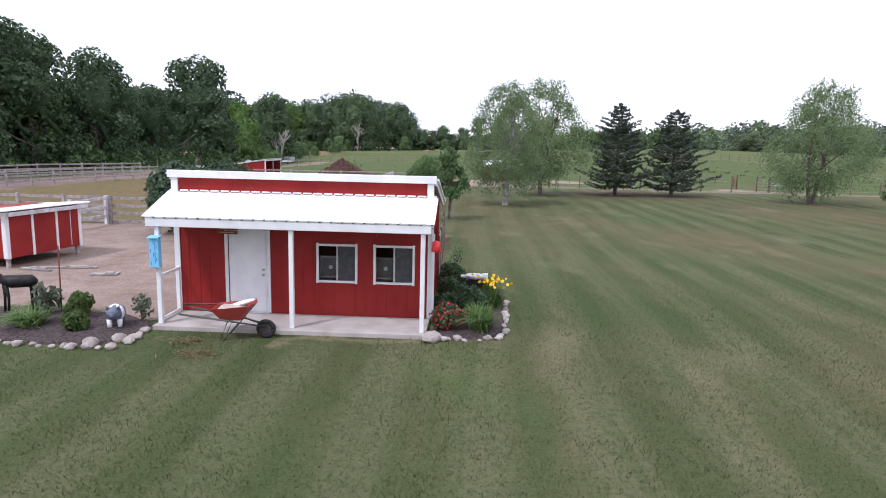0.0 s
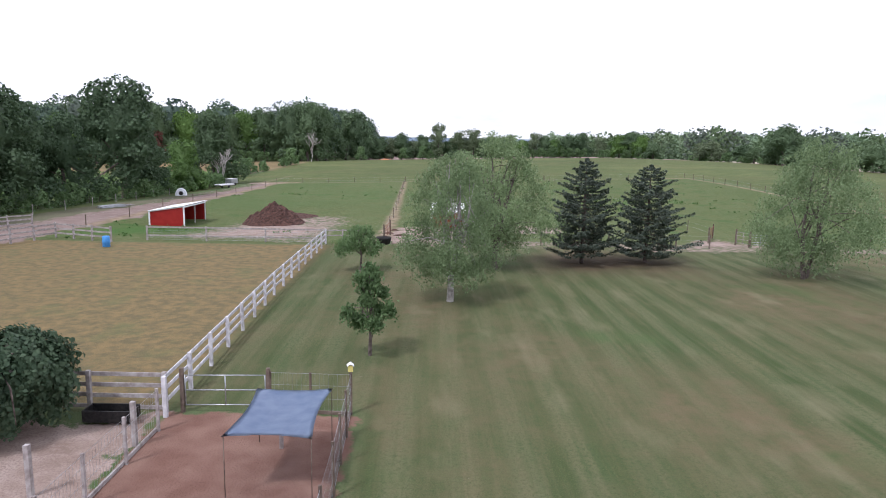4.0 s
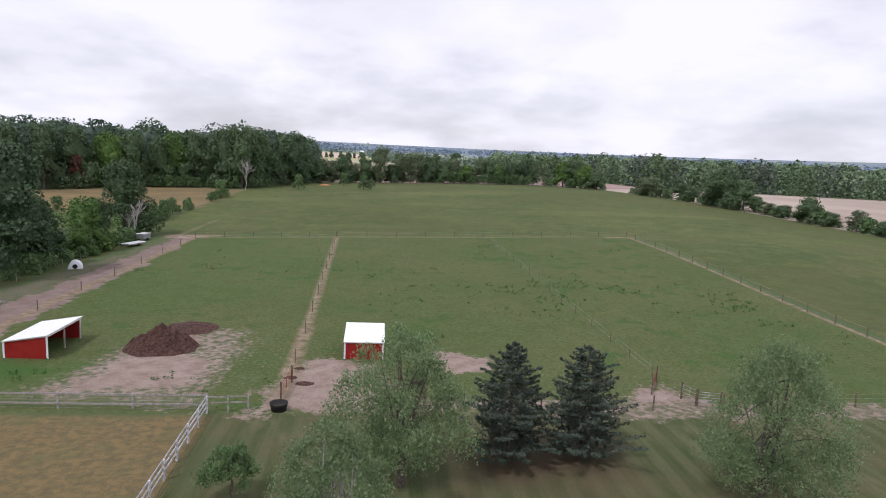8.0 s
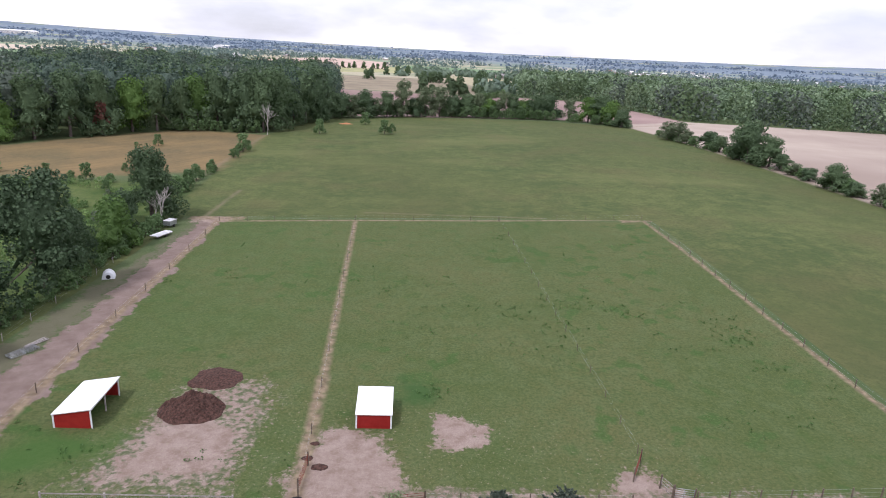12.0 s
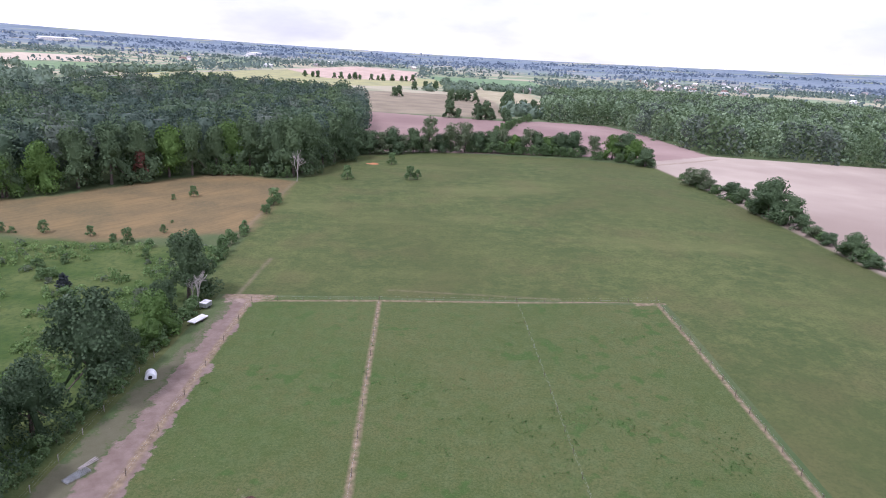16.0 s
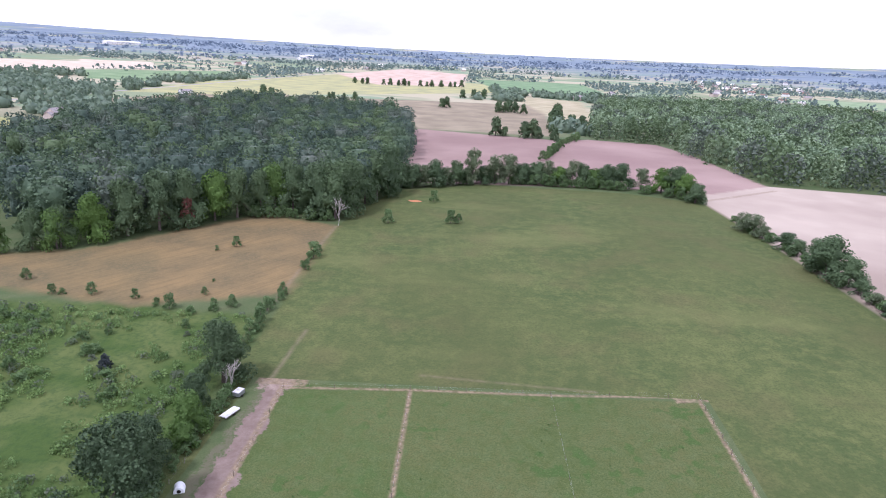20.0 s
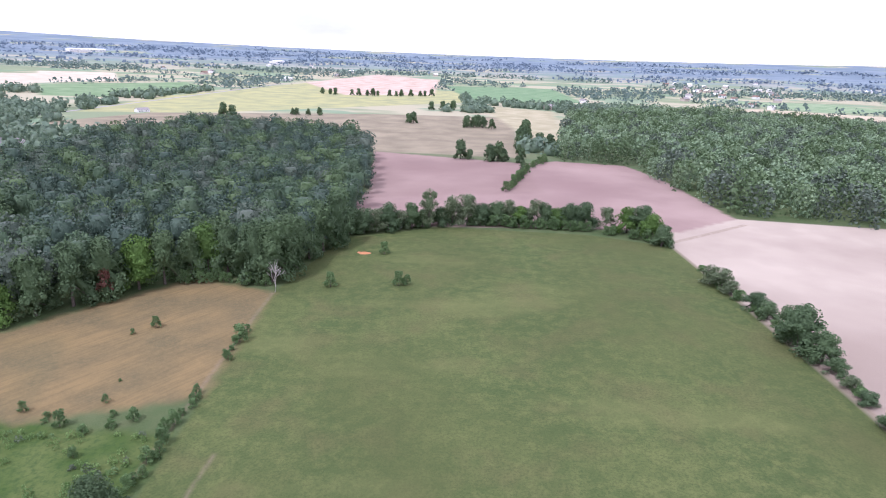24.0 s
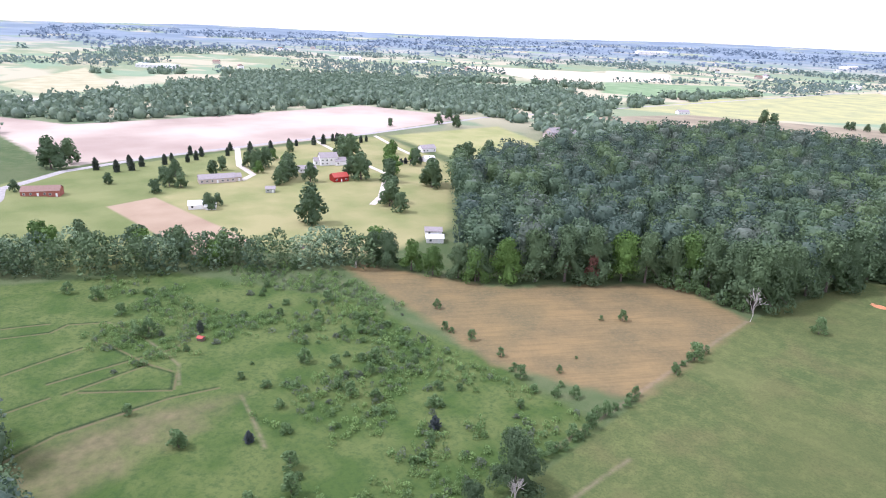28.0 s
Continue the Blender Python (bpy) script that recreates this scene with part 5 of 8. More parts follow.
def billow(rng, tall, width):
    """One broadleaf crown of a wood: a broad dome whose upper side is all small clumps, and the dim mass inside it."""
    mid = tall - 0.48 * width
    mass = [((0, 0, mid), (width * 0.40, width * 0.40, width * 0.42)), ((0, 0, mid * 0.5), (width * 0.24, width * 0.24, mid * 0.6))]
    clumps = []
    for k in range(58):
        h = 1.0 - 2.6 * (k + 0.4) / 58
        a, out = 2.4 * k + 0.5 * rng.random(), math.sqrt(max(0.0, 1 - h * h)) if h > 0 else 1 + 0.06 * h
        s = width * (0.065 + 0.065 * rng.random()) * (1 if h > -0.5 else 0.85)
        f = width * (0.36 + 0.09 * rng.random())
        clumps.append(((f * out * math.cos(a), f * out * math.sin(a), mid + f * h * (1.05 if h > 0 else 1.5)), (s, s, s * 0.8)))
    return clumps, mass


def wood(name, spots, kinds, n_leaves, size, width, tall, materials, seed, label, facets=0):
    """Many crowns as one mesh: leaf clumps over a lumpy body of facets x facets x 6 faces (none if 0); heights and widths vary round the given ones."""
    rng = np.random.default_rng(seed)
    shapes = []
    for _ in range(kinds):
        clumps, mass = billow(rng, tall, width)
        shapes.append((leaves(rng, clumps, n_leaves, size, 1.0, 0.28, 0.12).reshape(-1, 3), body(mass, facets, 0.84)[0] if facets else np.zeros((0, 3))))
    made, flesh = [], []
    for n, (x, y) in enumerate(spots):
        a = rng.random() * 6.283
        w = 0.66 + 0.62 * rng.random() ** 1.3
        h = 0.35 * w + 0.65 * (0.74 + 0.46 * rng.random())
        c, s, z = math.cos(a), math.sin(a), gz(x, y)
        for q, into in zip(shapes[n % kinds], (made, flesh)):
            into.append(np.stack([(q[:, 0] * c - q[:, 1] * s) * w + x, (q[:, 0] * s + q[:, 1] * c) * w + y, q[:, 2] * h + z], -1).astype(np.float32))
    core, per = None, n_leaves
    if facets:
        skin, count = ball(facets)[1], len(shapes[0][1])
        core = (np.concatenate(flesh), np.concatenate([skin + count * n for n in range(len(spots))]))
    materials = materials if isinstance(materials, tuple) else (materials,)
    mesh = leaf_mesh(name, np.concatenate(made), materials[0], core)
    for more in materials[1:]:
        mesh.materials.append(more)
    pick = rng.integers(0, len(materials), len(spots))
    pick = np.concatenate([np.repeat(pick, n_leaves), np.repeat(pick, 6 * facets * facets)])
    mesh.polygons.foreach_set("material_index", pick.astype(np.int32))
    tagged(new(name, mesh), label, "woodland", kind="stuff")


def scatter(rng, x0, x1, y0, y1, gap):
    """Jittered grid of spots."""
    gx, gy = np.meshgrid(np.arange(x0, x1, gap, dtype=float), np.arange(y0, y1, gap * 0.87))
    gx[1::2] += gap / 2
    return gx.ravel() + gap * 0.32 * rng.normal(size=gx.size), gy.ravel() + gap * 0.32 * rng.normal(size=gx.size)


MIXED = (LEAF_WOOD, LEAF_WOOD_DARK, LEAF_WOOD, LEAF_WOOD_LIGHT, LEAF_WOOD_DARK, LEAF_WOOD_GREY)
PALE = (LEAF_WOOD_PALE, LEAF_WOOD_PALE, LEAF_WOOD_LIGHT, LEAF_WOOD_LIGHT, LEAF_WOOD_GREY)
WEST_WOOD = [(-43, 356), (-57, 297), (-91, 312), (-127, 272), (-147, 246), (-168, 241), (-196, 276), (-297, 356), (-298, 463), (-306, 624), (-250, 754), (-180, 734), (-72, 693), (-44, 495), (-40, 385)]
EAST_WOOD = [(112, 662), (182, 655), (203, 455), (310, 438), (640, 400), (740, 1050), (476, 1257), (195, 1084), (140, 800)]
HEDGE_WOOD = [(-300, 55), (-265, 92), (-243, 146), (-204, 200), (-198, 214), (-212, 216), (-258, 155), (-285, 100), (-330, 60)]
rng = np.random.default_rng(123)
gx, gy = scatter(rng, -320, -30, 210, 770, 11.6)
keep = inside(gx, gy, WEST_WOOD)
wood("west_wood", list(zip(gx[keep], gy[keep])), 9, 470, 1.0, 14.5, 26.0, MIXED, 1, "dense dark green broadleaf wood with billowing crowns", 3)
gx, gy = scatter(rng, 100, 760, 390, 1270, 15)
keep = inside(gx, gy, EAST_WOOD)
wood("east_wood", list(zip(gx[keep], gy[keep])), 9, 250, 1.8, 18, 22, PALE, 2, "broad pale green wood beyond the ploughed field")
gx, gy = scatter(rng, -340, -190, 50, 220, 8.2)
keep = inside(gx, gy, HEDGE_WOOD)
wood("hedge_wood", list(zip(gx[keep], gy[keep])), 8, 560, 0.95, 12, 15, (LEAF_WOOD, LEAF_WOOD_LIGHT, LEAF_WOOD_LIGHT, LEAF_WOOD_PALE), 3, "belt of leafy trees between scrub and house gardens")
gx, gy = scatter(rng, -150, -56, -90, 62, 8)
keep = gx < -56 - 0.15 * (gy < 0)
wood("yard_wood", list(zip(gx[keep], gy[keep])), 6, 300, 0.9, 12, 17, MIXED, 4, "dark leafy wood behind the horse yard", 3)
# edge trees of the wood that stand apart from it
EDGE = [(-58, 300), (-64, 303), (-72, 306), (-80, 309), (-88, 308), (-95, 302), (-102, 296), (-110, 287), (-118, 278), (-126, 268), (-134, 258), (-142, 248), (-150, 240), (-160, 235), (-170, 230), (-181, 226), (-192, 221), (-201, 216), (-55, 310), (-53, 322), (-50, 335), (-46, 348), (-42, 362)]
for k, (x, y) in enumerate(EDGE):
    bright = k in (4, 7, 11, 14, 15)
    plant(f"{'bright' if bright else 'oak'}{k % 5}", x + rng.normal(), y + rng.normal(), (1.45 + 0.45 * rng.random()) * (0.72 if x < -148 else 1.0), 61 * k, tall=1.18, name="wood_edge_tree", label="bright leafy tree at the edge of the wood" if bright else "dark leafy tree at the edge of the wood", group="trees at the wood's edge")
plant("russet", -116.5, 274.5, 1.35, 0, name="russet_tree", label="reddish-brown dying tree among the green wood edge")
for k in range(14):
    plant(f"young{k % 4}", -60 - 3.2 * k + rng.normal(), 296 + 0.7 * k * (1 if k < 8 else 0.3) + rng.normal(), 1.0 + 0.6 * rng.random(), 30 * k, name="wood_edge_bush", label="green sapling thicket at the wood's corner", category="bush", group="saplings at the wood's edge")

plant("bright1", -152, 238.5, 1.35, 20, tall=1.1, name="wood_edge_tree", label="large bright green round tree at the wood's edge", group="trees at the wood's edge")
for k, (x, y, s) in enumerate(((-241, 100, 1.5), (-229, 107, 1.7), (-209, 110, 1.5), (-186, 112, 1.9), (-187, 108, 1.5), (-174, 177, 1.5), (-137, 144, 1.6), (-117, 95, 1.5), (-92, 113, 1.5), (-139, 90, 1.0), (-91, 158, 1.0), (-111, 144, 1.4), (-123, 162, 1.5), (-116, 143, 1.2), (-128, 150, 1.4), (-104, 148, 1.2), (-118, 156, 1.2))):
    plant(f"young{k % 4}", x, y, s, 57 * k, tall=0.85, name="scrub_tree", label="light green bushy young tree in the scrub", category="tree", group="young trees in the scrub")

# far country: woods fill what the fields leave open
rng = np.random.default_rng(9)
spots = []
for ring, gap in ((700, 21), (1500, 36), (2600, 62)):
    outer = {700: 1500, 1500: 2600, 2600: 4700}[ring]
    gx, gy = scatter(rng, -outer, outer, -200, outer, gap)
    r = np.hypot(gx, gy)
    keep = (r >= ring) & (r < outer) & (gy > np.abs(gx) * 0.12 - 60) & (gx > -gy * 4.5 - 300) & (gx < gy * 1.25)
    for corners, *_ in FIELDS:
        keep &= ~inside(gx, gy, corners)
    keep &= ~inside(gx, gy, EAST_WOOD) & ~inside(gx, gy, WEST_WOOD)
    for x, y in zip(gx[keep], gy[keep]):
        if noise.noise(Vector((x * 0.0016, y * 0.004, 0.7))) + 0.45 * noise.noise(Vector((x * 0.006, y * 0.012, 4.2))) > (-0.08 if ring < 1500 else 0.04 if ring < 2600 else 0.0):
            spots.append((x, y, ring))
# each ring's leaf colour carries the haze of its distance
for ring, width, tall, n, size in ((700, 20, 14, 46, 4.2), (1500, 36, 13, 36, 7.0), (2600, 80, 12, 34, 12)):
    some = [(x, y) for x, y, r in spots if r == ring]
    wood("far_wood", some, 5, n, size, width, tall, {700: LEAF_MID_HAZE, 1500: LEAF_FAR_HAZE, 2600: LEAF_HORIZON_HAZE}[ring], ring, "distant belts of woodland between far fields, haze in the leaf colour", 2 if ring < 1500 else 0)

# dense low growth in the scrub
rng = np.random.default_rng(66)
spots = []
while len(spots) < 1900:
    x, y = -58 - 195 * rng.random(), 58 + 140 * rng.random()
    if y > 186 + 0.02 * (x + 100) and x > -150:
        continue
    if noise.noise(Vector((x * 0.03, y * 0.03, 8.1))) + 0.6 * noise.noise(Vector((x * 0.11, y * 0.11, 2.0))) < 0.02 or (-165 < x < -92 and 50 < y < 116) or y < 55 + max(0, -x - 100) * 0.4:
        continue
    spots.append((x, y))
wood("scrub_growth", spots, 6, 60, 0.42, 2.1, 1.7, (LEAF_SCRUB, LEAF_SCRUB, LEAF_SHRUB, LEAF_SCRUB, LEAF_SCRUB, LEAF_GREY), 12, "dense low bushes and weeds spread through the scrub")

# ---- the red shed with its porch ----
X0, X1, DEEP = -5.85, -0.02, 3.7
shed = thing("shed", (0, 0, 0), 0, "red steel-sided shed with white trim, white roof and a front porch", "shed")


def siding(name, width, height, m, holes=(), thick=0.09, back=None):
    return wall_with_holes(name, width, height, thick, list(holes), RED, shed, m)


def ribs(x0, x1, y, z0, z1, gaps=(), step=0.235, turn=0.0):
    """Upright ribs of the steel siding as one part."""
    bm = bmesh.new()
    n = int((x1 - x0) / step)
    for k in range(n + 1):
        x = x0 + 0.03 + k * (x1 - x0 - 0.06) / n
        spans = [(z0, z1)]
        for g0, g1, h0, h1 in gaps:
            if g0 - 0.02 < x < g1 + 0.02:
                spans = [s for a, b in spans for s in ((a, min(b, h0)), (max(a, h1), b)) if s[1] - s[0] > 0.03]
        for a, b in spans:
            mm = Matrix.Translation((x, y, (a + b) / 2)) @ Matrix.Diagonal((0.018, 0.008, b - a, 1))
            bmesh.ops.create_cube(bm, size=1, matrix=mm)
    return bm


WINDOWS = ((-2.61, -1.68, 0.89, 1.76), (-1.30, -0.37, 0.89, 1.76))
DOOR = (-4.66, -3.76, 0.12, 2.14)
holes = [(a - X0, b - X0, c - 0.1, d - 0.1) for a, b, c, d in (*WINDOWS, DOOR)]
siding("front_wall", X1 - X0, 3.16, pose(X0, 0, 0.1), holes)
part("siding_rib", ribs(X0, X1, -0.004, 0.14, 2.8, [(a - 0.06, b + 0.06, c - 0.08, d + 0.08) for a, b, c, d in (*WINDOWS, DOOR)]), RED, shed)
bm = bmesh.new()
for x in (X0, X1):
    for y, z in ((0.09, 0.1), (DEEP, 0.1), (DEEP, 2.42), (0.09, 3.2)):
        pass
side = lambda: [(0.09, 0.1), (DEEP, 0.1), (DEEP, 2.42), (0.09, 3.22)]
for name, x in (("side_wall", X0), ("side_wall", X1 - 0.09)):
    bm = bmesh.new()
    rows = [[bm.verts.new((x + dx, y, z)) for y, z in side()] for dx in (0, 0.09)]
    bm.faces.new(rows[0][::-1])
    bm.faces.new(rows[1])
    for k in range(4):
        bm.faces.new((rows[0][k], rows[0][(k + 1) % 4], rows[1][(k + 1) % 4], rows[1][k]))
    bmesh.ops.recalc_face_normals(bm, faces=bm.faces)
    part(name, bm, RED, shed)
bm = bmesh.new()
for k in range(15):
    y = 0.2 + k * 0.24
    top = 3.2 - (y - 0.09) * 0.2216
    bmesh.ops.create_cube(bm, size=1, matrix=Matrix.Translation((X1 + 0.004, y, (0.14 + top) / 2)) @ Matrix.Diagonal((0.014, 0.018, top - 0.2, 1)))
part("siding_rib", bm, RED, shed)
box("back_wall", (X1 - X0 - 0.19, 0.09, 2.3), ((X0 + X1) / 2, DEEP - 0.047, 1.26), RED, shed)
box("inner_floor", (X1 - X0 - 0.2, DEEP - 0.2, 0.1), ((X0 + X1) / 2, DEEP / 2, 0.06), CONCRETE, shed)
slope = math.degrees(math.atan2(3.26 - 2.44, DEEP + 0.2))
roof = part("roof", ribbed(X1 - X0 + 0.34, 4.05, 0.23, 0.012), ROOF_WHITE, shed, "white ribbed steel roof sloping to the back", m=pose(X0 - 0.17, -0.06, 3.27, -slope, 0, 0))
for x in (X0 - 0.10, X1 + 0.10):
    between("roof_trim", (x, 0.02, 3.22), (x, 3.92, 2.40), 0.05, 0.15, WHITE, shed)
# false front: cap, corner boards and red band
box("parapet_cap", (6.08, 0.09, 0.165), (-2.94, -0.055, 3.275), WHITE, shed, bevel=0.008)
for x in (X0 + 0.01, X1 - 0.01):
    box("corner_board", (0.15, 0.05, 0.42), (x, -0.03, 2.985), WHITE, shed)
    box("corner_board", (0.13, 0.03, 2.35), (x + (0.0 if x < -1 else 0.02), -0.02, 1.28), WHITE, shed)
part("parapet_rib", ribs(X0 + 0.1, X1 - 0.1, -0.004, 2.9, 3.19), RED, shed)
# porch roof, beam, posts, slab
tilt = math.degrees(math.atan2(2.86 - 2.42, 1.24))
part("porch_roof", ribbed(6.16, 1.33, 0.23, 0.012), ROOF_WHITE, shed, "white ribbed steel porch roof", m=pose(-6.02, -1.23, 2.405, tilt, 0, 0))
bm = bmesh.new()
for k in range(26):
    bmesh.ops.create_cube(bm, size=1, matrix=Matrix.Translation((-5.86 + k * 0.235, -0.035, 2.905)) @ Matrix.Diagonal((0.19, 0.016, 0.035, 1)))
part("ridge_flashing", bm, WHITE, shed)
# black blocks paint the shade of the gaps under the roof ribs
bm = bmesh.new()
for k in range(27):
    bmesh.ops.create_cube(bm, size=1, matrix=Matrix.Translation((-5.98 + k * 0.2335, -1.234, 2.412)) @ Matrix.Diagonal((0.045, 0.012, 0.016, 1)))
part("eave_gap_shade", bm, BLACK_METAL, shed)
box("porch_beam", (6.02, 0.06, 0.18), (-2.94, -1.19, 2.31), WHITE, shed, bevel=0.008)
for x in (-5.88, 0.0):
    between("porch_side_beam", (x, -1.16, 2.31), (x, 0.0, 2.62), 0.05, 0.14, WHITE, shed)
for x in (-5.74, -2.88, -0.10):
    box("porch_post", (0.095, 0.095, 2.15), (x, -1.12, 1.175), WHITE, shed, bevel=0.008)
box("porch_slab", (5.85, 1.30, 0.16), (-2.93, -0.66, 0.02), CONCRETE, shed, bevel=0.012, label="pale concrete porch slab")
# half-open screen at the porch's west end
for a, b in (((-5.78, -1.08, 0.16), (-5.78, -0.06, 0.16)), ((-5.78, -1.08, 1.12), (-5.78, -0.06, 1.12))):
    between("screen_rail", a, b, 0.04, 0.07, WHITE, shed)
box("screen_stile", (0.04, 0.07, 0.92), (-5.78, -0.12, 0.64), WHITE, shed)
# door
door = box("door", (0.88, 0.045, 1.99), (-4.21, 0.03, 1.12), WHITE, shed, bevel=0.006, label="plain closed white door")
for x in (-4.70, -3.72):
    box("door_casing", (0.075, 0.03, 2.06), (x, -0.016, 1.145), WHITE, shed)
box("door_casing", (1.05, 0.03, 0.075), (-4.21, -0.016, 2.19), WHITE, shed)
box("door_sill", (0.98, 0.12, 0.03), (-4.21, -0.03, 0.115), WHITEWASH, shed)
bm = bmesh.new()
bmesh.ops.create_uvsphere(bm, u_segments=12, v_segments=8, radius=0.032)
part("door_knob", bm, STEEL, door, "round metal knob", True, pose(0.36, -0.06, -0.12))
bm = bmesh.new()
tube(bm, [(0.36, -0.02, 0.0), (0.36, -0.045, 0.0)], [0.026, 0.026], 10)
part("deadbolt", bm, STEEL, door, "", True)
# windows
for a, b, c, d in WINDOWS:
    w = thing("window", ((a + b) / 2, 0, (c + d) / 2))
    w.parent = shed
    for x in (a + 0.02, b - 0.02):
        box("window_frame", (0.055, 0.07, d - c + 0.06), (x - (a + b) / 2, -0.012, 0), WHITE, w)
    for z in (c + 0.01, d - 0.01):
        box("window_frame", (b - a - 0.07, 0.068, 0.05), (0, -0.012, z - (c + d) / 2), WHITE, w)
    box("mullion", (0.035, 0.04, d - c - 0.06), (0.0, 0.012, 0), WHITEWASH, w)
    for s in (-1, 1):
        pane = box("pane", ((b - a) / 2 - 0.06, 0.008, d - c - 0.06), (s * (b - a) / 4, 0.022 + 0.012 * s, 0), PANE, w, bevel=0)
        pane.visible_shadow = False
    box("screen_mesh", ((b - a) / 2 - 0.07, 0.003, d - c - 0.07), ((b - a) / 4, 0.006, 0), SCREEN, w, bevel=0)


def box_fan(x, z):
    fan = thing("box_fan", (x, 0.21, z), 0, "grey square box fan standing inside the shed window", "fan", "fans inside the windows")
    for s in (-1, 1):
        box("casing", (0.03, 0.11, 0.50), (s * 0.24, 0, 0), FAN_GREY, fan)
        box("casing", (0.45, 0.11, 0.03), (0, 0, s * 0.235), FAN_GREY, fan)
    bm = bmesh.new()
    for r in (0.05, 0.09, 0.13, 0.17, 0.21):
        ring = [(r * math.cos(k * 0.3927), -0.05, r * math.sin(k * 0.3927)) for k in range(17)]
        tube(bm, ring, [0.004] * 17, 4)
    part("grille", bm, FAN_GREY, fan)
    box("backing", (0.44, 0.03, 0.44), (0, 0.035, 0), FAN_BACK, fan)
    bm = bmesh.new()
    tube(bm, [(0, -0.055, 0), (0, 0.0, 0)], [0.045, 0.045], 12)
    part("hub", bm, WHITE, fan)
    box("shelf_bracket", (0.5, 0.16, 0.03), (0, 0, -0.275), POST_WOOD, fan)


box_fan(-2.33, 1.20)
box_fan(-1.05, 1.20)


def sign_board():
    sign = thing("sign", (-4.62, -0.14, 2.03), 3, "small red-brown wooden sign above the door", "sign")
    for k, z in enumerate((0.045, -0.045)):
        box("board", (0.50 - 0.04 * k, 0.02, 0.08), (0, 0, z), SIGN_WOOD, sign)
        box("lettering", (0.30, 0.004, 0.022), (0.0, -0.0125, z), SIGN_MARK, sign, bevel=0)
    for x in (-0.2, 0.2):
        box("hanger", (0.012, 0.012, 0.16), (x, 0.02, 0.1), BLACK_METAL, sign)


sign_board()


def slotted_box():
    b = thing("slotted_box", (-5.74, -1.25, 1.36), 0, "light blue slotted wooden box fixed to the porch post", "nest box")
    box("case", (0.20, 0.14, 0.62), (0, 0, 0.31), BLUE_PAINT, b)
    box("lid", (0.235, 0.20, 0.03), (0, -0.01, 0.645), BLUE_PAINT, b, (8, 0, 0))
    # slots are darker blue strips, the shade of the recess put into colour
    for k in range(11):
        box("slot", (0.012, 0.012, 0.075), (-0.06 + 0.06 * (k % 3) if k % 2 == 0 else -0.03 + 0.06 * (k % 2), -0.068, 0.09 + 0.045 * k), BLUE_SLOT_SHADE, b, bevel=0)


slotted_box()


def feeder():
    f = thing("bird_feeder", (0.17, -1.0, 1.93), 20, "red plastic hanging feeder under the porch eave", "feeder")
    bm = bmesh.new()
    tube(bm, [(0, 0, -0.11), (0, 0, -0.09), (0, 0, 0.02), (0, 0, 0.1), (0, 0, 0.13)], [0.05, 0.11, 0.085, 0.09, 0.02], 12)
    part("body", bm, FEEDER_RED, f, "", True)
    pipe("hook", [(0, 0, 0.12), (0, 0, 0.36)], 0.005, BLACK_METAL, f)
    pipe("arm", [(0, 0, 0.36), (-0.12, 0.0, 0.40)], 0.006, BLACK_METAL, f)


feeder()
box("downspout", (0.07, 0.05, 1.95), (0.05, -0.06, 1.1), WHITE, shed)

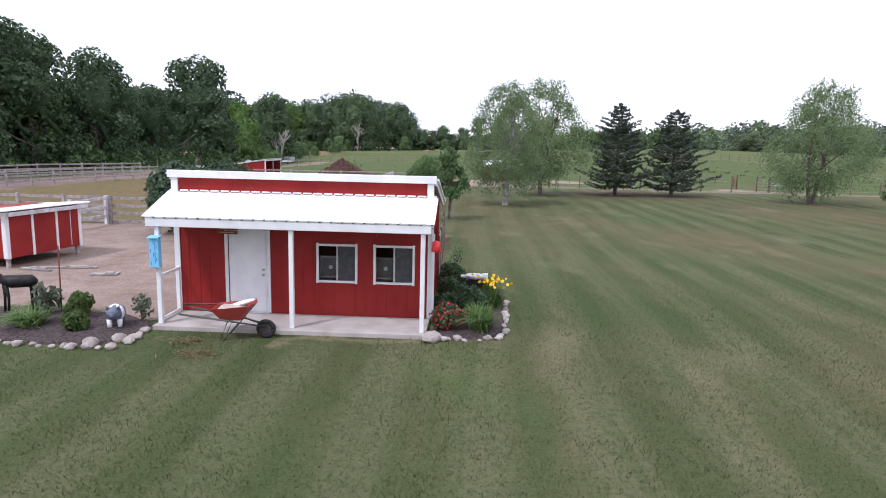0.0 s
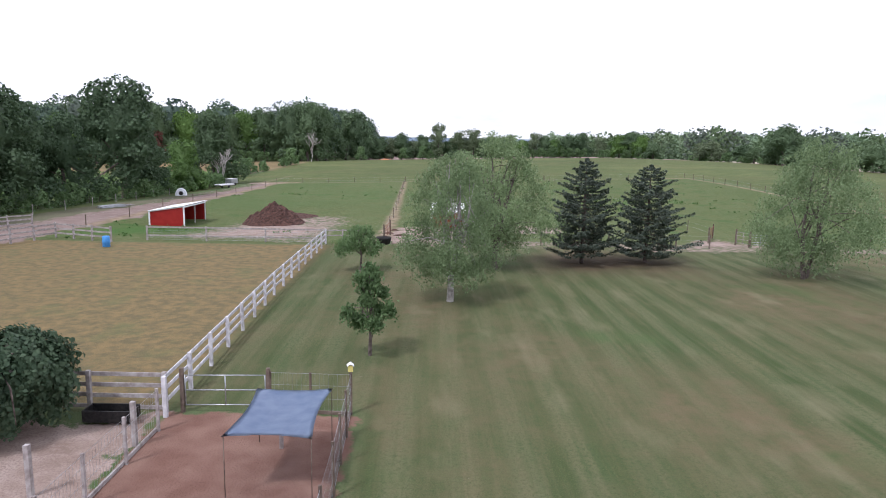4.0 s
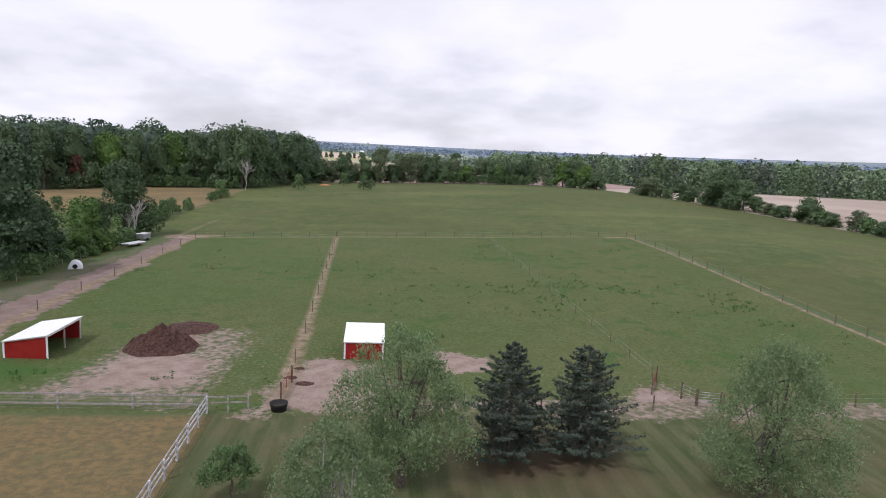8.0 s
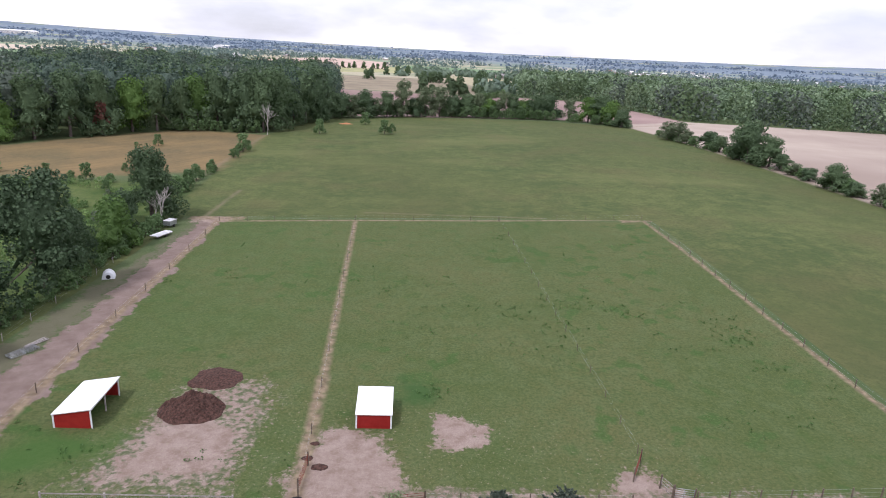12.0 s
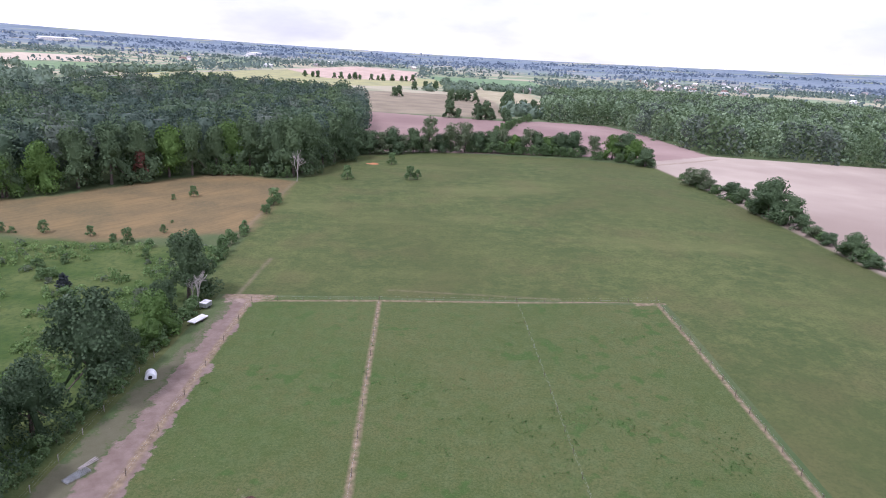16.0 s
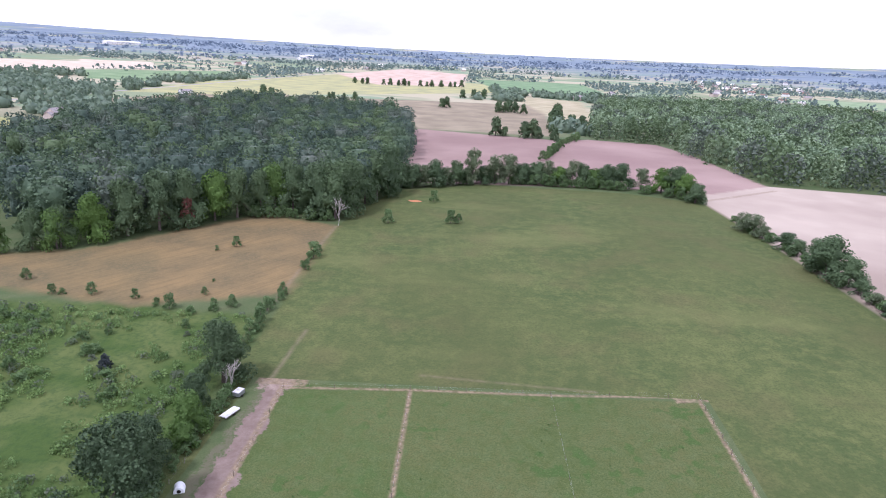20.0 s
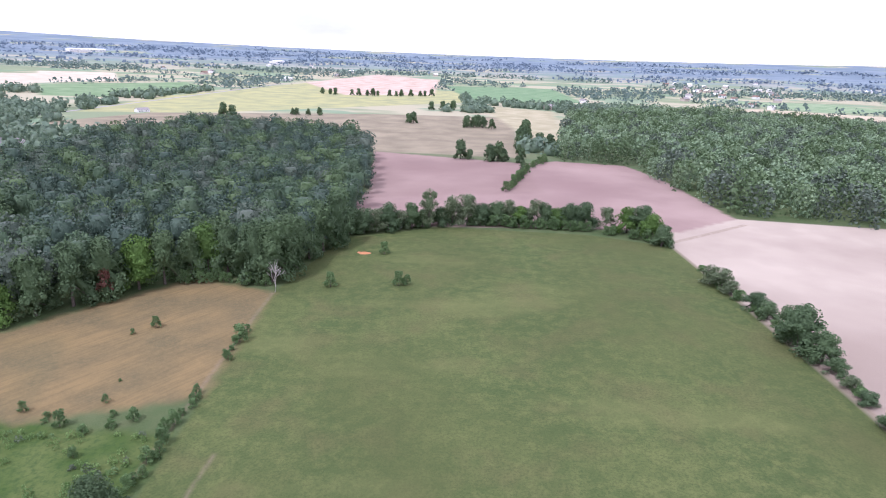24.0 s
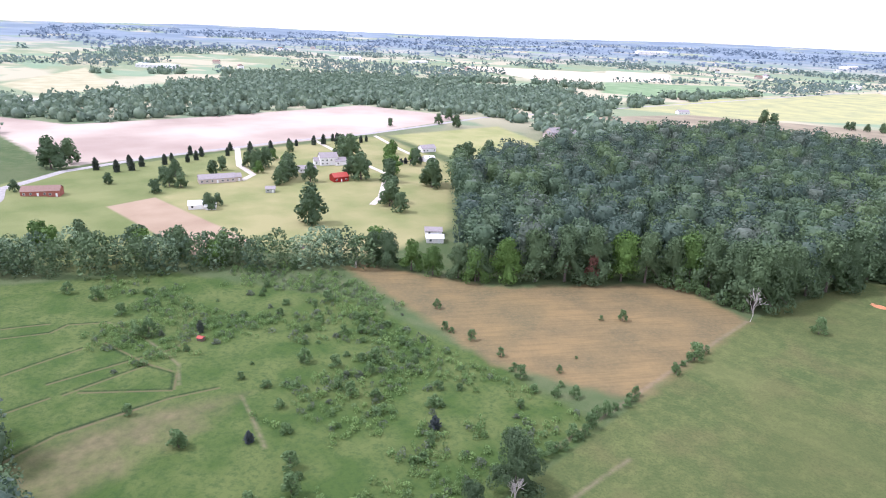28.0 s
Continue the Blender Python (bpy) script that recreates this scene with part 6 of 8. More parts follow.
# ---- field shelters ----


def shelter(x, y, w, d, low, high, open_side, label):
    """Red run-in shelter. open_side: 'east' (roof rises to the east) or 'north' (roof rises to the north)."""
    s = thing("field_shelter", (x, y, gz(x + w / 2, y)), 0, label, "shelter", "red field shelters")
    east = open_side == "east"
    h = lambda px, py: low + (high - low) * (px / w if east else py / d)

    def panel(name, corners, thick, mat):
        bm = bmesh.new()
        n = Vector((corners[1][1] - corners[0][1], corners[0][0] - corners[1][0], 0)).normalized() * thick
        verts = [[bm.verts.new((px + n.x * q, py + n.y * q, z)) for px, py, z in ((*corners[0], 0), (*corners[1], 0), (*corners[1], h(*corners[1])), (*corners[0], h(*corners[0])))] for q in (0, -1)]
        bm.faces.new(verts[0])
        bm.faces.new(verts[1][::-1])
        for k in range(4):
            bm.faces.new((verts[0][k], verts[1][k], verts[1][(k + 1) % 4], verts[0][(k + 1) % 4]))
        bmesh.ops.recalc_face_normals(bm, faces=bm.faces)
        part(name, bm, mat, s)

    panel("front_wall", [(0, 0), (w, 0)], 0.05, RED)
    if east:
        panel("back_wall", [(w, d), (0, d)], 0.05, RED)
        panel("side_wall", [(0, d), (0, 0)], 0.05, RED)
        for py in (0.06, d * 0.5, d - 0.06):
            box("post", (0.12, 0.12, high), (w - 0.06, py, high / 2), WHITE if py != d * 0.5 else WEATHERED, s)
        box("header", (0.06, d, 0.16), (w + 0.01, d / 2, high - 0.09), WHITE, s)
    else:
        panel("side_wall", [(0, d), (0, 0)], 0.05, RED)
        panel("side_wall", [(w, 0), (w, d)], 0.05, RED)
        for px in (0.06, w - 0.06):
            box("post", (0.12, 0.12, high), (px, d - 0.06, high / 2), WHITE, s)
        box("header", (w, 0.06, 0.16), (w / 2, d, high - 0.09), WHITE, s)
    for px in (-0.02, w + 0.02):
        box("corner_board", (0.16, 0.06, h(px, 0) - 0.02), (px, -0.035, h(px, 0) / 2), WHITE, s)
    if east:
        between("fascia", (-0.1, -0.05, low), (w + 0.1, -0.05, high), 0.04, 0.14, WHITE, s)
        m = pose(-0.15, -0.15, low + 0.02, 0, -math.degrees(math.atan2(high - low, w)), 0)
        part("roof", ribbed(math.hypot(w + 0.3, high - low), d + 0.3, 0.3), ROOF_WHITE, s, "white steel roof", m=m)
    else:
        between("fascia", (-0.1, -0.05, low), (w + 0.1, -0.05, low), 0.04, 0.14, WHITE, s)
        m = pose(-0.15, -0.15, low + 0.02, math.degrees(math.atan2(high - low, d)), 0, 0)
        part("roof", ribbed(w + 0.3, math.hypot(d + 0.3, high - low), 0.3), ROOF_WHITE, s, "white steel roof", m=m)


shelter(-28.1, 63.5, 3.65, 6.6, 1.55, 2.15, "east", "red and white open-sided horse shelter beside the dirt track")
shelter(2.05, 63.8, 3.55, 4.6, 1.65, 2.2, "north", "small red and white horse shelter in the middle paddock")

# ---- fences ----


def fence(name, corners, gap, height, rails, rail_size, post_size, wood, label, group="", wires=(), mesh=False):
    f = thing(name, (corners[0][0], corners[0][1], gz(*corners[0])), 0, label, "fence", group)
    ox, oy, oz = f.location
    posts = []
    for (x0, y0), (x1, y1) in zip(corners, corners[1:]):
        n = max(1, round(math.hypot(x1 - x0, y1 - y0) / gap))
        posts += [(x0 + (x1 - x0) * k / n, y0 + (y1 - y0) * k / n, math.atan2(y1 - y0, x1 - x0)) for k in range(n)]
    posts.append((*corners[-1], posts[-1][2]))
    r = random.Random(len(posts))
    for x, y, a in posts:
        box("post", (*post_size, height + 0.3), (x - ox, y - oy, gz(x, y) - oz + height / 2 - 0.15), wood, f, (r.uniform(-1.2, 1.2), r.uniform(-1.2, 1.2), math.degrees(a)))
    for (x0, y0, a), (x1, y1, _) in zip(posts, posts[1:]):
        nx, ny = -math.sin(a) * (post_size[1] / 2 + rail_size[0] / 2), math.cos(a) * (post_size[1] / 2 + rail_size[0] / 2)
        for z in rails:
            between("rail", (x0 - ox + nx, y0 - oy + ny, gz(x0, y0) - oz + z + r.uniform(-0.015, 0.015)), (x1 - ox + nx, y1 - oy + ny, gz(x1, y1) - oz + z + r.uniform(-0.015, 0.015)), rail_size[0], rail_size[1], wood, f)
    if wires:
        for z in wires:
            bm = bmesh.new()
            tube(bm, [(x - ox, y - oy, gz(x, y) - oz + z) for x, y, _ in posts], [0.005] * len(posts), 3)
            part("wire", bm, STEEL, f)
    if mesh:
        bm = bmesh.new()
        for (x0, y0, a), (x1, y1, _) in zip(posts, posts[1:]):
            if True:
                n = int(math.hypot(x1 - x0, y1 - y0) / 0.14)
                for k in range(n):
                    x, y = x0 + (x1 - x0) * k / n, y0 + (y1 - y0) * k / n
                    tube(bm, [(x - ox, y - oy, wires[0]), (x - ox, y - oy, wires[-1])], [0.003, 0.003], 3)
        part("wire_mesh", bm, STEEL, f)["kind"] = "stuff"
    return f


fence("board_fence", [(-6.2, 14.6), (-6.9, 31.4), (-7.2, 50.9)], 2.3, 1.35, (0.42, 0.82, 1.22), (0.035, 0.14), (0.13, 0.13), WHITEWASH, "white-washed three-rail board fence along the mown strip")
fence("board_fence", [(-30, 15.6), (-16.2, 15.2), (-6.35, 15.0)], 2.4, 1.35, (0.12, 0.5, 0.86, 1.22), (0.035, 0.14), (0.13, 0.13), WEATHERED, "weathered grey board fence behind the dirt yard")
fence("board_fence", [(-16.3, 15.0), (-16.7, 10.2)], 2.3, 1.35, (0.42, 0.82, 1.22), (0.035, 0.14), (0.13, 0.13), WHITEWASH, "short white-washed board fence in the dirt yard")
fence("rail_fence", [(-7.4, 51.5), (-23.2, 51.8)], 5.2, 1.3, (0.45, 1.2), (0.03, 0.12), (0.13, 0.13), WEATHERED, "weathered two-rail fence with grey wire mesh at the dry paddock", wires=(0.1, 0.3, 0.5, 0.7, 0.9, 1.1), mesh=True)
fence("board_fence", [(-25.6, 50.2), (-31.5, 52.2)], 2.4, 1.35, (0.42, 0.82, 1.22), (0.035, 0.14), (0.13, 0.13), WEATHERED, "weathered grey board fence beside the blue barrel")
fence("board_fence", [(-31.5, 52.2), (-34.5, 41.4), (-36.5, 30), (-38, 15.6)], 2.4, 1.35, (0.42, 0.82, 1.22), (0.035, 0.14), (0.13, 0.13), WEATHERED, "weathered grey board fence beside the dirt track")
fence("board_fence", [(-37.4, 58.4), (-42.5, 48), (-46, 30)], 2.4, 1.35, (0.42, 0.82, 1.22), (0.035, 0.14), (0.13, 0.13), WEATHERED, "grey board fence at the wood's edge")
GROUP = "wire fences of the paddocks"
fence("wire_fence", [(-7.2, 51.0), (-4.3, 51.2)], 1.5, 1.3, (0.75, 1.2), (0.03, 0.1), (0.11, 0.11), WEATHERED, "short rail fence beside the water tub", GROUP)
fence("wire_fence", [(8.9, 52.1), (27.3, 52.1)], 3.0, 1.3, (), (0.03, 0.1), (0.10, 0.10), POST_WOOD, "wire fence on dark wooden posts beside the lawn", GROUP, (0.3, 0.75, 1.15))
fence("wire_fence", [(33.5, 52.6), (51.7, 53.5), (95, 55)], 3.2, 1.3, (), (0.03, 0.1), (0.10, 0.10), POST_WOOD, "wire fence on dark wooden posts beside the lawn", GROUP, (0.3, 0.75, 1.15))
fence("wire_fence", [(-2.2, 53), (-2.6, 72.3), (-4.7, 148.2)], 9.0, 1.3, (), (0.03, 0.1), (0.09, 0.09), POST_WOOD, "wire fence between two paddocks", GROUP, (0.5, 1.1))
fence("wire_fence", [(-35.0, 147.4), (-4.6, 149.2), (28.7, 149.9), (63.8, 152.2)], 6.5, 1.25, (), (0.03, 0.1), (0.09, 0.09), POST_WOOD, "wire fence across the paddocks' far end", GROUP, (0.5, 1.1))
fence("wire_fence", [(64.4, 55), (63.9, 69), (63.8, 152.2)], 5.5, 1.25, (), (0.03, 0.1), (0.09, 0.09), POST_WOOD, "wire fence on the paddocks' far side", GROUP, (0.5, 1.1))
fence("wire_fence", [(30.6, 60), (30.6, 71), (28.8, 149)], 6.0, 1.1, (), (0.03, 0.1), (0.06, 0.06), POST_WOOD, "thin wire fence through the wide paddock", GROUP, (0.5, 1.0))
fence("wire_fence", [(-33.0, 60), (-33.6, 80), (-35.0, 147.4)], 11.0, 1.25, (), (0.03, 0.1), (0.09, 0.09), POST_WOOD, "wire fence beside the dirt track", GROUP, (0.5, 1.1))
fence("wire_fence", [(-43.6, 62), (-45, 110), (-46, 150)], 6.5, 1.2, (), (0.03, 0.1), (0.08, 0.08), WEATHERED, "old wire fence under the hedge trees", GROUP, (0.5, 1.0))

# ---- front beds ----


def stones(name, centres, label, seed, low=0.10, high=0.22, gap=0.27):
    """A curved edging of separate fieldstones."""
    r = random.Random(seed)
    edging = thing(name, (*centres[0], 0), 0, label, "boulder" if name == "boulder" else "stone edging")
    kinds = []
    for k in range(6):
        bm = bmesh.new()
        bmesh.ops.create_icosphere(bm, subdivisions=2, radius=1)
        for v in bm.verts:
            v.co *= 1 + 0.28 * noise.noise(v.co * 1.3 + Vector((k * 7, seed, 0)))
            v.co.z *= 0.72
        mesh = bpy.data.meshes.new("stone")
        bm.to_mesh(mesh)
        bm.free()
        mesh.materials.append(STONE)
        kinds.append(mesh)
    ox, oy = centres[0]
    for (x0, y0), (x1, y1) in zip(centres, centres[1:]):
        n = max(1, int(math.hypot(x1 - x0, y1 - y0) / gap))
        for k in range(n):
            s = r.uniform(low, high) * 0.52
            x, y = x0 + (x1 - x0) * k / n + r.uniform(-0.04, 0.04), y0 + (y1 - y0) * k / n + r.uniform(-0.05, 0.05)
            put("stone", kinds[r.randrange(6)], edging, pose(x - ox, y - oy, s * 0.4, r.uniform(-15, 15), r.uniform(-15, 15), r.uniform(0, 360)) @ Matrix.Diagonal((s * r.uniform(0.9, 1.4), s, s * r.uniform(0.8, 1.1), 1)))
    return edging


def bed(name, outline, label):
    """A low mounded sheet of bark mulch."""
    bm = bmesh.new()
    cx, cy = sum(p[0] for p in outline) / len(outline), sum(p[1] for p in outline) / len(outline)
    rings = []
    for f, z in ((1.0, -0.02), (0.96, 0.04), (0.8, 0.075), (0.55, 0.09), (0.3, 0.10)):
        ring = []
        for (x0, y0), (x1, y1) in zip(outline, outline[1:] + outline[:1]):
            for k in range(4):
                x, y = x0 + (x1 - x0) * k / 4, y0 + (y1 - y0) * k / 4
                x, y = cx + (x - cx) * f, cy + (y - cy) * f
                ring.append(bm.verts.new((x, y, z + 0.02 * noise.noise(Vector((x * 3, y * 3, f))))))
        rings.append(ring)
    for a, b in zip(rings, rings[1:]):
        for k in range(len(a)):
            bm.faces.new((a[k], a[(k + 1) % len(a)], b[(k + 1) % len(a)], b[k]))
    bm.faces.new(rings[-1])
    bmesh.ops.recalc_face_normals(bm, faces=bm.faces)
    mesh = bpy.data.meshes.new(name)
    bm.to_mesh(mesh)
    bm.free()
    mesh.materials.append(MULCH)
    tagged(new(name, mesh), label, "flower bed")


bed("flower_bed", [(-11.5, -0.35), (-10, -2.3), (-8.4, -2.45), (-7.6, -2.55), (-6.5, -2.45), (-5.95, -2.1), (-6.0, -0.9), (-7.0, -0.2), (-9, 0.1)], "dark mulched flower bed edged with fieldstones")
bed("flower_bed", [(0.1, -1.2), (0.9, -1.24), (1.35, -1.1), (1.6, -0.7), (1.72, 0.2), (1.74, 1.1), (1.86, 2.2), (1.7, 4.0), (0.1, 4.4)], "dark mulched flower bed along the shed's side wall")
stones("stone_edging", [(-10.6, -2.0), (-9.5, -2.4), (-8.4, -2.52), (-7.6, -2.62), (-6.5, -2.66), (-5.98, -2.6), (-5.88, -2.2), (-5.92, -1.3)], "row of pale fieldstones round the front flower bed", 1, 0.10, 0.24, 0.21)
stones("boulder", [(0.13, -1.38), (0.2, -1.38)], "big round pale fieldstone at the porch corner", 3, 0.36, 0.38)
stones("stone_edging", [(0.34, -1.27), (0.84, -1.30), (1.1, -1.34), (1.52, -1.08), (1.68, -0.72), (1.75, 0.18), (1.76, 1.13), (1.9, 2.25)], "curve of pale fieldstones round the side flower bed", 2, 0.09, 0.19, 0.165)
bm = bmesh.new()
bmesh.ops.create_icosphere(bm, subdivisions=3, radius=0.2)
for v in bm.verts:
    v.co *= 1 + 0.2 * noise.noise(v.co * 6)
    v.co.z *= 0.75
mesh = bpy.data.meshes.new("corner_stone")
bm.to_mesh(mesh)
bm.free()
mesh.materials.append(STONE)
for x, y, s in ((0.06, -1.42, 0.62), (-6.1, -2.15, 0.7), (-6.5, -2.48, 0.72)):
    ob = tagged(new("corner_stone", mesh), "large rounded pale fieldstone at the bed's corner", "stone", "large corner stones")
    ob.matrix_basis = pose(x, y, 0.09 * s, 0, 0, x * 60) @ Matrix.Diagonal((s, s, s, 1))


def bush(x, y, width, height, material, n, size, label, name="bush", seed=1, blossoms=None, droop=0.0, category="bush"):
    r = np.random.default_rng(seed)
    b = thing(name, (x, y, 0.03), 0, label, category)
    blobs = [((0, 0, height * 0.5), (width * 0.42, width * 0.42, height * 0.5))]
    for k in range(6):
        a = k * 1.05 + r.random()
        blobs.append(((width * 0.26 * math.cos(a), width * 0.26 * math.sin(a), height * (0.35 + 0.35 * r.random())), (width * 0.26, width * 0.26, height * 0.34)))
    bm = bmesh.new()
    for k in range(5):
        a = k * 1.25
        tube(bm, [(0, 0, -0.05), (0.1 * width * math.cos(a), 0.1 * width * math.sin(a), height * 0.4), (0.25 * width * math.cos(a), 0.25 * width * math.sin(a), height * 0.7)], [0.02, 0.014, 0.004], 5)
    part("stem", bm, BARK, b)
    put("foliage", leaf_mesh("foliage", leaves(r, blobs, n, size, 1.5, 0.7, 0.3, droop), material), b)
    if blossoms:
        mat, count, s = blossoms
        put("blossom", leaf_mesh("blossom", leaves(r, [(c, tuple(q * 1.04 for q in k)) for c, k in blobs], count, s, 1.0, 0.5, 0.06), mat), b)
    return b


def lily(x, y, width, height, label, seed, bloom=None, blades=220):
    """A clump of arching strap leaves."""
    r = np.random.default_rng(seed)
    b = thing("lily_clump", (x, y, 0.04), 0, label, "plant")
    verts, faces = [], []
    for k in range(blades):
        a, long, lean = r.random() * 6.283, height * (0.7 + 0.6 * r.random()), 0.45 + 0.95 * r.random()
        ca, sa = math.cos(a), math.sin(a)
        w = 0.021
        base = np.array([0.1 * width * r.normal(), 0.1 * width * r.normal(), 0])
        first = len(verts)
        for f in (0, 0.35, 0.7, 1.0):
            out = lean * width * 0.5 * f**1.4
            p = base + [ca * out, sa * out, long * (f - 0.42 * lean * f**2.4)]
            q = w * (1 - f * 0.85)
            verts += [p + [-sa * q, ca * q, 0], p + [sa * q, -ca * q, 0.004]]
        faces += [(first + 2 * n, first + 2 * n + 1, first + 2 * n + 3, first + 2 * n + 2) for n in range(3)]
    mesh = mesh_from("leaf_tuft", verts, faces)
    mesh.materials.append(LEAF_LILY)
    put("leaf_tuft", mesh, b)
    if bloom:
        n = 46
        p = np.stack([width * 0.26 * r.normal(size=n), width * 0.26 * r.normal(size=n), height * (0.95 + 0.35 * r.random(n))], -1)
        nn = r.normal(size=(n, 3)) + [0, -0.5, 0.8]
        nn /= np.linalg.norm(nn, axis=1, keepdims=True)
        quads = np.concatenate([quads_at(r, p, nn, 0.085), quads_at(r, p + 0.012, -nn + 1.2 * r.normal(size=(n, 3)) * 0.4, 0.08)])
        put("blossom", leaf_mesh("blossom", quads, bloom), b)
        bm = bmesh.new()
        for q in p[::2]:
            tube(bm, [(q[0] * 0.4, q[1] * 0.4, 0), tuple(q)], [0.005, 0.004], 4)
        part("stalk", bm, LEAF_LILY, b)


LEAF_PEONY = leaf_material("peony_leaves", (0.055, 0.100, 0.052), (0.125, 0.185, 0.095))
bush(0.42, -0.62, 0.78, 0.60, LEAF_PEONY, 1200, 0.05, "rose bush covered in crimson blossoms beside the porch", "rose_bush", 4, (CRIMSON, 420, 0.042))
lily(1.17, -0.62, 0.95, 0.66, "clump of arching green strap leaves in the side bed", 5, None, 300)
lily(1.48, 1.35, 0.75, 0.62, "yellow day lilies in bloom in the side bed", 6, YELLOW)
lily(1.35, 3.4, 0.95, 0.55, "broad clump of green day-lily leaves by the wall", 7)
for x, y, wide, high, seed in ((0.33, 0.42, 0.72, 0.58, 8), (0.40, 1.75, 0.72, 0.72, 10), (0.40, 3.4, 0.80, 0.75, 11), (0.95, 0.8, 0.85, 0.70, 9)):
    bush(x, y, wide, high, LEAF_PEONY, 1700, 0.06, "rounded dark green peony bush by the shed wall", "peony_bush", seed)
bush(0.45, 5.7, 0.5, 1.0, LEAF_BIRCH, 420, 0.045, "tall wispy flowering stems behind the side bed", "tall_flower", 12, category="plant")
bush(-7.8, -0.75, 0.62, 0.58, LEAF_BUSH, 1500, 0.05, "clipped round bright green bush in the mulch", seed=13)
bush(-7.25, -1.75, 0.52, 0.44, LEAF_BUSH, 1200, 0.05, "small clipped round bright green bush in the mulch", seed=14)
lily(-8.35, -1.6, 1.0, 0.5, "low clump of green strap leaves in the front bed", 15)
bush(-8.6, -0.6, 0.6, 0.75, LEAF_GREY, 150, 0.10, "thin leafy rose plant in the front bed", "rose_plant", 16, category="plant")
bush(-6.35, -0.75, 0.45, 0.62, LEAF_GREY, 280, 0.05, "wispy grey-green plant behind the pig statue", "herb_plant", 17, category="plant")
pole = thing("garden_stake", (-8.4, -0.45, 0), 0, "thin dark rusty metal stake in the front bed", "stake")
pipe("shaft", [(0, 0, -0.1), (0.01, 0, 0.8), (0.02, 0, 1.6)], 0.016, RUST, pole)


def statue(name, builder, material, x, y, turn, label):
    bm = bmesh.new()
    builder(bm)
    mesh = bpy.data.meshes.new(name)
    bm.to_mesh(mesh)
    bm.free()
    mesh.materials.append(material)
    mesh.polygons.foreach_set("use_smooth", np.ones(len(mesh.polygons), bool))
    mesh.materials.append(WHITE)
    for f in mesh.polygons:
        low = f.center.z < 0.15 and f.center.y < 0
        f.material_index = int(material == PIG_GREY and (-0.07 < f.center.y < 0.03 and f.center.z > 0.1 or low))
    ob = tagged(new(name, mesh), label, "statue")
    ob.matrix_basis = pose(x, y, 0.06, 0, 0, turn)
    return ob


def blob(bm, centre, radii, segments=14):
    bmesh.ops.create_uvsphere(bm, u_segments=segments, v_segments=9, radius=1, matrix=Matrix.Translation(centre) @ Matrix.Diagonal((*radii, 1)))


def pig(bm):
    blob(bm, (0, 0.05, 0.30), (0.19, 0.27, 0.19))
    blob(bm, (0, -0.20, 0.34), (0.14, 0.13, 0.13))
    tube(bm, [(0, -0.30, 0.32), (0, -0.37, 0.31)], [0.06, 0.055], 12)
    for s in (-1, 1):
        tube(bm, [(s * 0.09, -0.2, 0.43), (s * 0.13, -0.22, 0.51)], [0.045, 0.008], 6)
        for y in (-0.12, 0.2):
            tube(bm, [(s * 0.1, y, 0.2), (s * 0.1, y, 0.0)], [0.055, 0.045], 8)


def moose(bm):
    tube(bm, [(-0.42, 0, 0.78), (-0.1, 0, 0.72), (0.35, 0, 0.74), (0.45, 0, 0.72)], [0.07, 0.15, 0.14, 0.06], 10)
    for x in (-0.28, -0.2, 0.3, 0.4):
        tube(bm, [(x, 0.05 if x in (-0.28, 0.3) else -0.05, 0.66), (x + 0.02, 0, 0.35), (x, 0, 0.0)], [0.05, 0.03, 0.028], 7)
    tube(bm, [(-0.36, 0, 0.80), (-0.52, 0, 0.92), (-0.66, 0, 0.84)], [0.10, 0.08, 0.05], 8)
    for s in (-1, 1):
        tube(bm, [(-0.5, s * 0.04, 0.95), (-0.45, s * 0.2, 1.05), (-0.52, s * 0.3, 1.16)], [0.025, 0.03, 0.008], 6)
        tube(bm, [(-0.45, s * 0.2, 1.05), (-0.6, s * 0.24, 1.12)], [0.02, 0.006], 6)


statue("pig_statue", pig, PIG_GREY, -6.62, -1.35, 18, "slate blue ceramic pig statue in the mulch bed")
statue("moose_sculpture", moose, BLACK_METAL, -9.35, -0.55, 8, "black metal antlered animal sculpture in the front bed")


def urn_seat():
    s = thing("bird_bath", (1.03, 2.75, 0.05), 0, "white bowl bird bath on a dark stand among flowers", "bird bath")
    box("stand", (0.46, 0.36, 0.42), (0, 0, 0.21), BLACK_METAL, s)
    bm = bmesh.new()
    prof = [(0.06, 0.43), (0.2, 0.47), (0.25, 0.55), (0.235, 0.56), (0.17, 0.50), (0.02, 0.48)]
    rings = [[bm.verts.new((r * math.cos(k * 0.3491), r * math.sin(k * 0.3491), z)) for k in range(18)] for r, z in prof]
    for a, b in zip(rings, rings[1:]):
        for k in range(18):
            bm.faces.new((a[k], a[(k + 1) % 18], b[(k + 1) % 18], b[k]))
    bm.faces.new(rings[-1])
    bm.faces.new(rings[0][::-1])
    part("bowl", bm, WHITE_PLASTIC, s, "white bowl", True)
    box("side_tray", (0.2, 0.16, 0.05), (-0.28, 0.05, 0.5), WHITE_PLASTIC, s)
    box("side_tray", (0.15, 0.12, 0.12), (0.28, 0.05, 0.52), WHITE_PLASTIC, s)


urn_seat()


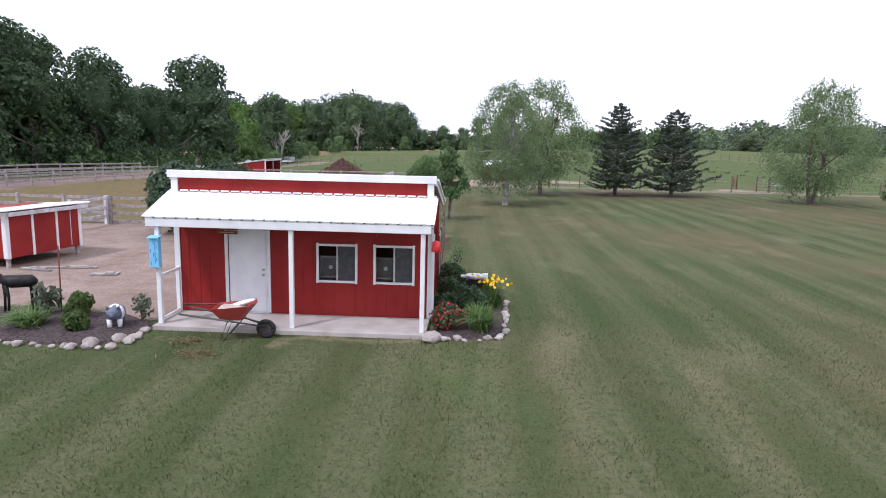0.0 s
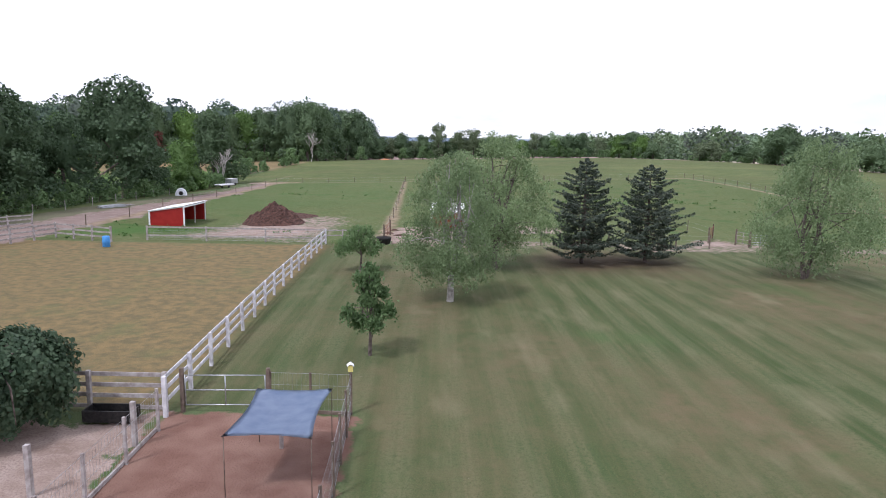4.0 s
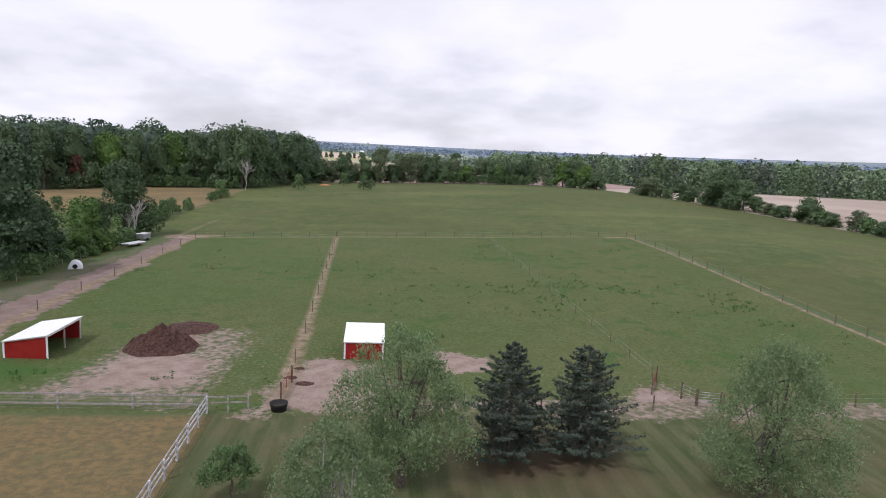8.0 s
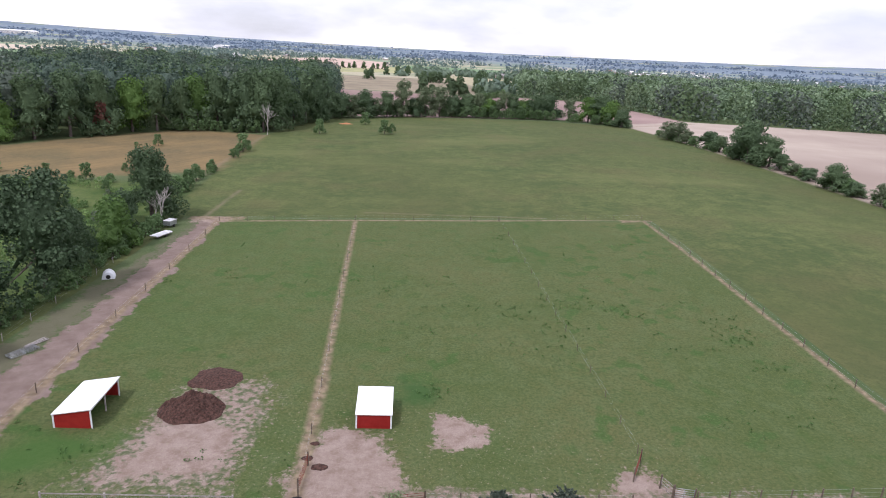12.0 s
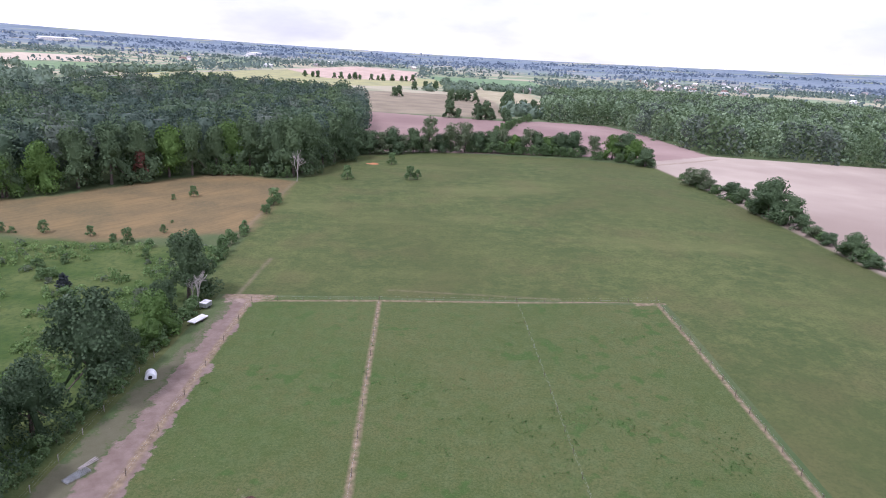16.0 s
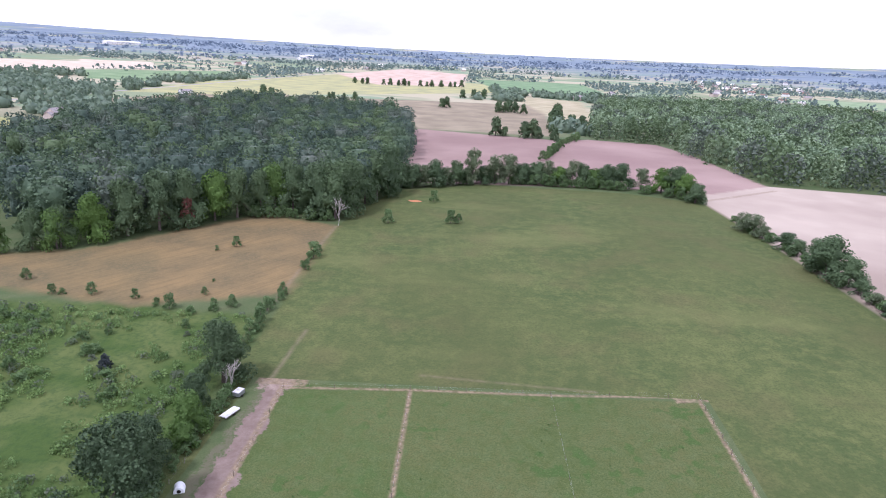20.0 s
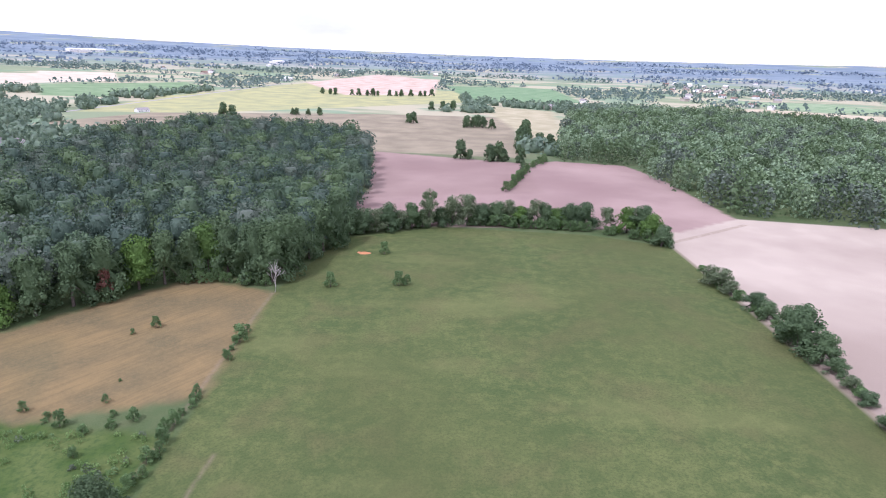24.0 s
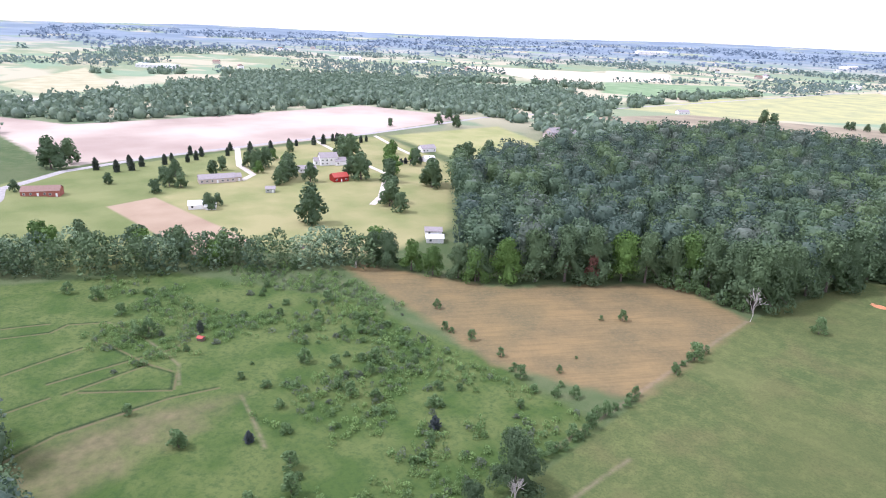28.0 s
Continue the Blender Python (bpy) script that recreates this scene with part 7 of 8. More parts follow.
def wheelbarrow():
    w = thing("wheelbarrow", (-3.92, -1.62, 0.0), 4, "red wheelbarrow with a pale load on the grass", "wheelbarrow")
    bm = bmesh.new()
    rim, floor = [(-0.42, -0.30), (0.36, -0.34), (0.46, 0.0), (0.36, 0.34), (-0.42, 0.30)], [(-0.24, -0.2), (0.14, -0.2), (0.18, 0.0), (0.14, 0.2), (-0.24, 0.2)]
    top = [bm.verts.new((x, y, 0.66 + 0.12 * (x + 0.42))) for x, y in rim]
    low = [bm.verts.new((x, y, 0.42)) for x, y in floor]
    inner = [bm.verts.new((x * 0.96, y * 0.95, 0.655 + 0.12 * (x + 0.42))) for x, y in rim]
    deep = [bm.verts.new((x * 0.95, y * 0.94, 0.435)) for x, y in floor]
    for k in range(5):
        n = (k + 1) % 5
        bm.faces.new((low[k], low[n], top[n], top[k]))
        bm.faces.new((top[k], top[n], inner[n], inner[k]))
        bm.faces.new((inner[k], inner[n], deep[n], deep[k]))
    bm.faces.new(low[::-1])
    bm.faces.new(deep)
    part("tray", bm, BARROW_RED, w, "red steel tray with rusty edges")
    bm = bmesh.new()
    blob(bm, (-0.02, 0, 0.60), (0.34, 0.24, 0.12))
    for v in bm.verts:
        v.co += v.normal * 0.03 * noise.noise(v.co * 9)
    part("load", bm, FEED, w, "pale dusty load", True)
    bm = bmesh.new()
    blob(bm, (0.14, 0.02, 0.72), (0.30, 0.12, 0.05))
    bmesh.ops.rotate(bm, verts=bm.verts, cent=(0.1, 0, 0.7), matrix=Matrix.Rotation(-0.3, 3, "Y"))
    part("sack", bm, WHITE, w, "white feed sack", True)
    for s in (-1, 1):
        pipe("handle", [(0.62, s * 0.07, 0.26), (0.0, s * 0.22, 0.40), (-1.05, s * 0.29, 0.56)], 0.022, BARROW_GREEN, w)
        pipe("leg", [(-0.1, s * 0.22, 0.40), (-0.26, s * 0.22, 0.0), (-0.20, s * 0.22, 0.0), (0.12, s * 0.2, 0.38)], 0.013, BARROW_GREEN, w)
    wheel = thing("wheel", (0.62, 0, 0.2))
    wheel.parent = w
    bm = bmesh.new()
    tube(bm, [(0.16 * math.cos(k * 0.3307), 0, 0.16 * math.sin(k * 0.3307)) for k in range(20)], [0.045] * 20, 8)
    part("tyre", bm, RUBBER, wheel, "", True)
    bm = bmesh.new()
    tube(bm, [(0, -0.03, 0), (0, 0.03, 0)], [0.115, 0.115], 16)
    part("rim", bm, DARK_STEEL, wheel)
    pipe("shovel", [(-1.1, 0.12, 0.66), (-0.2, 0.08, 0.70), (0.2, 0.05, 0.72)], 0.016, BARROW_GREEN, w, "shovel lying across the load")


wheelbarrow()


def straw_tuft(x, y, seed):
    r = np.random.default_rng(seed)
    n = 160
    p = np.stack([x + 0.25 * r.normal(size=n), y + 0.14 * r.normal(size=n), 0.02 + 0.02 * r.random(n)], -1)
    nn = 0.3 * r.normal(size=(n, 3)) + [0, 0, 1]
    nn /= np.linalg.norm(nn, axis=1, keepdims=True)
    tagged(new("straw_wisps", leaf_mesh("straw_wisps", quads_at(r, p, nn, 0.018, 9), STRAW)), "loose wisps of dry straw on the grass", "straw", kind="stuff")


straw_tuft(-4.75, -2.0, 1)
straw_tuft(-4.3, -2.75, 2)

# ---- dirt yard ----


def coop():
    c = thing("chicken_coop", (-13.2, 4.35, 0), 81, "raised red chicken coop with white trim and a white roof", "coop")
    long, deep, z0, h = 3.0, 2.0, 0.30, 1.42
    box("body", (long, deep, h), (long / 2, deep / 2, z0 + h / 2), RED, c, bevel=0.01)
    for x in (0.04, 0.98, 1.95, long - 0.04):
        box("trim", (0.13 if x in (0.04, long - 0.04) else 0.09, 0.03, h + 0.02), (x, -0.016, z0 + h / 2), WHITE, c)
    box("trim", (0.03, 0.02, h * 0.9), (2.55, -0.012, z0 + h / 2), WHITEWASH, c)
    box("trim", (0.03, 0.13, h), (-0.016, 0.06, z0 + h / 2), WHITE, c)
    for x in (0.1, long - 0.1):
        for y in (0.1, deep - 0.1):
            box("leg", (0.1, 0.1, z0 + 0.1), (x, y, z0 / 2 - 0.04), WEATHERED, c)
    part("roof", ribbed(long + 0.5, deep + 0.5, 0.3), ROOF_WHITE, c, "white steel roof with a fascia board", m=pose(-0.25, -0.22, z0 + h + 0.06, -4, 0, 0))
    box("fascia", (long + 0.2, 0.03, 0.13), (long / 2 + 0.05, -0.2, z0 + h - 0.045), WHITEWASH, c)


coop()
for x, y, w, d, turn, label in ((-9.95, 3.95, 0.75, 0.35, 15, "flat weathered board lying in the dirt yard"), (-11.7, 4.7, 2.0, 0.10, 8, "long thin board lying in the dirt yard"), (-12.3, 4.3, 1.1, 0.12, -12, "grey broken plank lying in the dirt yard")):
    plank = thing("loose_plank", (x, y, 0.0), turn, label, "plank", "loose planks in the yard")
    box("board", (w, d, 0.05), (0, 0, 0.035), WEATHERED, plank)
    box("batten", (w * 0.3, d * 0.8, 0.04), (w * 0.2, 0, 0.075), WEATHERED, plank)
tub = thing("stock_tank", (-8.6, 8.0, 0), 0, "low white-rimmed box in the dirt yard", "trough")
box("body", (0.7, 0.5, 0.3), (0, 0, 0.15), WHITEWASH, tub)
box("lid", (0.74, 0.54, 0.03), (0.02, 0, 0.32), WHITE, tub, (0, 8, 0))

# ---- hen run behind the shed ----
fence("hen_run_fence", [(-0.02, 3.85), (-0.15, 10), (-0.35, 15.0)], 1.8, 1.5, (0.06,), (0.04, 0.14), (0.07, 0.07), POST_WOOD, "wire mesh hen-run fence with a pale board along its foot", "", (0.1, 0.5, 0.95, 1.4), True)
fence("hen_run_fence", [(-0.35, 15.0), (-3.0, 15.1)], 1.5, 1.4, (0.06,), (0.04, 0.12), (0.07, 0.07), POST_WOOD, "wire mesh fence across the end of the hen run", "", (0.1, 0.5, 0.95, 1.35), True)
fence("hen_run_fence", [(-5.9, 3.9), (-6.0, 9.5), (-6.0, 13.6)], 2.0, 1.35, (0.05,), (0.04, 0.12), (0.08, 0.08), WEATHERED, "low wire fence between hen run and dirt yard", "", (0.2, 0.6, 1.0, 1.3), True)


def tube_gate(name, a, b, z0, z1, material, label, bars=4, radius=0.022):
    g = thing(name, (*a, gz(*a)), math.degrees(math.atan2(b[1] - a[1], b[0] - a[0])), label, "gate")
    long = math.hypot(b[0] - a[0], b[1] - a[1])
    for k in range(bars):
        z = z0 + (z1 - z0) * k / (bars - 1)
        pipe("bar", [(0.05, 0, z), (long - 0.05, 0, z)], radius, material, g, sides=6)
    for x in (0.05, long / 2, long - 0.05):
        pipe("upright", [(x, 0, z0 - 0.02), (x, 0, z1 + 0.02)], radius, material, g, sides=6)
    for x in (-0.05, long + 0.05):
        box("post", (0.12, 0.12, z1 + 0.35), (x, 0, (z1 + 0.25) / 2 - 0.05), POST_WOOD, g)
    return g


tube_gate("tube_gate", (-5.75, 15.0), (-3.1, 15.1), 0.25, 1.25, STEEL, "grey tubular steel gate beside the hen run", 3)


def tarp():
    t = thing("shade_tarp", (-1.7, 11.4, 0), 0, "blue-grey tarp stretched over poles above the hen run", "tarp")
    bm = bmesh.new()
    n = 12
    rows = []
    for j in range(n + 1):
        row = []
        for i in range(n + 1):
            u, v = i / n, j / n
            pull = 0.16 * (math.sin(math.pi * u) * abs(2 * v - 1) ** 2 * (1 if v < 0.5 else -1))
            pinch = 0.14 * (math.sin(math.pi * v) * abs(2 * u - 1) ** 2 * (1 if u < 0.5 else -1))
            x, y = -1.12 + 2.2 * u + pinch, -1.6 + 3.2 * v + pull
            z = 1.66 - 0.14 * math.sin(math.pi * u) * math.sin(math.pi * v) + 0.05 * (u - 0.5) * (v - 0.5) + 0.012 * noise.noise(Vector((u * 6, v * 6, 0)))
            row.append(bm.verts.new((x, y, z)))
        rows.append(row)
    for j in range(n):
        for i in range(n):
            bm.faces.new((rows[j][i], rows[j][i + 1], rows[j + 1][i + 1], rows[j + 1][i]))
    bmesh.ops.solidify(bm, geom=bm.faces[:], thickness=0.006)
    part("sheet", bm, TARP, t, "", True)
    for x, y in ((-1.08, -1.55), (1.05, -1.55), (-1.08, 1.55), (1.05, 1.55)):
        pipe("pole", [(x, y, -0.1), (x, y, 1.68)], 0.013, POST_WOOD, t)
    box("leg_post", (0.1, 0.1, 1.5), (-0.35, 1.2, 0.72), WEATHERED, t)


tarp()
birdhouse = thing("birdhouse", (-0.38, 15.05, 0), 10, "small white and yellow birdhouse on a fence post", "birdhouse")
box("post", (0.07, 0.07, 1.5), (0, 0, 0.7), POST_WOOD, birdhouse)
box("house", (0.16, 0.16, 0.2), (0, 0, 1.55), YELLOW_PAINT, birdhouse)
for s in (-1, 1):
    box("roof", (0.14, 0.22, 0.02), (s * 0.055, 0, 1.69), WHITE, birdhouse, (0, s * 35, 0))
waterer = thing("poultry_waterer", (-0.55, 5.6, 0), 0, "bright blue plastic poultry waterer in the hen run", "waterer")
bm = bmesh.new()
tube(bm, [(0, 0, 0), (0, 0, 0.06), (0, 0, 0.07), (0, 0, 0.35), (0, 0, 0.42)], [0.2, 0.2, 0.15, 0.15, 0.05], 14)
part("tank", bm, BLUE_PLASTIC, waterer, "", True)
box("tray", (0.5, 0.3, 0.06), (0.05, 0.45, 0.03), BLUE_PLASTIC, waterer)
for x, y, label in ((-7.55, 9.9, "weathered wooden post in the dirt yard"), (-6.25, 12.6, "weathered wooden gate post beside the hen run")):
    p = thing("wooden_post", (x, y, 0), 0, label, "post")
    box("shaft", (0.13, 0.13, 1.4), (0, 0, 0.65), WEATHERED, p)
trough = thing("feed_trough", (-7.7, 14.2, 0), 0, "dark low feed trough behind the board fence", "trough")
box("base", (1.5, 0.6, 0.05), (0, 0, 0.12), BLACK_METAL, trough)
for s in (-1, 1):
    box("side", (1.5, 0.04, 0.35), (0, s * 0.3, 0.3), BLACK_METAL, trough)
    box("end", (0.04, 0.56, 0.35), (s * 0.73, 0, 0.3), BLACK_METAL, trough)

# ---- paddock things ----


def barrel(x, y):
    b = thing("plastic_barrel", (x, y, gz(x, y)), 0, "bright blue plastic barrel at the paddock fence", "barrel")
    bm = bmesh.new()
    tube(bm, [(0, 0, 0), (0, 0, 0.04), (0, 0, 0.3), (0, 0, 0.33), (0, 0, 0.6), (0, 0, 0.63), (0, 0, 0.86), (0, 0, 0.9)], [0.27, 0.29, 0.29, 0.305, 0.305, 0.29, 0.29, 0.26], 18)
    part("body", bm, BLUE_PLASTIC, b, "", True)


barrel(-24.6, 47.4)


def heap(name, x, y, rx, ry, h, material, label, seed, category):
    bm = bmesh.new()
    bmesh.ops.create_grid(bm, x_segments=56, y_segments=56, size=1.25)
    for v in bm.verts:
        r = v.co.xy.length
        rough = noise.fractal(Vector((v.co.x * 3.4, v.co.y * 3.4, seed)), 0.55, 2.1, 6)
        top = max(0.0, 1 - r**1.05 * (1 + 0.22 * noise.noise(Vector((v.co.x * 1.7, v.co.y * 1.7, seed + 4)))))
        v.co = (v.co.x * rx, v.co.y * ry, h * top + 0.14 * h * rough * min(1, top * 4) - (0.12 if top <= 0 else 0.0))
    mesh = bpy.data.meshes.new(name)
    bm.to_mesh(mesh)
    bm.free()
    mesh.materials.append(material)
    ob = tagged(new(name, mesh), label, category)
    ob.location = (x, y, gz(x, y))


heap("manure_mound", -15.6, 67.2, 3.5, 2.9, 2.5, MUCK, "dark brown heap of manure in the paddock", 1, "heap")
heap("manure_mound", -14.9, 74.2, 3.0, 2.9, 0.5, MUCK, "low spread brown heap behind the larger one", 2, "heap")
for k, (x, y, s) in enumerate(((-2.2, 58.6, 0.6), (-0.9, 57.2, 0.8), (-1.8, 61.0, 0.5))):
    heap("dung_pile", x, y, s, s * 0.7, 0.15, MUCK, "small dark pile of dung on bare earth", 5 + k, "heap")


def water_tub(x, y):
    t = thing("water_tub", (x, y, gz(x, y)), 0, "round black rubber water tub at the paddock corner", "tub")
    bm = bmesh.new()
    prof = [(0.55, 0.0), (0.66, 0.5), (0.69, 0.6), (0.63, 0.6), (0.58, 0.42), (0.02, 0.42)]
    rings = [[bm.verts.new((r * math.cos(k * 0.2856), r * math.sin(k * 0.2856), z)) for k in range(22)] for r, z in prof]
    for a, b in zip(rings, rings[1:]):
        for k in range(22):
            bm.faces.new((a[k], a[(k + 1) % 22], b[(k + 1) % 22], b[k]))
    bm.faces.new(rings[0][::-1])
    bm.faces.new(rings[-1])
    part("shell", bm, RUBBER, t, "", True)


water_tub(-2.15, 51.6)
tube_gate("farm_gate", (-2.3, 53.6), (-2.0, 57.4), 0.3, 1.25, RUST, "rusty tubular gate standing open along the fence", 5)
tube_gate("farm_gate", (5.8, 51.6), (8.8, 52.1), 0.3, 1.25, RUST, "red-brown tubular gate in the lawn fence", 5)
tube_gate("farm_gate", (28.7, 55.6), (30.4, 58.6), 0.3, 1.3, RUST, "rusty tubular gate swung into the paddock", 5)
tube_gate("farm_gate", (30.9, 54.6), (31.5, 53.2), 0.3, 1.3, WEATHERED, "grey panel gate at the paddock corner", 4)
tube_gate("farm_gate", (31.5, 53.2), (33.3, 52.8), 0.3, 1.2, STEEL, "grey tubular gate at the paddock corner", 5)


def stacked_panels():
    s = thing("stacked_gates", (-39.9, 79.3, gz(-39.9, 79.3)), 62, "pile of grey tubular gate panels lying beside the track", "gate panels")
    for k in range(3):
        for z in range(6):
            pipe("bar", [(-1.7, -0.6 + 0.24 * z, 0.12 + 0.12 * k), (1.7, -0.6 + 0.24 * z + 0.05 * k, 0.14 + 0.12 * k)], 0.024, STEEL, s, sides=5)
        for x in (-1.7, 0, 1.7):
            pipe("upright", [(x, -0.62, 0.12 + 0.12 * k), (x, 0.64, 0.13 + 0.12 * k)], 0.024, STEEL, s, sides=5)
    for k in range(3):
        box("plank", (3.0, 0.2, 0.05), (2.6, 1.1 + 0.25 * k, 0.05 + 0.04 * k), WEATHERED, s, (0, 0, 4 * k))


stacked_panels()


def calf_hutch(x, y):
    h = thing("calf_hutch", (x, y, gz(x, y)), 20, "pale plastic domed animal hutch beside the track", "hutch")
    bm = bmesh.new()
    n = 12
    rows = [[bm.verts.new((1.0 * math.cos(math.pi * k / n) * f, yy, 1.25 * math.sin(math.pi * k / n) * f)) for k in range(n + 1)] for yy, f in ((-1.0, 0.93), (-0.95, 1.0), (0.95, 1.0), (1.0, 0.93))]
    for a, b in zip(rows, rows[1:]):
        for k in range(n):
            bm.faces.new((a[k], a[k + 1], b[k + 1], b[k]))
    bm.faces.new(rows[0])
    bm.faces.new(rows[-1][::-1])
    bmesh.ops.recalc_face_normals(bm, faces=bm.faces)
    part("shell", bm, WHITE_PLASTIC, h, "", True)
    # black disc on the closed end paints the shade of an opening
    bm = bmesh.new()
    tube(bm, [(0, -1.012, 0.45), (0, -1.03, 0.45)], [0.36, 0.36], 14)
    part("opening", bm, BLACK_METAL, h, "flat black disc painting the shaded round opening")


calf_hutch(-42.4, 108.6)


def trailer():
    t = thing("flat_trailer", (-43.2, 134.6, gz(-43.2, 134.6)), 70, "low trailer loaded with white panels beside the track", "trailer")
    box("deck", (4.4, 1.9, 0.1), (0, 0, 0.55), WEATHERED, t)
    for k in range(7):
        box("panel", (4.6, 0.2, 0.12), (0.1 * (k % 2), -0.8 + 0.27 * k, 0.68 + 0.03 * (k % 3)), WHITE, t)
    for s in (-1, 1):
        w = pipe("wheel", [(0.3, s * 0.85, 0.3), (0.3, s * 1.05, 0.3)], 0.3, RUBBER, t, sides=16)
    pipe("drawbar", [(-2.2, 0, 0.5), (-3.4, 0, 0.35)], 0.05, BLACK_METAL, t)
    b = thing("box_trailer", (-44.2, 142.6, gz(-44.2, 142.6)), 75, "small grey box trailer parked at the end of the track", "trailer")
    box("box", (2.4, 1.7, 1.0), (0, 0, 0.95), STEEL, b)
    box("lid", (2.5, 1.8, 0.06), (0, 0, 1.48), WHITEWASH, b)
    for s in (-1, 1):
        pipe("wheel", [(0, s * 0.86, 0.3), (0, s * 1.02, 0.3)], 0.3, RUBBER, b, sides=16)
    pipe("drawbar", [(-1.2, 0, 0.5), (-2.2, 0, 0.35)], 0.05, BLACK_METAL, b)


trailer()
heap("clay_heap", -24.5, 346, 3.2, 2.2, 0.8, CLAY, "orange clay heap at the back of the hay field", 9, "heap")
hut = thing("feed_hut", (-172.5, 124.5, gz(-172, 124)), 30, "tiny hut with a red roof beside a spruce", "hut")
box("wall", (2.2, 1.8, 1.2), (0, 0, 0.6), POST_WOOD, hut)
for s in (-1, 1):
    box("roof", (2.5, 1.25, 0.06), (0, s * 0.52, 1.38), BARROW_RED_ROOF, hut, (-s * 24, 0, 0))
ladder = thing("hunting_ladder", (-199, 208, gz(-199, 208)), 40, "weathered ladder stand leaning at the wood's edge", "ladder")
for s in (-1, 1):
    between("rail", (s * 0.3, 0, 0), (s * 0.3, 3.0, 6.0), 0.12, 0.12, DEADWOOD, ladder)
for k in range(12):
    box("rung", (0.6, 0.08, 0.08), (0, 0.25 * k + 0.1, 0.5 * k + 0.2), DEADWOOD, ladder)


# rank weeds in the paddocks
rng = np.random.default_rng(88)
spots = []
for x, y, spread, n in ((5.3, 104.6, 2, 6), (10.9, 107.8, 3, 8), (0.2, 112, 3, 6), (12.3, 98, 2, 5), (21, 97, 2.5, 10), (25.4, 95, 3, 18), (30, 99, 3, 18), (36.4, 102, 3, 12), (41.3, 97, 3, 10), (30.6, 90, 3, 12), (25, 82.6, 3, 12), (54.3, 97.6, 3, 8), (55.6, 91, 3, 14), (50, 83, 3, 10), (54.4, 86.7, 3, 14), (59.8, 89, 2, 6),
                        (45, 66, 2, 8), (53, 66.4, 2, 8), (60.5, 73.4, 2, 6), (56.7, 78, 2.5, 8), (50, 130.7, 2, 6), (26.3, 137, 2, 6), (20, 125, 8, 8), (40, 120, 9, 10), (8, 85, 5, 8), (-12, 120, 7, 12), (-24, 110, 7, 12), (-26, 60, 4, 20), (9, 71.5, 2.0, 16), (-8, 57, 3, 10), (5, 90, 5, 6)):
    for _ in range(n):
        cx, cy = x + spread * rng.normal(), y + 0.8 * spread * rng.normal()
        spots += [(cx + 0.7 * rng.normal(), cy + 0.6 * rng.normal()) for _ in range(1 + int(5 * rng.random() ** 2))]
wood("paddock_weeds", spots, 5, 26, 0.14, 0.62, 0.22, LEAF_WEED, 21, "dark green clumps of rank weeds in the grazed paddock")


# short grass blades on the front lawn
rng = np.random.default_rng(4)
n = 150000
u = rng.random(n) ** 1.6
y = -11.5 + 20 * u
x = -9 + 25 * rng.random(n)
keep = ~((x > -11.8) & (x < 2.0) & (y > -1.35)) & ~((x < -5.8) & (y > -2.75)) & (rng.random(n) < np.clip((8 - y) / 9, 0, 1))
x, y = x[keep], y[keep]
tall = 0.025 + 0.045 * rng.random(len(x)) * (0.6 + 0.8 * (np.sin(x * 1.3 + y) * np.sin(y * 0.9 - x * 0.4) > 0))
a = rng.random(len(x)) * 6.283
lean = 0.6 * rng.normal(size=(len(x), 2)) * tall[:, None]
base = np.stack([x, y, np.full(len(x), -0.005)], -1)
w = np.stack([np.cos(a), np.sin(a), 0 * a], -1) * 0.006
tip = base + np.stack([lean[:, 0], lean[:, 1], tall], -1)
blades = np.stack([base - w, base + w, tip + w * 0.2, tip - w * 0.2], 1)
tagged(new("lawn_grass", leaf_mesh("lawn_grass", blades, LAWN_BLADE)), "short mown grass blades on the front lawn", "grass", kind="stuff")

# ---- roads ----


def road(name, line, width, material, label):
    """A strip that follows the land, a hand above it."""
    pts = []
    for (x0, y0), (x1, y1) in zip(line, line[1:]):
        n = max(2, int(math.hypot(x1 - x0, y1 - y0) / 12))
        pts += [(x0 + (x1 - x0) * k / n, y0 + (y1 - y0) * k / n) for k in range(n)]
    pts.append(line[-1])
    verts, faces = [], []
    for k, (x, y) in enumerate(pts):
        a, b = pts[max(k - 1, 0)], pts[min(k + 1, len(pts) - 1)]
        d = math.hypot(b[0] - a[0], b[1] - a[1])
        nx, ny = -(b[1] - a[1]) / d, (b[0] - a[0]) / d
        z = gz(x, y) + 0.12
        w = width / 2
        verts += [(x + nx * (w + 0.8), y + ny * (w + 0.8), z - 0.25), (x + nx * w, y + ny * w, z), (x - nx * w, y - ny * w, z), (x - nx * (w + 0.8), y - ny * (w + 0.8), z - 0.25)]
        if k:
            f = 4 * (k - 1)
            faces += [(f + q, f + q + 4, f + q + 5, f + q + 1) for q in range(3)]
    mesh = mesh_from(name, verts, faces)
    mesh.materials.append(material)
    tagged(new(name, mesh), label, "road", kind="structure")


PAVED = surface("pale_worn_asphalt", (0.30, 0.28, 0.28), (0.38, 0.36, 0.36), 0.4, 0.9)
GRAVEL = surface("pale_gravel", (0.46, 0.41, 0.36), (0.58, 0.53, 0.48), 0.5, 0.95)
road("road", [(-330, -60), (-449, 112), (-486, 156), (-505, 225), (-511, 290), (-517, 368), (-514, 445), (-530, 560), (-546, 647), (-530, 830), (-519, 985), (-445, 1751)], 6.5, PAVED, "pale country road behind the houses")
road("driveway", [(-510, 300), (-440, 268), (-405, 262), (-392, 246)], 4, GRAVEL, "pale gravel driveway to a bungalow")
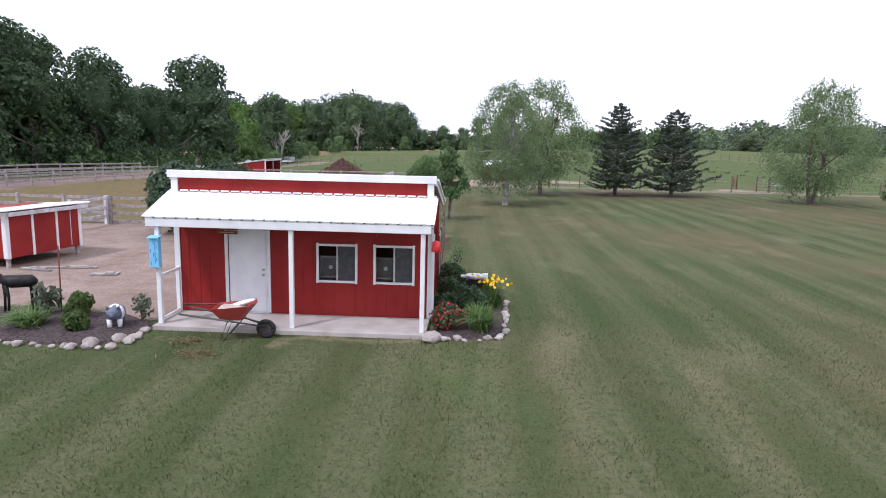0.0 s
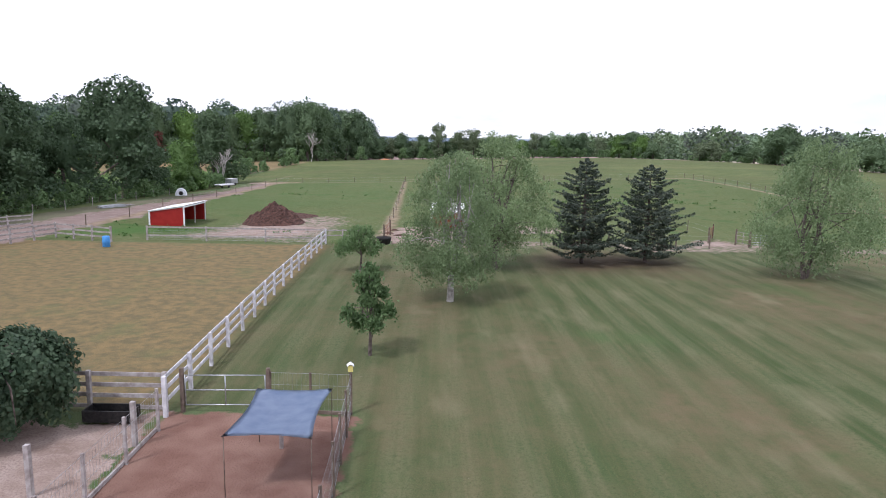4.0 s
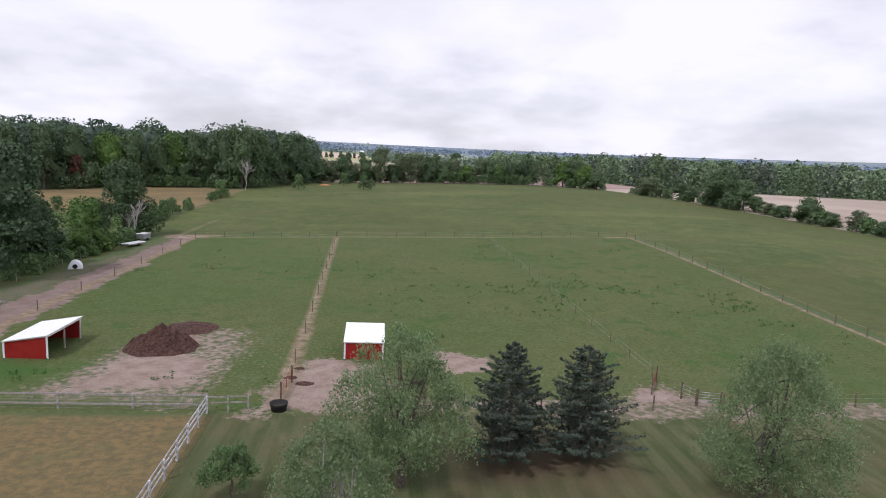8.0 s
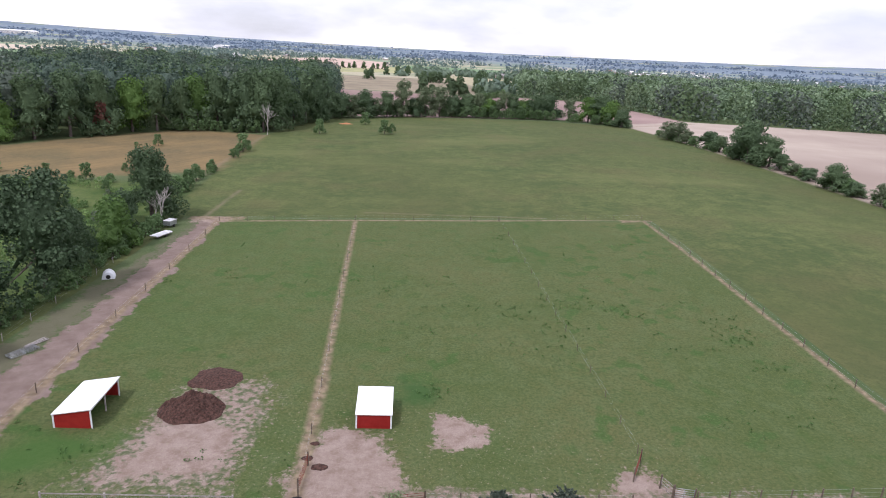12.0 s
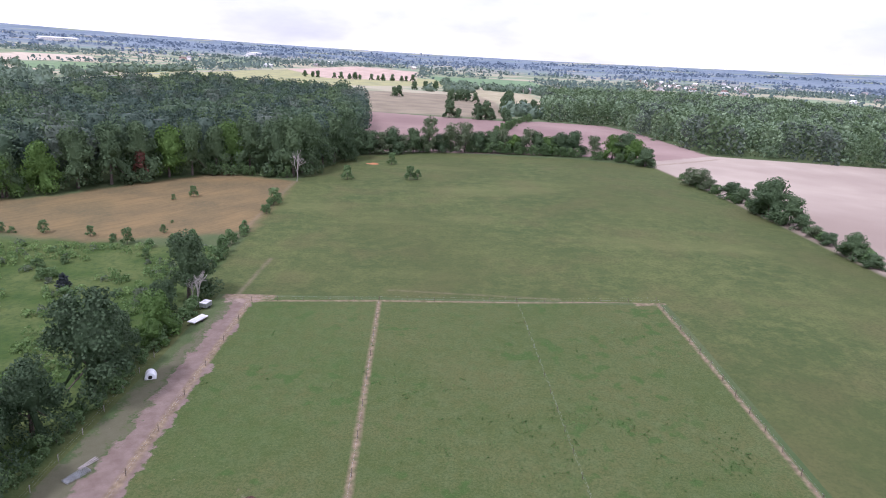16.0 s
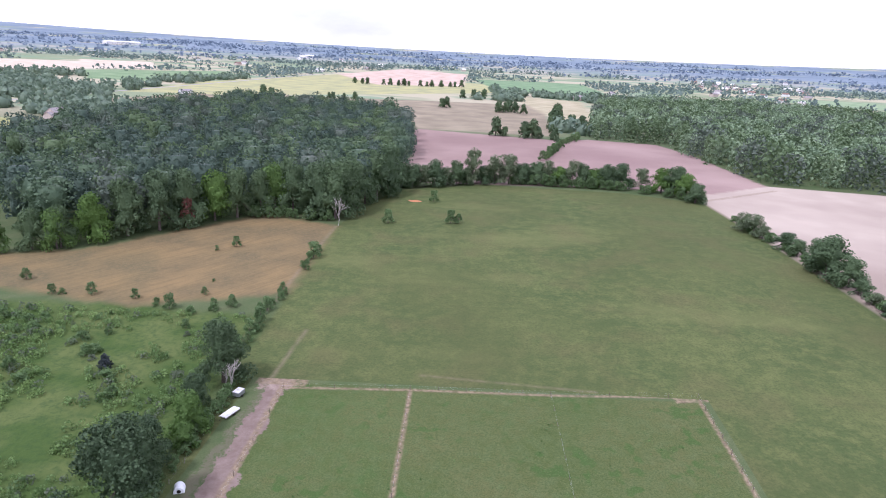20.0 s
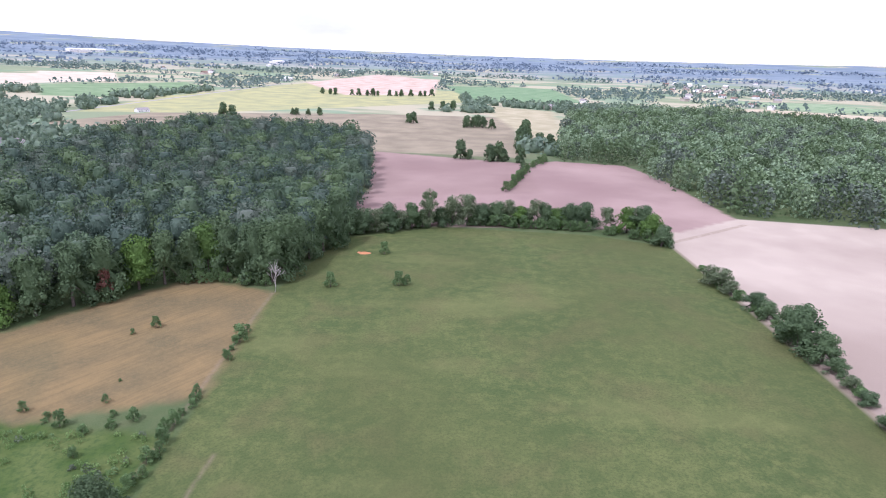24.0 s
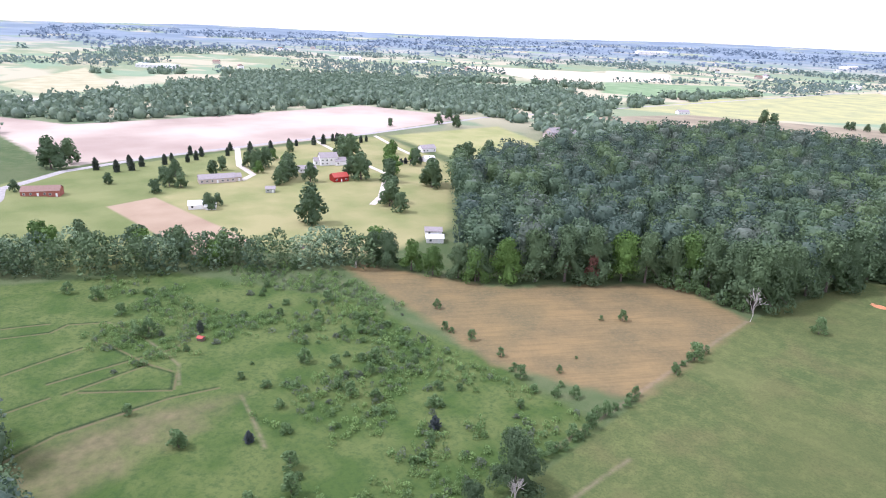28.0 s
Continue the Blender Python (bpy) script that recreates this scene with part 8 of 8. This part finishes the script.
road("driveway", [(-514, 380), (-440, 362), (-352, 345), (-300, 300), (-286, 282)], 3.5, GRAVEL, "pale gravel driveway past a red barn")
road("driveway", [(-500, 445), (-430, 420), (-360, 400)], 3.5, GRAVEL, "pale gravel driveway")
road("driveway", [(-449, 112), (-420, 106), (-400, 98)], 5, PAVED, "paved driveway beside a brick house")

# ---- houses ----


def house(name, x, y, turn, w, d, h, roof_h, wall, roof, label, wings=(), doors=1, group=""):
    """Gabled house: walls, roof slopes with eaves, gables, windows with frames, door."""
    ob = thing(name, (x, y, gz(x, y)), turn, label, "house" if "house" in name or "bungalow" in name else "barn", group)

    def block(cx, cy, w, d, h, rh):
        box("wall", (w, d, h + 0.4), (cx, cy, h / 2 - 0.2), wall, ob, bevel=0)
        slope = math.hypot(d / 2 + 0.4, rh)
        for s in (-1, 1):
            box("roof", (w + 0.8, slope, 0.18), (cx, cy + s * (d / 4 + 0.1), h + rh / 2 + 0.05), roof, ob, (-s * math.degrees(math.atan2(rh, d / 2 + 0.2)), 0, 0), bevel=0)
        for s in (-1, 1):
            bm = bmesh.new()
            v = [bm.verts.new((cx + s * w / 2 + q, cy + yy, z)) for q in (0, -s * 0.15) for yy, z in ((-d / 2, h - 0.02), (d / 2, h - 0.02), (0, h + rh - 0.05))]
            bm.faces.new(v[:3])
            bm.faces.new(v[3:][::-1])
            for k in range(3):
                bm.faces.new((v[k], v[(k + 1) % 3], v[3 + (k + 1) % 3], v[3 + k]))
            bmesh.ops.recalc_face_normals(bm, faces=bm.faces)
            part("gable", bm, wall, ob)
        floors = max(1, round(h / 2.7))
        for level in range(floors):
            n = max(2, int(w / 3.2))
            for k in range(n):
                for s in (-1, 1):
                    px = cx - w / 2 + w * (k + 0.5) / n
                    if level == 0 and k == n // 2 and s < 0 and doors:
                        box("door", (1.1, 0.1, 2.1), (px, cy + s * (d / 2 + 0.03), 1.05), WHITE, ob, bevel=0)
                        continue
                    win = thing("window", (px, cy + s * (d / 2 + 0.02), 1.6 + 2.7 * level))
                    win.parent = ob
                    box("frame", (1.35, 0.06, 1.35), (0, 0, 0), WHITE, win, bevel=0)
                    box("pane", (1.1, 0.08, 1.1), (0, s * 0.02, 0), FAR_GLASS, win, bevel=0)

    block(0, 0, w, d, h, roof_h)
    for wing in wings:
        block(*wing)
    return ob


house("brick_bungalow", -423, 129, 62, 19, 10, 3.0, 2.6, BRICK_RED, SHINGLE_BROWN, "red brick bungalow with a brown roof on the lawn", ((9, -2, 7, 9, 3.6, 2.6),))
house("bungalow", -398, 231, 75, 24, 9, 3.0, 2.6, SIDING_TAN, SHINGLE, "long pale bungalow with a grey roof", ((13, 1, 7, 8, 2.8, 2.2),))
house("farm_house", -407, 328, 70, 14, 10, 6.0, 3.6, SIDING_PALE, SHINGLE, "white two-storey house with a grey roof", ((9, -3, 9, 8, 3.2, 2.8), (-8, 2, 6, 7, 3.2, 2.4)))
house("garage", -393, 300, 70, 13, 8, 2.8, 2.0, SIDING_PALE, SHINGLE, "long low pale outbuilding beside the white house")
house("red_barn", -354, 303, 80, 11, 9, 3.4, 2.4, RED, BARROW_RED_ROOF, "small bright red barn with a red roof")
house("open_barn", -340, 193, 62, 9, 8, 2.6, 2.0, SIDING_PALE, ROOF_WHITE, "small shed with a white roof at the field's edge", ((8, -3, 6, 6, 2.2, 1.2),))
house("garden_shed", -351, 247, 60, 6, 5, 2.4, 1.6, STEEL, SHINGLE, "small grey garden shed on the grass")
house("white_barn", -217, 272, 50, 9, 7, 2.6, 1.5, SIDING_PALE, SHINGLE, "low shed with a grey roof at the wood's edge")
house("white_barn", -207, 264, 50, 9, 7, 2.6, 1.4, SIDING_PALE, ROOF_WHITE, "low shed with a white roof at the wood's edge")
house("bungalow", -407, 434, 78, 14, 9, 3.2, 2.8, SIDING_PALE, SHINGLE, "pale house among garden trees")
house("garage", -372, 405, 78, 9, 7, 2.8, 2.0, SIDING_PALE, ROOF_WHITE, "white garage beside a garden")
house("farm_house", -395, 611, 80, 26, 13, 5.0, 5.0, SIDING_TAN, SHINGLE, "large tan house with a steep grey roof behind the wood", ((15, -4, 10, 10, 4.2, 4.0), (-14, -2, 9, 10, 3.6, 3.2)))
house("bungalow", -434, 960, 60, 18, 10, 3.2, 2.8, SIDING_PALE, SHINGLE, "pale farmhouse among distant trees")
for x, y, w, h in ((-911, 207, 60, 5), (-880, 240, 30, 4), (-1549, 606, 90, 7), (-1820, 1332, 70, 7), (-1602, 1444, 60, 6), (-1792, 3208, 160, 12), (715, 1517, 30, 7), (-810, 3010, 90, 9), (-470, 1880, 40, 7)):
    house("farm_building", x, y, 40 + x % 50, w, w * 0.4, h, h * 0.35, SIDING_PALE, ROOF_WHITE, "long pale farm building far across the fields", group="distant farm buildings")
rng = np.random.default_rng(55)
for k in range(70):
    a, r = rng.random(), 1300 + 1700 * rng.random()
    turn = 0.62 - 1.75 * a
    if k < 34:
        turn, r = 0.30 + 0.16 * rng.random(), 1750 + 900 * rng.random()
    x, y = r * math.sin(turn), r * math.cos(turn)
    if any(inside(np.array([x]), np.array([y]), c)[0] for c, *_ in FIELDS[6:15]):
        continue
    s = 1 + 0.4 * rng.random()
    ob = thing("distant_house", (x, y, gz(x, y)), 180 * rng.random(), "small pale house far across the fields", "house", "distant houses")
    box("wall", (14 * s, 10 * s, 7), (0, 0, 3), (SIDING_PALE, SIDING_TAN)[k % 2], ob, bevel=0)
    for q in (-1, 1):
        box("roof", (15 * s, 6.6 * s, 0.3), (0, q * 2.6 * s, 8), (SHINGLE, SHINGLE_BROWN, ROOF_WHITE)[k % 3], ob, (-q * 30, 0, 0), bevel=0)

# ---- garden trees round the houses ----
GARDEN = "garden trees round the houses"
plant("faroak2", -273.5, 230, 1.75, 0, tall=1.05, name="garden_tree", label="tall dense poplar-like tree on the grass", group=GARDEN)
plant("faroak0", -500, 152, 1.9, 0, name="garden_tree", label="big spreading dark tree beside the road", group=GARDEN)
plant("faroak1", -514, 168, 1.5, 0, name="garden_tree", label="big spreading dark tree beside the road", group=GARDEN)
for k, (x, y, s, kind) in enumerate((
    (-277, 289, 1.0, "faroak1"), (-284, 296, 1.1, "faroak3"), (-262, 286, 0.8, "faroak4"), (-300, 345, 1.3, "faroak0"), (-308, 352, 1.2, "faroak2"), (-330, 330, 1.1, "faroak1"), (-345, 345, 1.2, "farbright3"),
    (-402, 346, 1.5, "faroak4"), (-420, 350, 1.3, "faroak2"), (-385, 372, 0.9, "farbright1"), (-400, 385, 0.9, "farbright2"), (-415, 400, 0.9, "farbright0"), (-380, 395, 0.8, "farbright4"), (-365, 385, 0.9, "faroak0"),
    (-350, 430, 1.1, "faroak3"), (-340, 445, 1.2, "faroak1"), (-330, 400, 1.3, "faroak2"), (-318, 390, 1.3, "faroak4"), (-372, 270, 1.0, "faroak0"), (-380, 276, 1.1, "faroak1"), (-388, 282, 1.1, "faroak3"), (-396, 284, 1.0, "farbright1"),
    (-366, 262, 0.8, "faroak2"), (-362, 284, 0.9, "faroak4"), (-408, 268, 0.7, "farbright2"), (-430, 250, 0.7, "faroak0"), (-420, 238, 0.7, "faroak1"), (-430, 215, 0.8, "faroak2"), (-395, 205, 0.7, "faroak3"), (-402, 200, 0.8, "faroak4"),
    (-333, 197, 0.65, "faroak0"), (-338, 205, 0.5, "faroak1"), (-445, 300, 0.7, "farbright3"), (-470, 330, 0.6, "faroak2"), (-430, 170, 0.5, "faroak3"), (-438, 118, 0.5, "faroak4"), (-262, 150, 0.9, "faroak0"), (-275, 138, 0.95, "faroak1"), (-250, 168, 0.9, "farbright1"), (-300, 120, 0.9, "faroak2"), (-310, 105, 1.0, "farbright2"), (-500, 560, 0.9, "faroak3"), (-530, 560, 0.8, "faroak4"), (-555, 600, 0.9, "faroak2"), (-545, 500, 0.6, "faroak0"), (-348, 318, 1.25, "faroak3"), (-356, 315, 1.0, "faroak1"), (-213, 230, 0.95, "farbright0"), (-296, 107, 1.0, "farbright3"), (-272, 138, 1.0, "farbright4"), (-265, 154, 0.9, "faroak2"), (-241, 160, 0.9, "farbright2"), (-420, 273, 1.0, "faroak2"), (-424, 282, 1.0, "faroak4"), (-431, 271, 0.8, "faroak0"), (-417, 202, 0.7, "faroak1"), (-389, 186, 0.6, "faroak3"),
)):
    plant(kind, x, y, s * 1.25, 47 * k, name="garden_tree", label="leafy garden tree on the grass near the houses", group=GARDEN)
for k in range(24):
    f = k / 23
    x = float(np.interp(f, [0, 0.45, 1], [-470, -500, -488])) + 6 * rng.normal() + (12 if k % 3 else 0)
    y = float(np.interp(f, [0, 0.45, 1], [178, 270, 420])) + 4 * rng.normal()
    plant("smallspruce", x, y, 1.3 + 1.0 * rng.random(), 30 * k, name="garden_spruce", label="dark spruce in the row along the road", group="spruces along the road")
for k in range(9):
    plant("bluespruce", -372 + 3 * rng.normal(), 366 + 5.5 * k, 1.4, 30 * k, name="garden_spruce", label="blue-grey spruce in a garden row", group="blue spruces in a row")
plum = tagged(new("plum_patch", mesh_from("plum_patch", [(-242, 199, gz(-242, 200) + 0.1), (-237, 200, gz(-242, 200) + 0.3), (-238, 207, gz(-242, 200) + 0.3), (-244, 206, gz(-242, 200) + 0.1)], [(0, 1, 2, 3)])), "dull purple patch of blossom on the grass", "flowers")
plum.data.materials.append(PLUM)

# ---- trees among the far fields ----
FAR = "lone trees among the far fields"
for k, (x, y, s) in enumerate(((22, 657, 1.5), (31, 655, 0.8), (50, 648, 1.3), (58, 650, 1.5), (64, 652, 0.9), (-45, 958, 1.3), (-52, 960, 1.1), (30, 930, 1.3), (40, 935, 1.2), (52, 930, 1.3), (64, 925, 1.1), (45, 950, 1.3),
                                (90, 765, 1.6), (94, 790, 1.7), (98, 815, 1.7), (102, 840, 1.8), (104, 865, 1.6), (86, 748, 1.2), (110, 760, 1.3), (118, 740, 1.4), (82, 700, 0.8), (84, 680, 0.7), (80, 660, 0.8), (76, 640, 0.6), (78, 610, 0.6), (75, 580, 0.6), (72, 560, 0.5),
                                (-310, 942, 1.6), (-300, 948, 1.3), (-222, 1000, 0.9), (-190, 1010, 1.0), (-206, 1006, 0.8), (-230, 1008, 0.8), (-30, 1180, 1.2), (-10, 1185, 1.3), (8, 1190, 1.4), (-70, 1500, 1.0), (-110, 1480, 1.2), (-121, 1475, 0.9), (-135, 1470, 1.1), (-160, 1462, 0.9), (-170, 1460, 1.3), (-182, 1458, 1.0), (-200, 1455, 1.2), (-215, 1455, 1.0), (-250, 1450, 1.2), (-262, 1455, 1.0), (-280, 1460, 1.1), (-90, 1490, 1.2), (-45, 1520, 1.3), (-60, 1510, 1.0))):
    plant(f"faroak{k % 5}", x, y, s, 33 * k, name="far_tree", label="dark leafy tree between the far fields", group=FAR)
